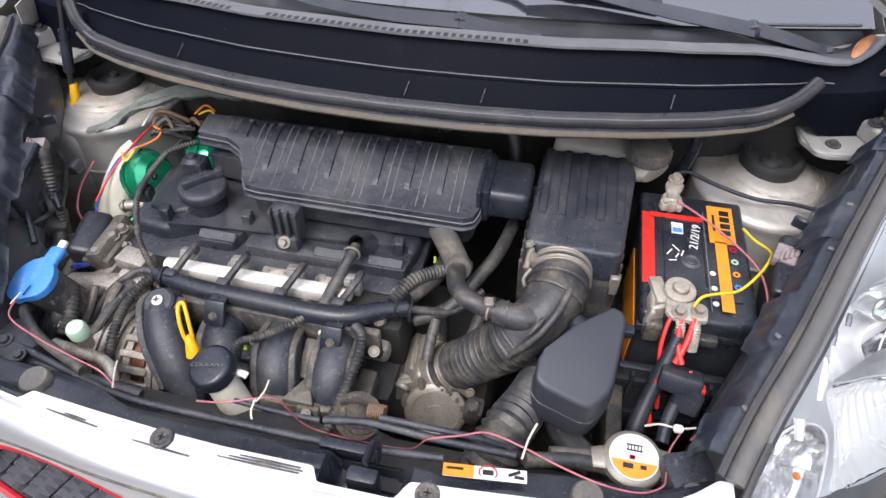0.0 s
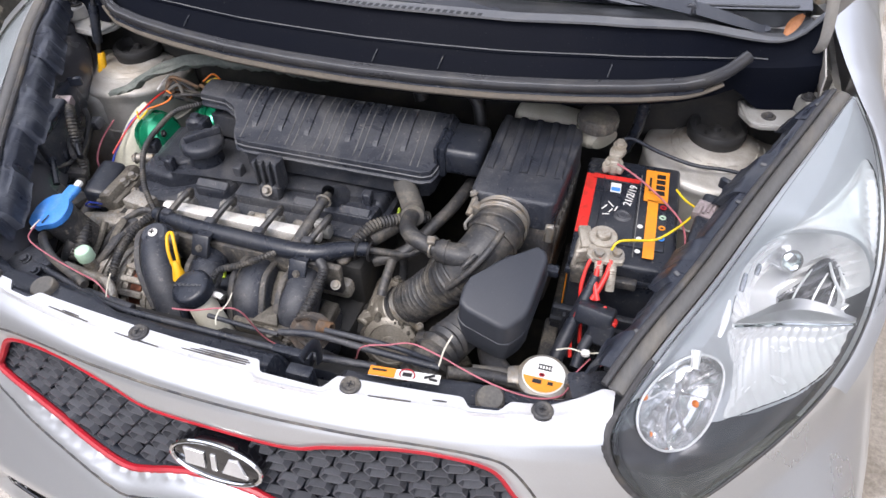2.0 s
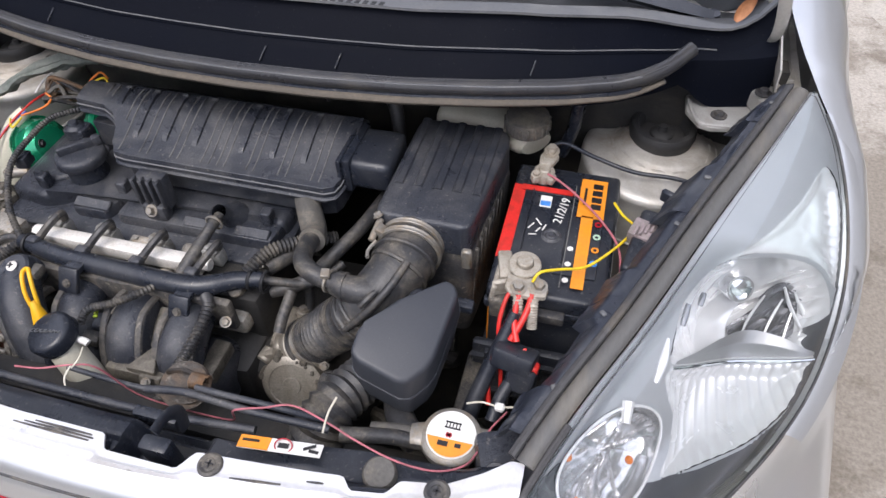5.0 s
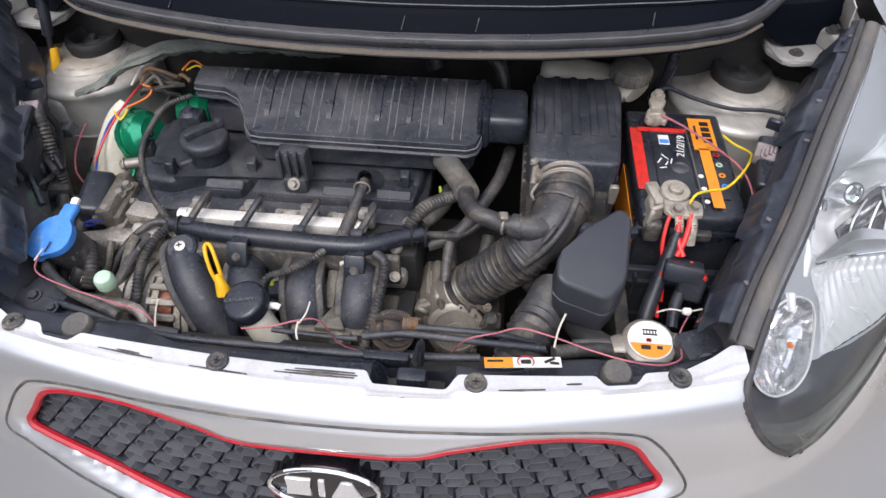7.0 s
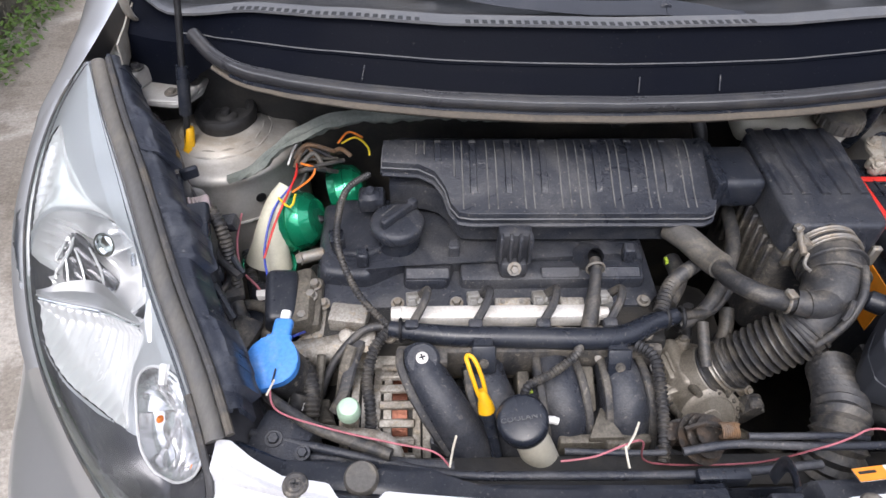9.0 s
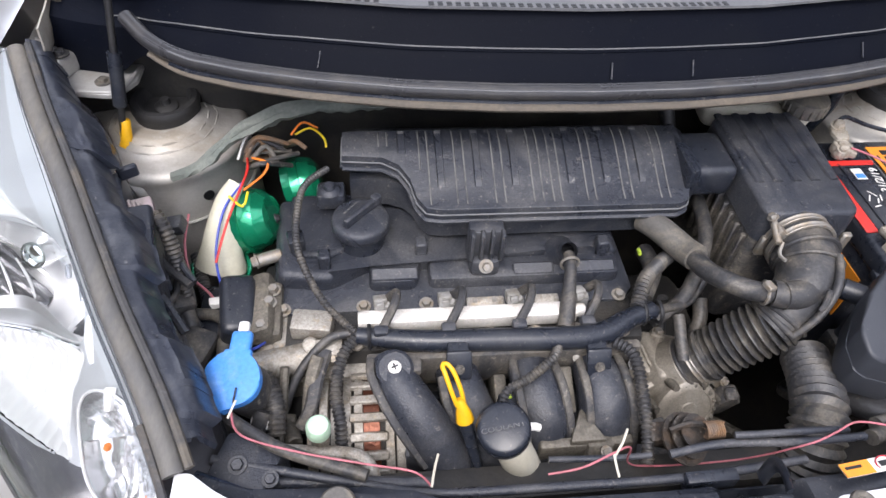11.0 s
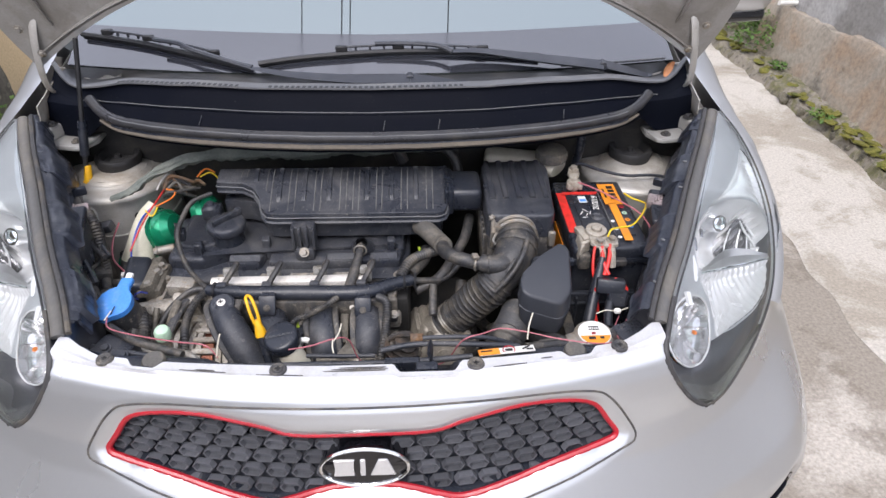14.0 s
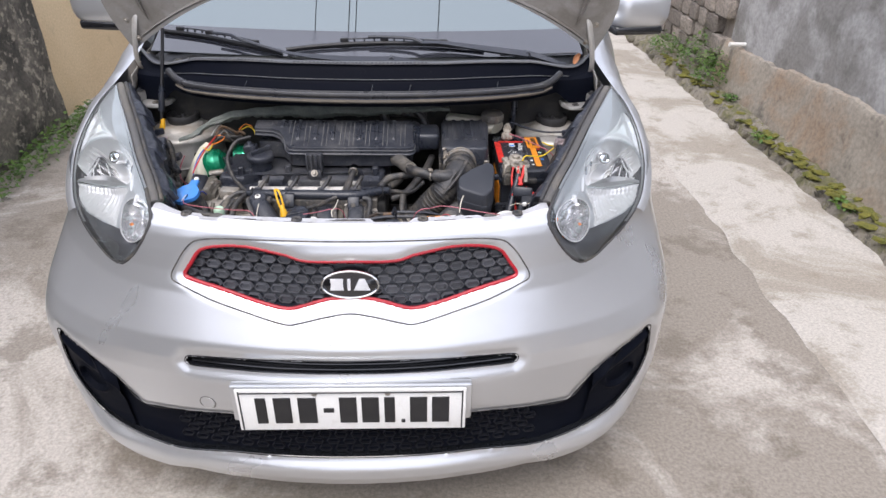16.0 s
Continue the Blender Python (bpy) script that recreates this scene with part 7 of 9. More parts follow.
for x in (-0.2115, -0.1675, -0.124, -0.080, -0.013, 0.0305, 0.074):
    y0, y1 = (0.775, 0.807) if x < -0.2 else (0.733, 0.807)
    part("raised_bar", sheet(lambda u, v: (x + 0.0095 * (u - 0.5) + 0.06 * (0.77 - 0.78) * (x + 0.08), y0 + (y1 - y0) * v, cover_height(x, y0 + (y1 - y0) * v) + (0.0028 if 0.05 < u < 0.95 and 0.02 < v < 0.98 else -0.001)), 8, 14), M["black"], icov)
    part("bar_end", box((x, y1 - 0.002, cover_height(x, y1) + 0.0012), (0.0085, 0.007, 0.0035), 0.001, 1), M["lip"], icov, "dust-grey end of the bar")
part("duct_neck", join(box((0.160, 0.770, 0.872), (0.062, 0.078, 0.044), 0.010, 3), box((0.134, 0.770, 0.872), (0.014, 0.086, 0.052), 0.006, 2), box((0.127, 0.77, 0.874), (0.006, 0.094, 0.05), 0.002)), M["black_clean"], icov, "rectangular rubber neck")
part("cover_mount", join(lathe([(0, 0.009), (0.006, 0.0085), (0.0075, 0.004), (0.0125, 0.002), (0.014, 0), (0, 0)], (-0.298, 0.765, 0.850), (0, 0, 1), 20), box((-0.297, 0.768, 0.838), (0.034, 0.028, 0.024), 0.005)), M["black"], icov, "mount with a bolt")

abox = thing("air_filter_box", (0.25, 0.75, 0.70), "black ribbed air filter box", "air filter box")
lid_poly = [(0.194, 0.672), (0.200, 0.662), (0.300, 0.660), (0.308, 0.668), (0.322, 0.82), (0.318, 0.842), (0.300, 0.852), (0.212, 0.850), (0.198, 0.838)]
part("lid", prism(lid_poly, 0.845, 0.888, 0.012, 4, 0.02), M["black"], abox, "ribbed black lid")
part("body", prism([(x * 1.0 + 0.002, y) for x, y in lid_poly], 0.69, 0.846, 0.003, 1, -0.05), M["black_dirty"], abox)
for k in range(5):
    x = 0.208 + 0.0235 * k
    part("lid_rib", tube([(x + 0.05 * (y - 0.67) * (k - 1.5) * 0.05, y, 0.8885) for y in np.linspace(0.715, 0.846, 10)] , 0.0058, 8, 0.01, flat=0.5), M["black"], abox)
for k in range(9):
    y = 0.678 + 0.018 * k
    part("body_fin", box((0.1945 + 0.0002 * k, y, 0.79), (0.008, 0.006, 0.10), 0.0015, 1, (0, -2, 0)), M["black_dirty"], abox)
    part("body_fin", box((0.318 - 0.0012 * (8 - k), y, 0.79), (0.010, 0.006, 0.10), 0.0015, 1, (0, 2, 0)), M["black_dirty"], abox)
for x in (0.205, 0.305):
    part("lid_clip", box((x, 0.657, 0.842), (0.012, 0.008, 0.03), 0.002, 1, (0, 0, 0)), M["steel"], abox)

pipe = thing("intake_pipe", (0.18, 0.58, 0.72), "dusty rubber intake elbow with bellows and steel clamp", "intake pipe")
ep = [(0.240, 0.668, 0.853), (0.240, 0.640, 0.853), (0.236, 0.612, 0.850), (0.222, 0.588, 0.838), (0.200, 0.573, 0.816), (0.189, 0.568, 0.806)]
part("elbow", tube(ep, [0.0350, 0.0343, 0.0335, 0.0322, 0.0305, 0.0296], 28, 0.005), M["hose"], pipe)
part("bellows", tube([(0.192, 0.5685, 0.809), (0.170, 0.5695, 0.784), (0.149, 0.571, 0.758), (0.141, 0.5715, 0.749)], [0.0282, 0.0278, 0.0266, 0.0258], 32, 0.0015, (0.0050, 0.0092)), M["hose"], pipe, "ribbed rubber bellows")
q = curve_points(ep, 60)
for f, w in ((0.30, 0.0380), (0.40, 0.0366), (0.90, 0.0328), (0.98, 0.0326)):
    k = int(f * 58)
    part("elbow_ring", lathe([(w - 0.006, -0.0035), (w - 0.0008, -0.0022), (w, 0), (w - 0.0008, 0.0022), (w - 0.006, 0.0035)], q[k], q[k + 1] - q[k], 36), M["hose"], pipe)
part("cuff", join(tube([(0.144, 0.5712, 0.752), (0.128, 0.5722, 0.735), (0.118, 0.573, 0.724)], [0.0295, 0.0300, 0.0285], 26, 0.004), *[lathe([(0.028, -0.003), (0.0318, -0.002), (0.0325, 0), (0.0318, 0.002), (0.028, 0.003)], c, (-0.63, 0.05, -0.77), 32) for c in ((0.139, 0.5715, 0.747), (0.122, 0.5727, 0.728))]), M["hose"], pipe)
for c, d, r in (((0.240, 0.656, 0.853), (0, -1, 0.02), 0.0375), ((0.240, 0.643, 0.853), (0, -1, 0.02), 0.0380), ((0.131, 0.572, 0.738), (-0.63, 0.05, -0.77), 0.0315)):
    part("clamp", join(lathe([(r - 0.003, -0.0036), (r, -0.0036), (r + 0.0006, -0.0026), (r - 0.0006, -0.001), (r - 0.0006, 0.001), (r + 0.0006, 0.0026), (r, 0.0036), (r - 0.003, 0.0036)], c, d, 40)), M["steel"], pipe, "steel hose clamp")
part("clamp_screw", join(box((0.206, 0.647, 0.876), (0.012, 0.014, 0.010), 0.002, 2, (0, 35, 0)), cyl((0.200, 0.632, 0.872), (0.203, 0.660, 0.880), 0.0042, 0.2, 10), bolt((0.201, 0.660, 0.884), (-0.5, 0.3, 0.8), 0.0065, 0.007, 1.3), tube([(0.206, 0.634, 0.872), (0.199, 0.622, 0.866), (0.202, 0.612, 0.866)], 0.0022, 6, 0.004)), M["steel"], pipe, "dull clamp screw and tongue")
part("clamp_screw", join(box((0.148, 0.548, 0.727), (0.022, 0.010, 0.010), 0.002, 2, (0, 50, 0)), bolt((0.155, 0.544, 0.731), (0.3, -0.7, 0.6), 0.006, 0.006, 1.3), bolt((0.137, 0.548, 0.722), (0.2, -0.7, 0.6), 0.0055, 0.006, 1.3)), M["steel"], pipe)
part("side_stub", join(tube([(0.224, 0.582, 0.846), (0.205, 0.576, 0.851), (0.190, 0.575, 0.853), (0.176, 0.579, 0.853)], [0.021, 0.0180, 0.0150, 0.0145], 18, 0.004), lathe([(0.013, -0.002), (0.0165, -0.001), (0.0165, 0.001), (0.013, 0.002)], (0.187, 0.576, 0.853), (-1, 0, 0), 24)), M["hose"], pipe)
part("elbow_rib", tube([(0.252, 0.604, 0.881), (0.240, 0.572, 0.870), (0.219, 0.550, 0.848), (0.196, 0.542, 0.823)], [0.0042, 0.0048, 0.0048, 0.004], 10, 0.005), M["hose"], pipe, "moulded rib on the elbow")
part("elbow_rib", tube([(0.196, 0.542, 0.823), (0.184, 0.553, 0.830), (0.176, 0.570, 0.832)], [0.004, 0.0042, 0.0036], 10, 0.005), M["hose"], pipe)
part("elbow_rib", tube([(0.228, 0.566, 0.869), (0.219, 0.5535, 0.864), (0.214, 0.550, 0.858)], [0.003, 0.0036, 0.003], 8, 0.004), M["hose"], pipe)
part("outlet_stub", join(cyl((0.262, 0.588, 0.846), (0.284, 0.570, 0.848), 0.012, 0.3, 18), cyl((0.280, 0.573, 0.848), (0.288, 0.566, 0.848), 0.0135, 0.2, 18)), M["black_clean"], pipe)

res = thing("resonator_box", (0.27, 0.54, 0.76), "smooth black plastic intake resonator box", "resonator box")
rpoly = [(0.298, 0.585), (0.309, 0.583), (0.314, 0.573), (0.3065, 0.508), (0.302, 0.496), (0.289, 0.479), (0.279, 0.476), (0.237, 0.4835), (0.2285, 0.490), (0.2290, 0.512), (0.234, 0.520), (0.258, 0.552)]


def resonator_top(bm):
    """Leans a prism so that its top falls to the front and to the wing."""
    for v in bm.verts:
        v.co.z += 0.30 * (v.co.y - 0.514) - 0.20 * (v.co.x - 0.2305)
    return bm


part("shell", resonator_top(prism([(0.272 + (x - 0.272) * 1.03, 0.525 + (y - 0.525) * 1.03) for x, y in rpoly], 0.848, 0.8775, 0.008, 4, 0.03)), M["resonator"], res)
part("lower_shell", resonator_top(prism([(0.272 + (x - 0.272) * 1.09, 0.525 + (y - 0.525) * 1.09) for x, y in rpoly], 0.812, 0.8495, 0.003, 2, -0.12)), M["resonator"], res)
part("lug", box((0.319, 0.588, 0.845), (0.02, 0.014, 0.012), 0.003), M["black_clean"], res)

tb = part("throttle_body", join(
    box((0.096, 0.588, 0.690), (0.066, 0.070, 0.070), 0.008, 3, (0, 25, 6)),
    box((0.076, 0.600, 0.690), (0.040, 0.060, 0.052), 0.006, 2, (0, 25, 6)),
    cyl((0.122, 0.5735, 0.727), (0.098, 0.577, 0.698), 0.034, 0.1, 32),
    tube([(0.108, 0.566, 0.692), (0.111, 0.548, 0.692), (0.113, 0.538, 0.694)], [0.036, 0.034, 0.036], 28, 0.006),
    box((0.082, 0.558, 0.712), (0.05, 0.012, 0.012), 0.005, 2, (0, -18, 12)),
    cyl((0.093, 0.604, 0.705), (0.098, 0.616, 0.732), 0.0095, 0.2, 18),
    cyl((0.070, 0.566, 0.705), (0.064, 0.548, 0.700), 0.010, 0.2, 16)), M["alu_body"], engine, "dirty cast throttle body")
part("throttle_case", join(prism([(0.070, 0.566), (0.112, 0.560), (0.118, 0.590), (0.108, 0.612), (0.082, 0.618), (0.066, 0.600)], 0.700, 0.7235, 0.005, 2, 0.04), box((0.086, 0.590, 0.7245), (0.026, 0.030, 0.003), 0.001, 1, (0, 6, 8))), M["alu_body"], tb, "boxy cast aluminium case")
part("actuator_cap", join(lathe([(0.0375, -0.004), (0.0395, -0.002), (0.0395, 0.006), (0.036, 0.009), (0.030, 0.010), (0.029, 0.0085), (0.012, 0.0085), (0.011, 0.0105), (0, 0.0105)], (0.114, 0.532, 0.696), (0.10, -0.80, 0.42), 36)), M["alu_body"], tb, "ribbed actuator cover")
for a in (0.3, 1.2, 2.1, 3.0, 4.1, 5.4):
    part("cap_screw", lathe([(0, 0.012), (0.0042, 0.012), (0.006, 0.002), (0.006, -0.006), (0, -0.006)], Vector((0.114, 0.532, 0.696)) + Vector((0.040 * math.cos(a), 0.018 * math.sin(a), 0.036 * math.sin(a))), (0.10, -0.80, 0.42), 12), M["alu_dark"], tb)
for a in [0.35 * k for k in range(18)]:
    part("cap_rib", box(Vector((0.114, 0.5265, 0.699)) + Vector((0.0345 * math.cos(a), 0.0155 * math.sin(a), 0.031 * math.sin(a))), (0.004, 0.004, 0.006), 0.001, 1, (-60, math.degrees(-a), 0)), M["alu_dark"], tb)
for c, d in (((0.0975, 0.5600, 0.7225), (0.1, -0.7, 0.7)), ((0.118, 0.556, 0.722), (0.2, -0.7, 0.6)), ((0.098, 0.616, 0.733), (0, 0.2, 1)), ((0.130, 0.549, 0.716), (0.3, -0.6, 0.6))):
    part("body_bolt", bolt(c, d, 0.0072, 0.006, 1.4), M["steel"], tb)
part("throttle_plug", join(box((0.160, 0.537, 0.700), (0.022, 0.024, 0.045), 0.004, 2, (10, 12, 0)), box((0.162, 0.530, 0.722), (0.016, 0.016, 0.014), 0.003, 1)), M["black_dirty"], tb, "black plug on the throttle body")
part("vacuum_stub", join(tube([(0.104, 0.618, 0.726), (0.103, 0.632, 0.748), (0.100, 0.640, 0.772)], 0.0065, 12, 0.005), tube([(0.136, 0.602, 0.735), (0.146, 0.618, 0.752), (0.150, 0.640, 0.765)], 0.009, 12, 0.005)), M["hose"], tb)
part("linkage", join(*[lathe([(0, 0), (0.026 - 0.004 * k, 0), (0.026 - 0.004 * k, 0.002), (0, 0.002)], (0.048 + 0.004 * k, 0.447, 0.800 + 0.006 * k), (0.3, -0.3, 1), 26) for k in range(3)], tube([(0.03, 0.45, 0.815), (0.05, 0.452, 0.822), (0.075, 0.45, 0.815)], 0.003, 6, 0.004), box((0.04, 0.46, 0.786), (0.045, 0.022, 0.016), 0.004)), M["rusty"], engine, "rusty bonnet latch discs")
part("linkage_spring", tube([Vector((0.062 + 0.0022 * k / 6, 0.446 + 0.008 * math.cos(k * 1.05), 0.818 + 0.008 * math.sin(k * 1.05))) for k in range(50)], 0.0011, 6, 0.003), M["rust"], engine)

# hoses behind the intake pipe
hoses = thing("coolant_hose", (0.12, 0.64, 0.75), "grey-dusted rubber coolant hoses", "hose")
part("hose", tube([(0.080, 0.715, 0.835), (0.095, 0.690, 0.838), (0.112, 0.662, 0.836), (0.1185, 0.642, 0.842)], 0.0160, 18, 0.006), M["hose_grey"], hoses, "thick grey foam-sleeved hose")
part("hose", tube([(0.116, 0.648, 0.840), (0.120, 0.618, 0.848), (0.131, 0.594, 0.857), (0.148, 0.582, 0.858), (0.168, 0.580, 0.853), (0.188, 0.576, 0.853)], 0.0112, 16, 0.005), M["hose"], hoses)
part("hose", tube([(0.172, 0.76, 0.82), (0.160, 0.70, 0.82), (0.138, 0.655, 0.81), (0.110, 0.62, 0.79), (0.07, 0.602, 0.78)], 0.009, 12, 0.006), M["hose"], hoses)
part("hose", tube([(0.06, 0.62, 0.80), (0.085, 0.66, 0.80), (0.09, 0.70, 0.79)], 0.011, 12, 0.006), M["hose"], hoses)
part("hose", tube([(0.10, 0.60, 0.79), (0.098, 0.57, 0.775), (0.098, 0.555, 0.765)], 0.007, 12, 0.006), M["hose"], hoses)
part("spring_clip", box((0.166, 0.577, 0.868), (0.010, 0.012, 0.006), 0.001, 1, (0, 10, 15)), M["steel"], hoses)
part("spring_clip", tube([Vector((0.168, 0.580, 0.853)) + Vector((0.003 * math.cos(a), 0.0122 * math.cos(a), 0.0122 * math.sin(a))) for a in [6.283 * k / 16 for k in range(17)]], 0.002, 6, 0.003, caps=False), M["steel"], hoses)

duct = thing("front_duct", (0.2, 0.46, 0.70), "ribbed black rubber duct to the radiator front", "duct")
part("duct", tube([(0.235, 0.545, 0.775), (0.222, 0.505, 0.785), (0.207, 0.470, 0.790), (0.196, 0.445, 0.775), (0.192, 0.430, 0.745)], [0.024, 0.0245, 0.026, 0.028, 0.03], 22, 0.004, (0.0022, 0.0095)), M["hose"], duct)
part("radiator_hose", tube([(0.25, 0.56, 0.74), (0.265, 0.50, 0.765), (0.285, 0.465, 0.782), (0.30, 0.455, 0.785)], 0.0155, 14, 0.006), M["hose"], duct)
part("filler_pipe", tube([(0.255, 0.448, 0.795), (0.29, 0.455, 0.793), (0.33, 0.46, 0.785)], 0.0095, 12, 0.006), M["hose_grey"], duct)

# ---------------------------------------------------------------- caps and reservoirs
rcap = thing("radiator_cap", (0.337, 0.458, 0.79), "steel radiator cap with a white and orange label", "radiator cap")
part("cap", join(lathe([(0, 0.013), (0.012, 0.0145), (0.026, 0.013), (0.030, 0.010), (0.031, 0.003), (0.028, 0), (0, 0)], (0.337, 0.457, 0.797), (0, -0.06, 1), 44), tube([(0.297, 0.452, 0.802), (0.310, 0.454, 0.804), (0.364, 0.461, 0.804), (0.377, 0.463, 0.802)], [0.011, 0.015, 0.015, 0.011], 12, 0.004, flat=0.3)), M["steel"], rcap)
lab = part("label", lathe([(0, 0.0158), (0.0245, 0.0146), (0.0248, 0.0140)], (0.337, 0.457, 0.797), (0, -0.06, 1), 40), M["white"], rcap)
half = bmesh.new()
hv = [half.verts.new((0.337 + 0.0235 * math.cos(a), 0.4565 + 0.0235 * math.sin(a), 0.8126 + 0.06 * 0.0235 * math.sin(a))) for a in [math.pi + 0.25 + (math.pi - 0.5) * k / 20 for k in range(21)]]
half.faces.new(hv)
part("label_field", half, M["orange"], lab)
part("label_mark", join(box((0.337, 0.468, 0.8135), (0.016, 0.0015, 0.0006)), box((0.337, 0.462, 0.8133), (0.016, 0.0015, 0.0006)), *[box((0.3305 + 0.0033 * k, 0.465, 0.8134), (0.001, 0.006, 0.0006)) for k in range(5)], box((0.331, 0.445, 0.8129), (0.010, 0.005, 0.0006)), box((0.346, 0.4455, 0.8129), (0.006, 0.004, 0.0006))), M["ink"], lab)
part("label_mark", join(box((0.335, 0.4545, 0.8132), (0.006, 0.003, 0.0006), 0, 1, (0, 0, 35)), box((0.335, 0.4545, 0.8132), (0.006, 0.003, 0.0006), 0, 1, (0, 0, -35))), M["red"], lab)
part("neck", cyl((0.337, 0.46, 0.75), (0.337, 0.458, 0.798), 0.02), M["black_dirty"], rcap)

ccap = thing("coolant_reservoir", (-0.12, 0.44, 0.72), "coolant bottle neck with a black screw cap", "coolant bottle")
ax = Vector((-0.18, -0.25, 0.95)).normalized()
cc = Vector((-0.1295, 0.4655, 0.808))
ccb = part("cap", lathe([(0, 0.009), (0.020, 0.009), (0.024, 0.0075), (0.0265, 0.004), (0.0265, -0.010), (0.024, -0.012), (0, -0.012)], cc, ax, 44), M["black_clean"], ccap, "black cap with raised lettering")
part("neck", tube([cc - ax * 0.008, cc - ax * 0.03 + Vector((0.006, -0.012, 0)), cc - ax * 0.06 + Vector((0.012, -0.0255, 0)), cc - ax * 0.10 + Vector((0.017, -0.042, 0))], [0.0185, 0.0185, 0.0195, 0.022], 24, 0.006), M["milky"], ccap, "milky plastic neck")
part("overflow_stub", tube([cc + Vector((0.02, 0.006, -0.012)), cc + Vector((0.032, 0.006, -0.010)), cc + Vector((0.038, 0.005, -0.012))], 0.0042, 10, 0.004), M["white"], ccap)


def lettering(text, size, m, name, material, parent):
    cu = bpy.data.curves.new(name, "FONT")
    cu.body, cu.size, cu.extrude, cu.align_x, cu.align_y = text, size, 0.0004, "CENTER", "CENTER"
    tmp = new("text_source", cu)
    me = bpy.data.meshes.new_from_object(tmp.evaluated_get(bpy.context.evaluated_depsgraph_get()))
    bpy.data.objects.remove(tmp)
    bpy.data.curves.remove(cu)
    me.name = name
    me.transform(m)
    me.materials.clear()
    me.materials.append(material)
    ob = new(name, me)
    ob.parent = parent
    ob.matrix_parent_inverse = world_of(parent).inverted()
    return ob


turn = ax.to_track_quat("Z", "Y").to_matrix().to_4x4()
lettering("COOLANT", 0.0088, Matrix.Translation(cc + ax * 0.0097) @ pose(0, 0, 0, -14.7, -10.5, 4), "lettering", M["lip"], ccb)

wcap = thing("washer_cap", (-0.382, 0.523, 0.80), "blue washer fluid filler cap, dusty", "washer cap")
bc = Vector((-0.386, 0.523, 0.834))
bax = Vector((-0.10, -0.22, 0.95)).normalized()
flapped = [(0.0275 * math.cos(w) * (1 + 0.06 * math.cos(2 * w + 0.5)), 0.0275 * math.sin(w) - (0.006 if -2.3 < w < -1.2 else 0.0)) for w in [-math.pi + 2 * math.pi * k / 40 for k in range(40)]]
face = moved(prism(flapped, -0.006, 0.0035, 0.003, 3), Matrix.Translation(bc) @ bax.to_track_quat("Z", "Y").to_matrix().to_4x4())
part("cap", join(face, moved(box((0, 0, 0), (0.021, 0.028, 0.010), 0.004, 3), pose(*(bc + Vector((0.006, 0.034, 0.006))), 12, -6, -8)), moved(box((0, 0, 0), (0.028, 0.010, 0.008), 0.003, 2), pose(*(bc + Vector((0.004, 0.024, 0.005))), 12, -6, -8))), M["blue"], wcap)
part("cap_slit", tube([bc + Vector((0.004, -0.026, 0.0005)), bc + Vector((0.006, -0.012, 0.004))], 0.0009, 6, 0.004), M["ink"], wcap)
part("latch_tab", moved(box((0, 0, 0), (0.011, 0.012, 0.007), 0.003, 2), pose(*(bc + Vector((0.008, 0.052, 0.010))), 20, 0, -8)), M["white"], wcap, "pale hinge tab")
part("neck", tube([bc - bax * 0.006, bc - bax * 0.04 + Vector((0.004, 0, 0)), bc - bax * 0.10 + Vector((0.01, 0.004, 0))], [0.026, 0.025, 0.024], 20, 0.01), M["black_dirty"], wcap)
gcap = thing("service_port", (-0.305, 0.477, 0.78), "pale green service port cap on an aluminium pipe", "service port")
part("cap", lathe([(0, 0.012), (0.006, 0.012), (0.0095, 0.0105), (0.0118, 0.006), (0.0118, -0.006), (0.010, -0.0075), (0, -0.0075)], (-0.3055, 0.4775, 0.811), (0.05, -0.1, 1), 20), M["mint"], gcap)
part("pipe", join(cyl((-0.3055, 0.478, 0.782), (-0.3055, 0.478, 0.806), 0.009), tube([(-0.345, 0.470, 0.785), (-0.318, 0.467, 0.784), (-0.28, 0.463, 0.783), (-0.263, 0.456, 0.780), (-0.256, 0.445, 0.770), (-0.256, 0.438, 0.75)], 0.0072, 12, 0.005)), M["alu"], gcap, "bent aluminium pipe")

bres = thing("brake_reservoir", (0.30, 0.88, 0.83), "milky brake fluid reservoir with a fluted black cap", "brake reservoir")
part("bottle", join(box((0.275, 0.892, 0.862), (0.13, 0.055, 0.04), 0.014, 4, (0, 4, -6)), tube([(0.325, 0.875, 0.862), (0.343, 0.866, 0.866), (0.352, 0.857, 0.864)], [0.026, 0.028, 0.022], 16, 0.006, flat=0.8)), M["milky"], bres)
part("cap", lathe([(0, 0.022), (0.022, 0.022), (0.0275, 0.020), (0.0285, 0.016), (0.0285, 0.0), (0, 0)], (0.337, 0.864, 0.884), (0, -0.05, 1), 40), M["hose_grey"], bres, "fluted grey-black cap")
for k in range(18):
    a = 6.283 * k / 18
    part("flute", box((0.337 + 0.0288 * math.cos(a), 0.864 + 0.0288 * math.sin(a), 0.892), (0.004, 0.004, 0.015), 0.001, 1, (0, 0, math.degrees(a))), M["hose_grey"], bres)
part("brake_pipe", tube([(0.392, 0.905, 0.985), (0.398, 0.893, 0.93), (0.396, 0.885, 0.88), (0.385, 0.89, 0.83)], 0.0085, 12, 0.008), M["black_clean"], bres, "black vacuum hose")

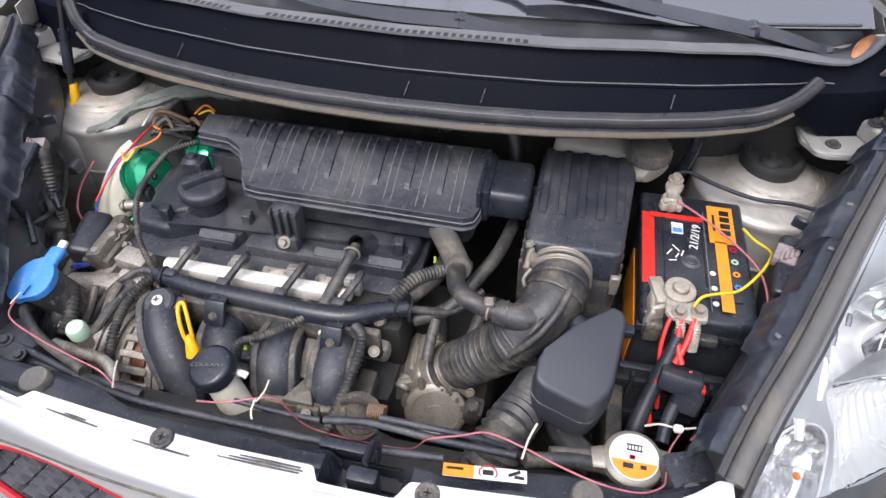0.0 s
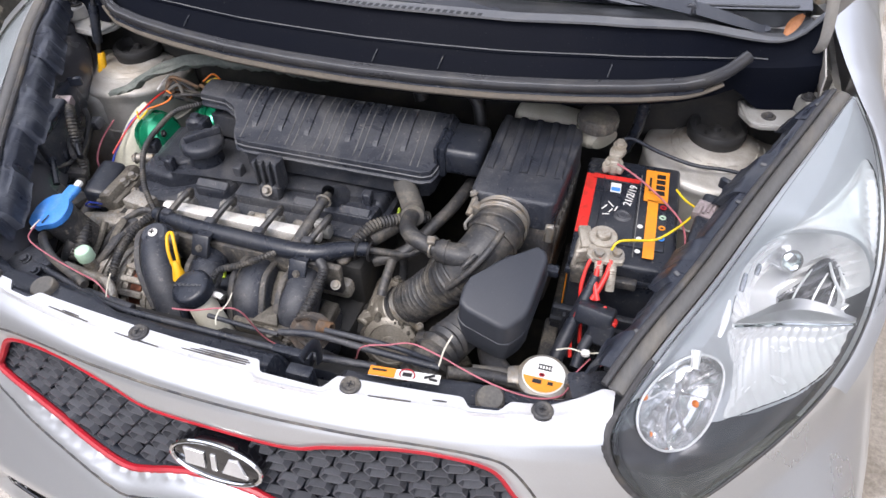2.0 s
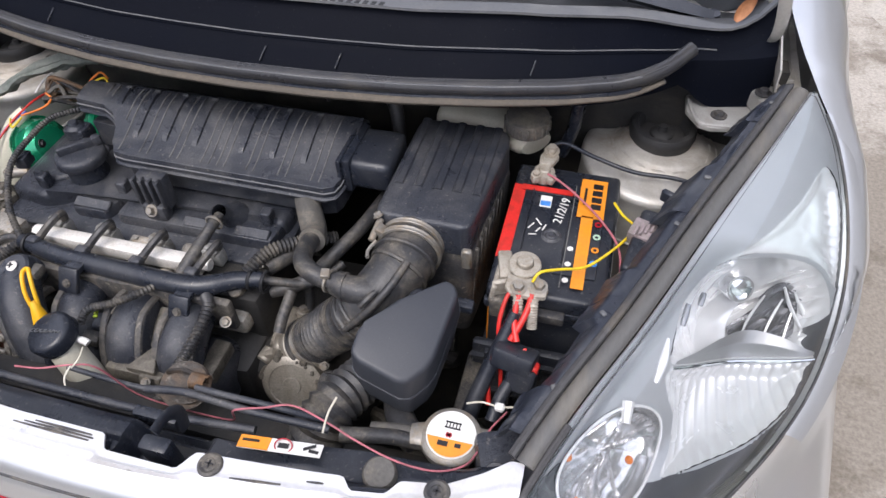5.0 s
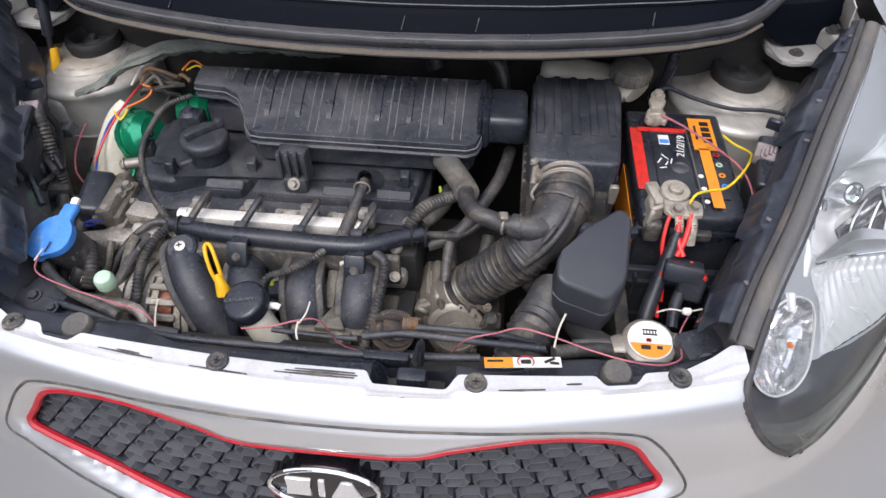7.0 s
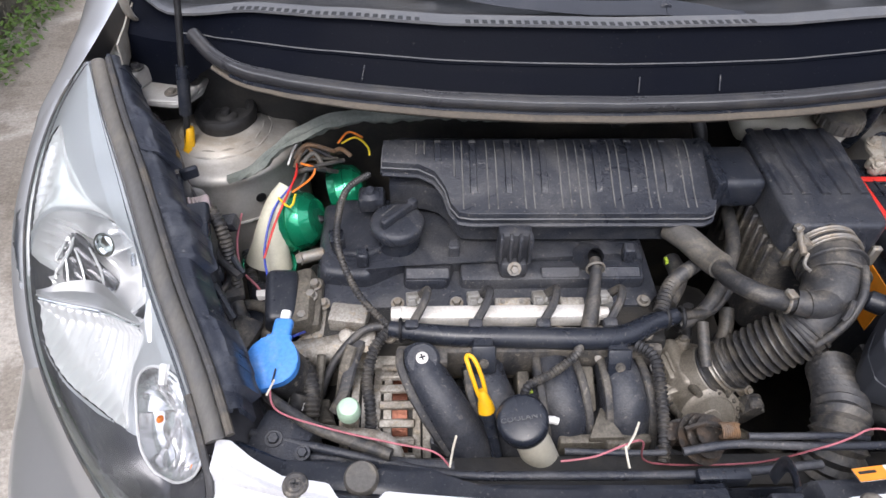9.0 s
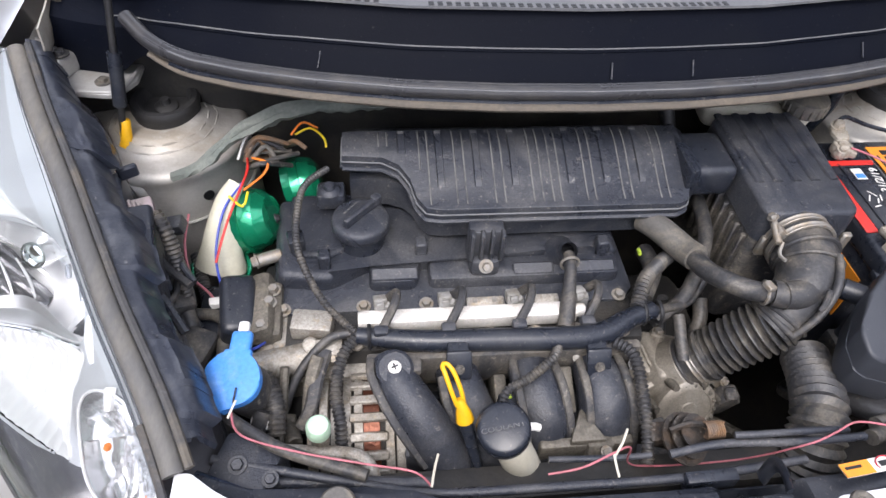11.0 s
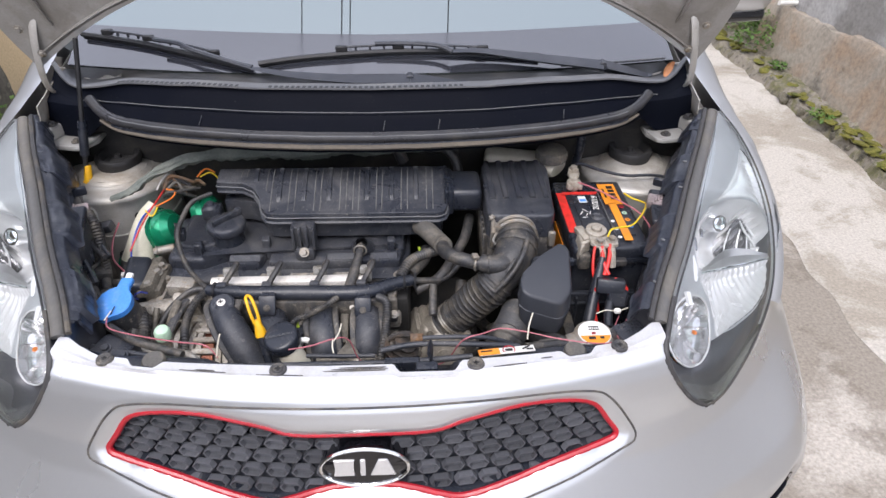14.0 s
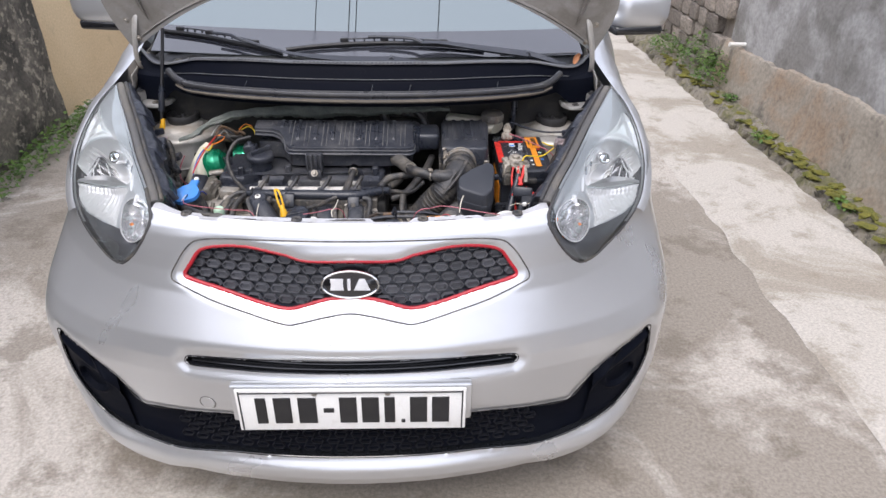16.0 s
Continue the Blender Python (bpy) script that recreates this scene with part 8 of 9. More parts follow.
# ---------------------------------------------------------------- battery
bat = thing("battery", (0.40, 0.735, 0.65), "black car battery with red and orange label and corroded terminals", "battery")
bx0, bx1, by0, by1 = 0.336, 0.467, 0.616, 0.835
bcx, bcy = (bx0 + bx1) / 2, (by0 + by1) / 2
part("case", box((bcx, bcy, 0.735), (bx1 - bx0 - 0.006, by1 - by0 - 0.006, 0.18), 0.006, 2), M["black_clean"], bat)
blid = part("lid", join(box((bcx, bcy, 0.834), (bx1 - bx0, by1 - by0, 0.030), 0.006, 3), box((bcx, bcy + 0.008, 0.848), (0.100, 0.165, 0.008), 0.003, 2), box((bcx, by0 + 0.004, 0.822), (bx1 - bx0 + 0.004, 0.012, 0.012), 0.003)), M["black_clean"], bat, "black lid with a raised panel")
T = 0.8532
part("red_stripe", box((0.3465, 0.727, T - 0.0035), (0.0195, 0.128, 0.0016), 0.0005, 1), M["red_cable"], blid, "red printed stripe")
part("red_stripe", box((0.380, 0.784, T + 0.0001), (0.066, 0.009, 0.0009)), M["red_cable"], blid, "red printed stripe")
part("orange_stripe", box((0.435, 0.780, T), (0.032, 0.070, 0.0008)), M["orange"], blid, "orange printed field")
part("orange_stripe", box((0.432, 0.690, T), (0.014, 0.115, 0.0008)), M["orange"], blid, "orange printed stripe")
part("brand_bar", join(*[box((0.440, 0.765 + 0.0125 * k, T + 0.0007), (0.012, 0.009, 0.0006)) for k in range(4)], box((0.426, 0.782, T + 0.0007), (0.003, 0.03, 0.0006))), M["ink"], blid)
for k, key in enumerate(("red", "mint", "orange", "blue")):
    part("symbol", lathe([(0.0022, 0), (0.0045, 0), (0.0045, 0.0006), (0.0022, 0.0006)], (0.446, 0.736 - 0.021 * k, T), (0, 0, 1), 16), M[key], blid)
for k in range(3):
    part("symbol", lathe([(0, 0), (0.0035, 0), (0.0035, 0.0006), (0, 0.0006)], (0.4185, 0.690 - 0.024 * k, T), (0, 0, 1), 14), M["white"], blid)
part("sticker", box((0.380, 0.762, T + 0.0004), (0.014, 0.020, 0.0008)), M["white"], blid, "small white and blue sticker")
part("sticker_print", box((0.380, 0.758, T + 0.0010), (0.012, 0.008, 0.0006)), M["blue"], blid)
part("vent_plug", lathe([(0, 0.001), (0.004, 0.002), (0.006, 0.001), (0.0085, 0.0025), (0.011, 0.001), (0.012, 0)], (0.3945, 0.706, T - 0.0005), (0, 0, 1), 28), M["black"], blid)
for pts in (((0.366, 0.712), (0.372, 0.722)), ((0.376, 0.708), (0.380, 0.716)), ((0.368, 0.702), (0.377, 0.704)), ((0.383, 0.712), (0.386, 0.722)), ((0.373, 0.730), (0.381, 0.720))):
    part("chalk_mark", tube([(x, y, T + 0.0006) for x, y in pts], 0.0009, 6, 0.005, flat=0.4), M["white"], blid)
part("lid_seam", join(box((0.4135, 0.715, T), (0.0012, 0.17, 0.0010)), box((0.4675, 0.725, 0.838), (0.0016, 0.19, 0.004))), M["dustline"], blid)
part("lid_frame", tube([(0.363, 0.667, T), (0.363, 0.774, T), (0.366, 0.777, T), (0.408, 0.777, T), (0.411, 0.774, T), (0.411, 0.667, T)], 0.0010, 6, 0.004), M["black_clean"], blid)
lettering("21/2/19", 0.0150, pose(0.4015, 0.7500, T + 0.0006, 0, 0, 82), "chalk_writing", M["white"], blid)
part("side_label", box((bx0 + 0.0015, 0.70, 0.765), (0.0015, 0.14, 0.07)), M["orange"], bat, "orange side label")
part("hold_down", join(box((0.400, 0.610, 0.825), (0.05, 0.012, 0.012), 0.002), box((0.352, 0.612, 0.83), (0.02, 0.02, 0.03), 0.004)), M["black_dirty"], bat)


ta = part("terminal", join(cyl((0.374, 0.638, 0.850), (0.374, 0.638, 0.8795), 0.0090, 0.15, 22), lathe([(0.0095, 0.0045), (0.0165, 0.0040), (0.0178, 0.0025), (0.0178, -0.0065), (0.0095, -0.0075)], (0.374, 0.638, 0.870), (0.03, -0.08, 1), 28)), M["lead"], bat, "corroded lead terminal with a brass clamp")
part("clamp_plate", join(prism([(0.359, 0.629), (0.367, 0.619), (0.382, 0.619), (0.390, 0.629), (0.404, 0.612), (0.402, 0.600), (0.384, 0.597), (0.364, 0.598), (0.358, 0.606)], 0.864, 0.8695, 0.002, 2), box((0.353, 0.640, 0.862), (0.016, 0.040, 0.010), 0.003, 2, (0, 0, 14)), box((0.345, 0.624, 0.848), (0.006, 0.036, 0.030), 0.002, 1, (0, 8, 0)), box((0.352, 0.614, 0.856), (0.018, 0.006, 0.022), 0.002, 1, (0, 0, 24))), M["lead"], ta)
for x, y in ((0.3725, 0.606), (0.3935, 0.612)):
    part("terminal_nut", bolt((x, y, 0.8700), (0, -0.2, 1), 0.0082, 0.008, 1.5), M["steel"], ta, "dull steel nut")
part("terminal_strap", join(*[tube([(x, 0.600, 0.866), (x + 0.001, 0.592, 0.862), (x + 0.002, 0.586, 0.850), (x + 0.003, 0.582, 0.836)], 0.0052, 8, 0.003, (0.0007, 0.003), flat=0.5) for x in (0.374, 0.390)]), M["lead"], ta, "braided dusty strap ends")
tb2 = part("terminal", join(cyl((0.371, 0.800, 0.850), (0.371, 0.800, 0.874), 0.0080, 0.2, 20), lathe([(0.008, 0.003), (0.0125, 0.0025), (0.0135, 0.0), (0.0135, -0.009), (0.008, -0.010)], (0.371, 0.800, 0.868), (0.05, 0, 1), 24), box((0.362, 0.790, 0.864), (0.012, 0.012, 0.010), 0.003, 2, (0, 0, 25)), box((0.381, 0.792, 0.864), (0.010, 0.014, 0.010), 0.003, 2, (0, 0, -20))), M["lead"], bat, "corroded lead terminal")
part("clamp_plate", join(prism([(0.363, 0.806), (0.380, 0.806), (0.386, 0.822), (0.381, 0.838), (0.368, 0.838), (0.362, 0.822)], 0.8715, 0.8765, 0.002, 2), bolt((0.375, 0.831, 0.877), (0, -0.1, 1), 0.0095, 0.010, 1.4), bolt((0.362, 0.790, 0.870), (0, -0.3, 1), 0.006, 0.006, 1.4)), M["lead"], tb2)
cables = thing("battery_cable", (0.38, 0.58, 0.80), "red and black battery cables with a fuse block", "cable")
for pts, r in (([(0.366, 0.604, 0.868), (0.361, 0.592, 0.858), (0.359, 0.575, 0.835), (0.366, 0.558, 0.80), (0.37, 0.545, 0.77)], 0.0036), ([(0.375, 0.602, 0.868), (0.374, 0.590, 0.860), (0.375, 0.575, 0.848), (0.381, 0.560, 0.838)], 0.005), ([(0.388, 0.602, 0.868), (0.386, 0.588, 0.858), (0.380, 0.572, 0.846), (0.374, 0.562, 0.836)], 0.0052), ([(0.39, 0.556, 0.834), (0.396, 0.545, 0.826), (0.40, 0.53, 0.80)], 0.0045), ([(0.36, 0.548, 0.822), (0.356, 0.54, 0.80), (0.362, 0.52, 0.77)], 0.004)):
    part("red_wire", tube(pts, r * 0.68, 10, 0.004), M["red_cable"], cables, "red cable")
part("fuse_block", join(box((0.382, 0.548, 0.826), (0.045, 0.028, 0.024), 0.004, 2, (-25, 0, -12)), box((0.392, 0.535, 0.812), (0.03, 0.02, 0.03), 0.003, 1, (-25, 0, -12))), M["black_clean"], cables, "black fuse block")
part("fuse_cover", box((0.402, 0.540, 0.818), (0.012, 0.014, 0.022), 0.002, 1, (-20, 0, -12)), M["red_cable"], cables)
part("cable_sleeve", tube([(0.374, 0.585, 0.855), (0.366, 0.565, 0.83), (0.355, 0.54, 0.80), (0.345, 0.51, 0.77), (0.34, 0.48, 0.74)], [0.006, 0.0085, 0.009, 0.0095, 0.010], 14, 0.005), M["black_clean"], cables, "wrapped black sleeve")
part("cable_sleeve", tube([(0.385, 0.54, 0.81), (0.375, 0.515, 0.80), (0.37, 0.49, 0.79)], 0.007, 12, 0.005), M["black_clean"], cables)
part("yellow_wire", tube([(0.386, 0.612, 0.876), (0.392, 0.618, 0.886), (0.41, 0.632, 0.880), (0.438, 0.650, 0.872), (0.463, 0.680, 0.872), (0.482, 0.715, 0.868), (0.486, 0.735, 0.862), (0.472, 0.755, 0.858), (0.461, 0.775, 0.857)], 0.0016, 8, 0.005), M["yellow_wire"], cables, "yellow wire")
part("pink_wire", tube([(0.376, 0.792, 0.872), (0.392, 0.784, 0.870), (0.418, 0.765, 0.866), (0.448, 0.735, 0.862), (0.470, 0.70, 0.860), (0.476, 0.66, 0.856), (0.474, 0.625, 0.845), (0.468, 0.585, 0.82), (0.448, 0.545, 0.795), (0.415, 0.515, 0.79), (0.398, 0.495, 0.80)], 0.0014, 8, 0.005), M["pink_wire"], cables, "pink wire")
part("black_cable", tube([(0.376, 0.836, 0.882), (0.390, 0.842, 0.884), (0.430, 0.840, 0.870), (0.48, 0.832, 0.862), (0.53, 0.830, 0.863), (0.575, 0.825, 0.858)], 0.0029, 10, 0.006), M["black_clean"], cables, "black earth cable")
tray = thing("battery_tray", (bcx, bcy, 0.625), "soiled black plastic battery tray", "battery tray")
part("base", box((bcx, bcy, 0.635), (0.16, 0.26, 0.02), 0.004), M["black_dirty"], tray)
part("front_wall", box((bcx, 0.60, 0.70), (0.15, 0.012, 0.14), 0.004), M["black_clean"], tray)
part("side_arm", box((0.33, 0.55, 0.68), (0.02, 0.12, 0.10), 0.004), M["black_dirty"], tray)
for k in range(5):
    part("wall_rib", box((0.345 + 0.03 * k, 0.592, 0.70), (0.005, 0.01, 0.13), 0.001, 1), M["black_clean"], tray)
for z in (0.75, 0.68):
    part("wall_rail", box((bcx, 0.592, z), (0.15, 0.008, 0.006)), M["black_clean"], tray)

# ---------------------------------------------------------------- horns and wires beside the engine
def horn(c, axis, r, t, name_label):
    h = thing("horn", c, name_label, "horn", "horns")
    part("shell", lathe([(0, t * 0.86), (r * 0.30, t * 0.9), (r * 0.62, t * 0.82), (r * 0.86, t * 0.5), (r * 0.95, t * 0.1), (r * 0.95, -t * 0.02), (r * 1.03, -t * 0.04), (r * 1.03, -t * 0.46), (r * 0.96, -t * 0.5), (r * 0.9, -t * 0.9), (0, -t * 0.95)], c, axis, 24), M["green"], h, "shiny green shell", sharp=26)
    return h


h1 = horn((-0.398, 0.780, 0.790), (0.90, -0.12, 0.30), 0.042, 0.032, "green snail horn with a cream trumpet")
part("trumpet", tube([(-0.412, 0.795, 0.838), (-0.424, 0.778, 0.825), (-0.432, 0.758, 0.800), (-0.436, 0.742, 0.775), (-0.439, 0.733, 0.756)], [0.011, 0.015, 0.020, 0.026, 0.034], 24, 0.004, flat=0.8), M["cream"], h1, "cream plastic trumpet")
part("trumpet_rim", tube([Vector((-0.439, 0.732, 0.754)) + Vector((0.034 * math.cos(a), 0.026 * math.sin(a), 0.012 * math.sin(a) - 0.002 * math.cos(a))) for a in [6.283 * k / 28 for k in range(29)]], 0.0032, 8, 0.004, caps=False), M["green"], h1)
part("terminal_nut", bolt((-0.366, 0.755, 0.815), (0.93, 0.2, 0.2), 0.006, 0.006), M["ink"], h1)
h2 = horn((-0.340, 0.868, 0.766), (0.9, 0.1, 0.2), 0.042, 0.028, "green horn half hidden behind the engine")
part("bracket", join(box((-0.385, 0.85, 0.83), (0.034, 0.014, 0.008), 0.003, 1, (0, 20, 30)), bolt((-0.40, 0.842, 0.84), (0, -0.3, 1), 0.008, 0.007), tube([(-0.36, 0.865, 0.838), (-0.345, 0.86, 0.85), (-0.33, 0.85, 0.845)], 0.003, 8, 0.005)), M["rust"], h2)
rh = random.Random(8)
for k in range(10):
    a = Vector((-0.405 + rh.uniform(-0.012, 0.02), 0.835 + rh.uniform(-0.01, 0.02), 0.838 + rh.uniform(-0.006, 0.012)))
    part("frayed_wire", tube([a, a + Vector((rh.uniform(0.01, 0.03), rh.uniform(-0.015, 0.02), rh.uniform(0.008, 0.025))), a + Vector((rh.uniform(0.03, 0.06), rh.uniform(-0.01, 0.04), rh.uniform(-0.015, 0.014)))], rh.uniform(0.0012, 0.0034), 8, 0.004), M[rh.choice(("rust", "hose_grey", "hose", "black_dirty"))], h2)
hw = thing("horn_wire", (-0.42, 0.74, 0.80), "bundle of coloured horn wires", "wire")
for key, pts in (("red_cable", [(-0.402, 0.832, 0.846), (-0.398, 0.80, 0.852), (-0.408, 0.765, 0.842), (-0.420, 0.735, 0.825), (-0.432, 0.70, 0.80)]), ("orange_wire", [(-0.395, 0.828, 0.850), (-0.375, 0.815, 0.852), (-0.38, 0.80, 0.846), (-0.40, 0.775, 0.845)]), ("yellow_wire", [(-0.345, 0.875, 0.848), (-0.325, 0.878, 0.856), (-0.308, 0.865, 0.85), (-0.305, 0.855, 0.842)]),
                 ("orange_wire", [(-0.35, 0.872, 0.85), (-0.335, 0.885, 0.86), (-0.315, 0.875, 0.858)]), ("blue_wire", [(-0.405, 0.79, 0.842), (-0.425, 0.758, 0.828), (-0.434, 0.715, 0.800), (-0.425, 0.675, 0.785), (-0.418, 0.66, 0.78)]), ("pink_wire", [(-0.468, 0.762, 0.82), (-0.470, 0.725, 0.805), (-0.46, 0.69, 0.79), (-0.435, 0.665, 0.78), (-0.432, 0.64, 0.775)]),
                 ("yellow_wire", [(-0.418, 0.77, 0.84), (-0.40, 0.752, 0.84), (-0.395, 0.77, 0.846)]), ("white", [(-0.412, 0.825, 0.85), (-0.405, 0.845, 0.862), (-0.395, 0.86, 0.868)]), ("blue_wire", [(-0.392, 0.60, 0.775), (-0.385, 0.575, 0.80), (-0.370, 0.57, 0.815), (-0.366, 0.585, 0.80)])):
    part("wire", tube(pts, 0.0016, 8, 0.005), M[key], hw)
part("knot", moved(boulder(3, 0.008, 0.006, 0.006, 1), pose(-0.43, 0.655, 0.782)), M["white"], hw)

# black boxes, looms and pipes at the sides of the bay
loom = thing("side_loom", (-0.5, 0.66, 0.75), "tangled taped wiring loom", "wiring loom")
for pts, r, cc in (([(-0.548, 0.735, 0.86), (-0.518, 0.728, 0.855), (-0.498, 0.70, 0.82), (-0.492, 0.66, 0.79), (-0.47, 0.62, 0.76)], 0.010, (0.001, 0.005)), ([(-0.492, 0.68, 0.80), (-0.468, 0.66, 0.79), (-0.45, 0.62, 0.775), (-0.44, 0.58, 0.76)], 0.009, None), ([(-0.50, 0.66, 0.76), (-0.46, 0.65, 0.77), (-0.425, 0.64, 0.775), (-0.40, 0.61, 0.77)], 0.007, None),
                   ([(-0.47, 0.75, 0.76), (-0.455, 0.70, 0.75), (-0.44, 0.65, 0.75)], 0.008, (0.001, 0.005)), ([(-0.42, 0.66, 0.765), (-0.415, 0.60, 0.77), (-0.41, 0.55, 0.755), (-0.405, 0.48, 0.74)], 0.009, None), ([(-0.395, 0.505, 0.80), (-0.385, 0.49, 0.815), (-0.36, 0.47, 0.82), (-0.33, 0.452, 0.82), (-0.26, 0.425, 0.82)], 0.006, None),
                   ([(-0.365, 0.545, 0.80), (-0.352, 0.52, 0.79), (-0.35, 0.49, 0.775)], 0.009, (0.001, 0.005))):
    part("loom", tube(pts, r, 10, 0.006, cc), M["hose"], loom)
for c, s, rot in (((-0.470, 0.655, 0.79), (0.03, 0.04, 0.03), (10, 20, 30)), ((-0.445, 0.60, 0.77), (0.035, 0.045, 0.03), (0, 10, -20)), ((-0.50, 0.60, 0.76), (0.05, 0.06, 0.04), (0, 0, 15))):
    part("connector", box(c, s, 0.006, 2, rot), M["black_dirty"], loom)
rt = random.Random(21)
for k in range(9):
    a = Vector((-0.495 + rt.uniform(-0.02, 0.03), 0.70 + rt.uniform(-0.05, 0.05), 0.80 + rt.uniform(-0.02, 0.05)))
    pts = [a]
    for _ in range(3):
        pts.append(pts[-1] + Vector((rt.uniform(-0.012, 0.03), rt.uniform(-0.045, -0.01), rt.uniform(-0.03, 0.008))))
    part("loom", tube(pts, rt.uniform(0.0022, 0.0055), 8, 0.006), M[rt.choice(("hose", "black_clean", "black_dirty", "ink"))], loom)
for k in range(5):
    part("connector", box((-0.49 + rt.uniform(-0.02, 0.03), 0.69 + rt.uniform(-0.05, 0.06), 0.815 + rt.uniform(-0.02, 0.04)), (0.02, 0.026, 0.016), 0.003, 2, (rt.uniform(-30, 30), rt.uniform(-30, 30), rt.uniform(0, 90))), M[rt.choice(("black", "black_dirty", "rust"))], loom)
mount = thing("engine_mount", (-0.41, 0.64, 0.70), "black rubber and steel engine mount", "engine mount")
part("arm", join(box((-0.404, 0.640, 0.775), (0.040, 0.075, 0.070), 0.010, 3, (8, 10, 8)), box((-0.42, 0.66, 0.72), (0.07, 0.08, 0.09), 0.012)), M["black_clean"], mount, "crinkled black rubber mount")
part("bracket", join(box((-0.370, 0.640, 0.775), (0.026, 0.085, 0.060), 0.008, 2, (0, -14, 4)), prism([(-0.392, 0.596), (-0.352, 0.600), (-0.354, 0.672), (-0.376, 0.680)], 0.780, 0.793, 0.004, 2)), M["alu_dark"], mount, "stained steel mount bracket")
for p in ((-0.363, 0.657, 0.797), (-0.366, 0.640, 0.797), (-0.372, 0.608, 0.797)):
    part("mount_bolt", bolt(p, (0, -0.1, 1), 0.008, 0.010, 1.4), M["steel"], mount)


def relay(sx, c, label):
    r = thing("relay_box", c, label, "relay box", "relay boxes")
    part("body", box(c, (0.058, 0.085, 0.075), 0.008, 3, (8, 0, -12 * sx)), M["black"], r)
    part("lid", box(Vector(c) + Vector((0, 0, 0.042)), (0.063, 0.090, 0.016), 0.006, 3, (8, 0, -12 * sx)), M["black_clean"], r)
    part("tab", box(Vector(c) + Vector((-0.03 * sx, -0.055, 0.02)), (0.02, 0.012, 0.03), 0.003, 1, (8, 0, 0)), M["black"], r)
    return r


relay(-1, (-0.500, 0.655, 0.842), "dusty black relay box beside the wing")
relay(1, (0.512, 0.690, 0.835), "dusty black relay box beside the wing")
for sx in (-1, 1):
    holder = thing("plug_holder", (sx * 0.53, 0.735, 0.85), "black plastic holder with a grey plug and loom", "plug holder", "plug holders")
    part("bracket", join(box((sx * 0.540, 0.745, 0.852), (0.045, 0.055, 0.055), 0.008, 2, (6, 8 * sx, -14 * sx)), box((sx * 0.520, 0.768, 0.884), (0.022, 0.008, 0.016), 0.002, 1, (0, 0, -30 * sx))), M["guard"], holder)
    part("plug", join(box((sx * 0.492, 0.706, 0.882), (0.026, 0.026, 0.016), 0.003, 2, (10, 0, -20 * sx)), *[box((sx * (0.484 + 0.006 * k), 0.697 + 0.003 * k, 0.8915), (0.0035, 0.014, 0.004), 0.001, 1, (10, 0, -20 * sx)) for k in range(4)]), M["pink_plug"], holder, "dusty pinkish grey plug")
    if sx < 0:
        part("loom", tube([(sx * 0.478, 0.700, 0.884), (sx * 0.466, 0.684, 0.872), (sx * 0.460, 0.668, 0.840), (sx * 0.458, 0.655, 0.79), (sx * 0.462, 0.64, 0.74)], 0.0072, 12, 0.004, (0.0011, 0.005)), M["hose"], holder, "ribbed black loom")

sideclutter = thing("headlight_rear", (-0.47, 0.53, 0.75), "black rear housings of the headlights", "lamp housing", "lamp housings")
part("housing", join(lathe([(0, 0.05), (0.05, 0.045), (0.062, 0.02), (0.065, -0.02), (0, -0.02)], (-0.52, 0.60, 0.76), (0.6, 0.6, 0.2), 28), box((-0.455, 0.52, 0.735), (0.07, 0.09, 0.08), 0.02, 3, (0, 0, 25))), M["black"], sideclutter)
other = copy_thing(sideclutter, pose(0.50, 0.60, 0.70, 0, 0, 0))

# crossmember clutter behind the radiator cover
front = thing("front_wire", (0, 0.42, 0.82), "pink wire tied along the front with white cable ties", "wire")
part("wire", tube([(-0.382, 0.488, 0.838), (-0.370, 0.462, 0.84), (-0.32, 0.442, 0.842), (-0.26, 0.425, 0.845), (-0.22, 0.414, 0.848), (-0.205, 0.408, 0.83)], 0.0010, 8, 0.006), M["pink_wire"], front)
part("wire", tube([(-0.105, 0.404, 0.846), (-0.075, 0.406, 0.85), (-0.045, 0.416, 0.852), (-0.025, 0.424, 0.842), (0.0, 0.432, 0.780), (0.10, 0.430, 0.780), (0.135, 0.413, 0.846), (0.165, 0.42, 0.852), (0.190, 0.428, 0.853), (0.225, 0.421, 0.852), (0.262, 0.410, 0.850), (0.30, 0.402, 0.848), (0.335, 0.404, 0.842), (0.358, 0.418, 0.834), (0.366, 0.440, 0.82), (0.372, 0.47, 0.81), (0.385, 0.495, 0.808)], 0.0010, 8, 0.006), M["pink_wire"], front)
for pts in ([(-0.384, 0.480, 0.838), (-0.380, 0.488, 0.842), (-0.377, 0.494, 0.845)], [(-0.044, 0.414, 0.85), (-0.037, 0.422, 0.858), (-0.033, 0.430, 0.868)], [(-0.045, 0.417, 0.852), (-0.045, 0.404, 0.849), (-0.043, 0.398, 0.843)], [(0.226, 0.412, 0.846), (0.229, 0.424, 0.862), (0.235, 0.436, 0.874)], [(-0.205, 0.405, 0.835), (-0.202, 0.415, 0.852), (-0.199, 0.422, 0.862)], [(0.345, 0.487, 0.822), (0.36, 0.490, 0.826), (0.378, 0.490, 0.824), (0.395, 0.492, 0.828)]):
    part("cable_tie", tube(pts, 0.0011, 6, 0.004, flat=0.6), M["tie"], front, "white cable tie")
part("tie_head", box((0.378, 0.489, 0.825), (0.010, 0.008, 0.008), 0.002, 1), M["white"], front)
fl = thing("front_loom", (0, 0.42, 0.80), "black wiring and tubes behind the radiator cover", "wiring loom")
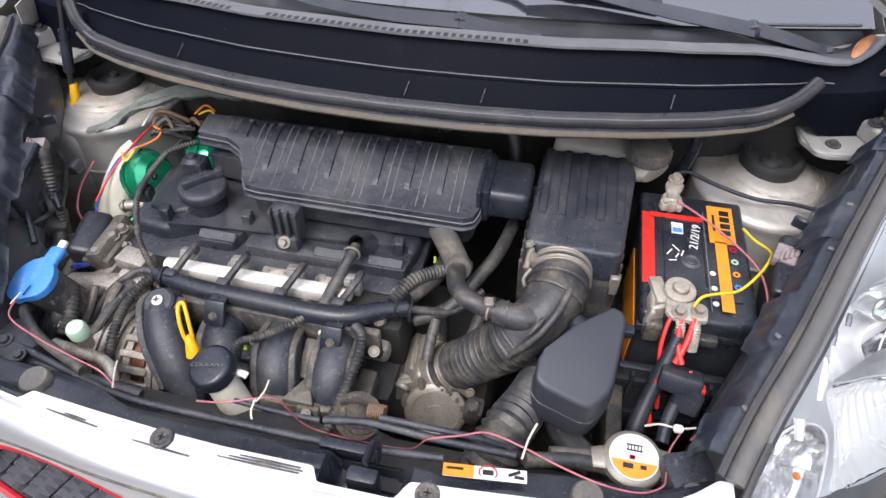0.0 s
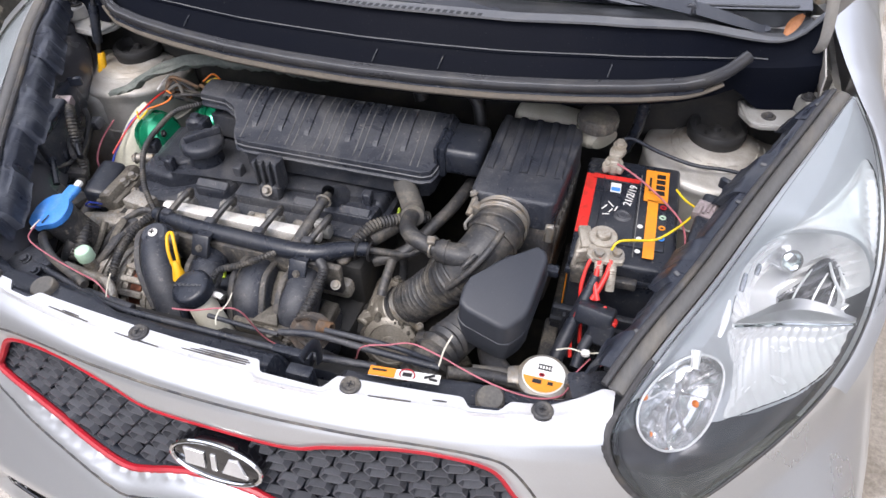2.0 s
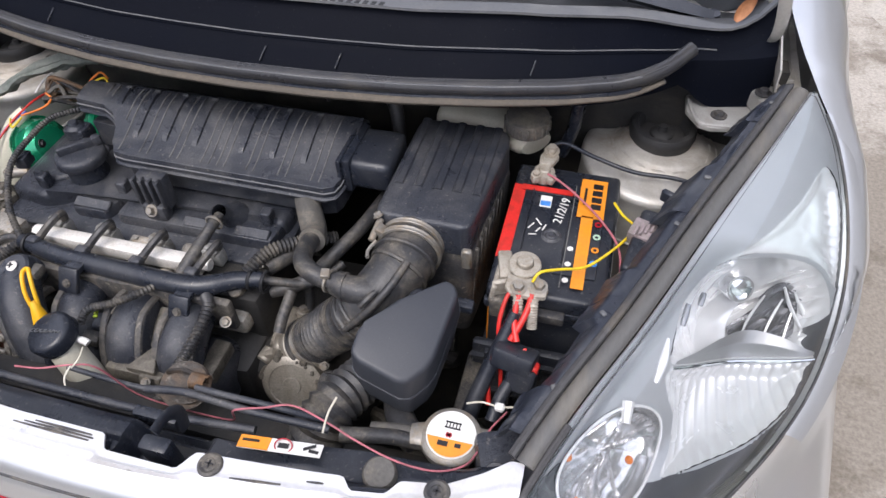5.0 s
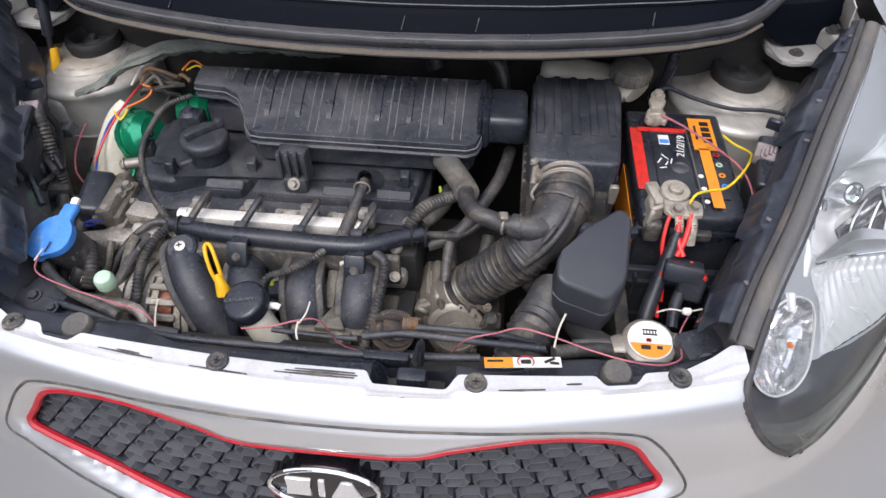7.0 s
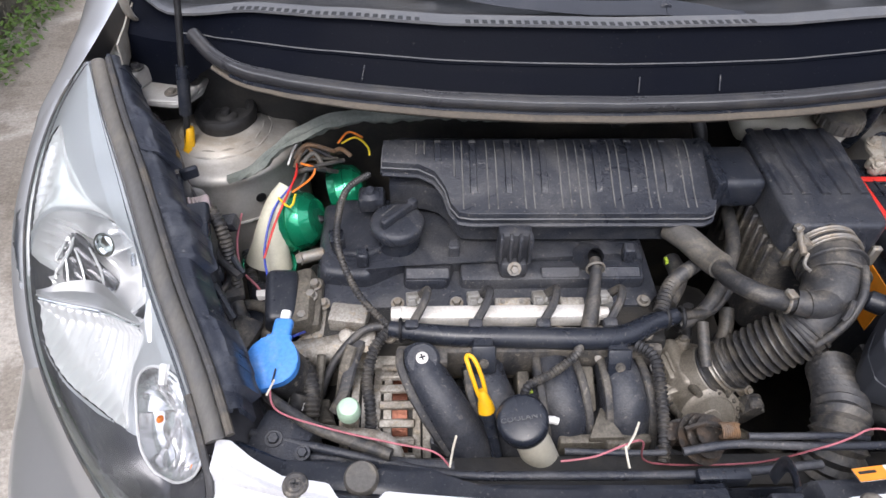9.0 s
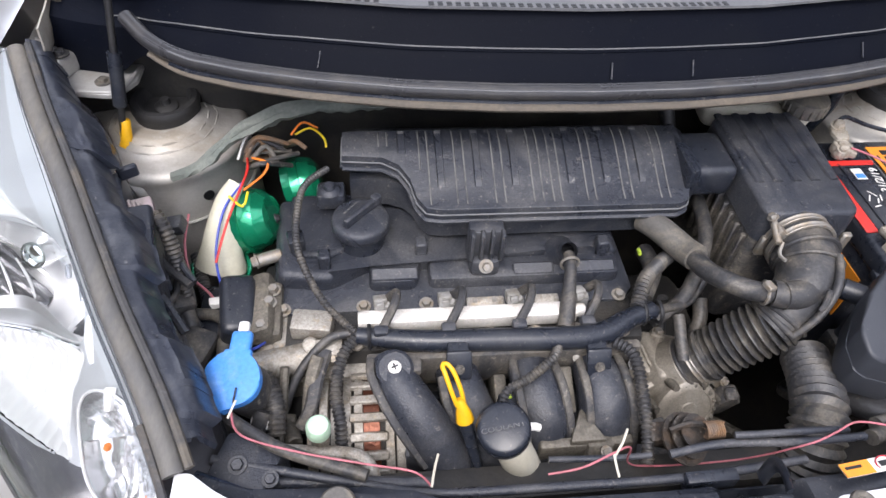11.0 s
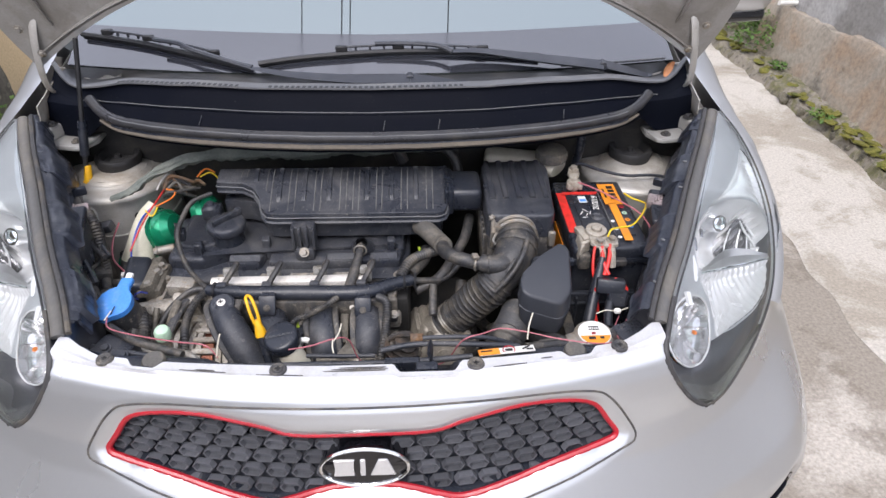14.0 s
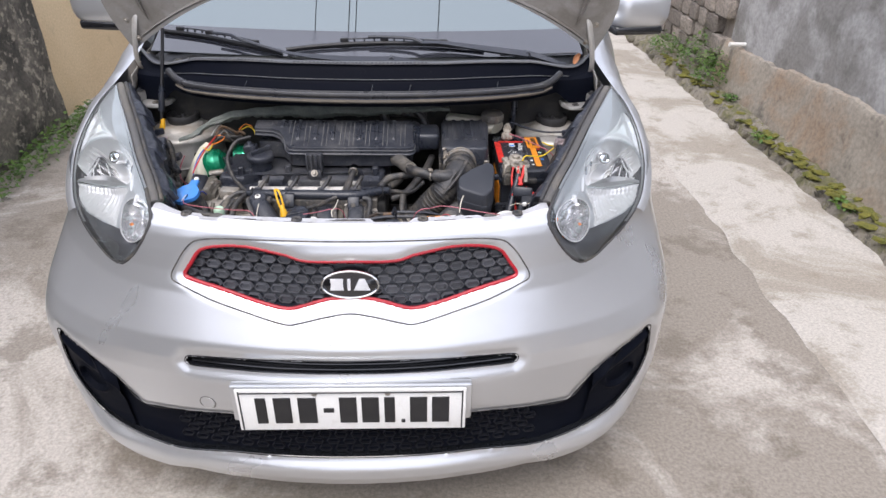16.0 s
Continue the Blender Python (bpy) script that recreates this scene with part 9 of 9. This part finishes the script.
for pts, r, key in (([(-0.40, 0.455, 0.81), (-0.33, 0.437, 0.812), (-0.26, 0.420, 0.812), (-0.20, 0.408, 0.812), (-0.08, 0.404, 0.815), (0.04, 0.404, 0.815), (0.15, 0.412, 0.815)], 0.0045, "black"), ([(0.02, 0.425, 0.818), (0.07, 0.428, 0.826), (0.14, 0.424, 0.828), (0.22, 0.430, 0.815)], 0.0042, "black"), ([(0.08, 0.432, 0.834), (0.11, 0.430, 0.837), (0.17, 0.432, 0.832), (0.21, 0.44, 0.81)], 0.0034, "black"), ([(-0.09, 0.436, 0.80), (-0.03, 0.433, 0.80), (0.01, 0.433, 0.80)], 0.0032, "black"), ([(-0.36, 0.435, 0.80), (-0.30, 0.43, 0.80), (-0.2, 0.425, 0.79)], 0.0065, "black"), ([(0.23, 0.43, 0.81), (0.28, 0.445, 0.80), (0.32, 0.45, 0.79)], 0.008, "hose")):
    part("loom", tube(pts, r, 10, 0.008), M[key], fl)
part("side_bracket", join(box((0.392, 0.44, 0.795), (0.05, 0.06, 0.06), 0.008, 2, (0, 0, 20)), cyl((0.388, 0.425, 0.815), (0.388, 0.418, 0.832), 0.012), bolt((0.385, 0.41, 0.828), (0, -0.2, 1), 0.006)), M["black"], fl, "black bracket with a bolt")
part("side_bracket", join(box((-0.372, 0.44, 0.79), (0.06, 0.07, 0.05), 0.008, 2, (0, 0, -20)), bolt((-0.375, 0.445, 0.816), (0, -0.2, 1), 0.008), bolt((-0.345, 0.43, 0.816), (0, -0.2, 1), 0.007)), M["black"], fl, "black bracket with bolts")
# random pipes deep in the bay, some near-black in place of shade
rr = random.Random(9)
deep = thing("deep_pipe", (0, 0.6, 0.4), "pipes and brackets low in the bay, some darkened for shade", "pipes")
for k in range(26):
    x, y = rr.uniform(-0.45, 0.45), rr.uniform(0.47, 0.88)
    z = rr.uniform(0.52, 0.68)
    pts = [(x, y, z)]
    for _ in range(3):
        pts.append((pts[-1][0] + rr.uniform(-0.09, 0.09), pts[-1][1] + rr.uniform(-0.06, 0.06), pts[-1][2] + rr.uniform(-0.04, 0.05)))
    part("pipe", tube(pts, rr.uniform(0.006, 0.016), 9, 0.012), M[rr.choice(("alu_dark", "hose", "black_dirty", "dark"))], deep)
fw = part("firewall_pipe", join(tube([(-0.20, 0.905, 0.88), (0.0, 0.915, 0.885), (0.16, 0.91, 0.88)], 0.009, 10, 0.01), tube([(0.12, 0.90, 0.90), (0.15, 0.88, 0.88), (0.16, 0.86, 0.84)], 0.010, 10, 0.01), tube([(0.03, 0.915, 0.91), (0.05, 0.90, 0.86)], 0.012, 10, 0.01)), M["hose"], car)

for y in (-9.0, 16.6):
    p = part("utility_pole", join(cyl((-2.9, y, 0), (-2.9, y, 6.2), 0.11, 0.1, 16, 0.08), box((-1.6, y, 5.75), (3.6, 0.08, 0.1))), M["render"])
    tagged(p, "plain concrete pole with a crossarm for the cables", "pole", "utility poles")
# overhead service cables that show as reflections in the windscreen
for x0, x1, h in ((-0.55, -0.35, 5.2), (-0.48, -0.30, 5.5), (0.75, 0.85, 5.3), (-1.2, -0.9, 5.6)):
    c = part("overhead_cable", tube([(x0 - 0.8, -9, 5.8), (x0 * 0.6 + x1 * 0.4 - 0.4, -3, h - 0.1), (x1 - 0.2, 5, h - 0.1), (x1 - 0.6, 16.6, 5.8)], 0.007, 6, 0.5), M["cable"])
    tagged(c, "thin black service cable hanging over the alley", "cable", "overhead cables")
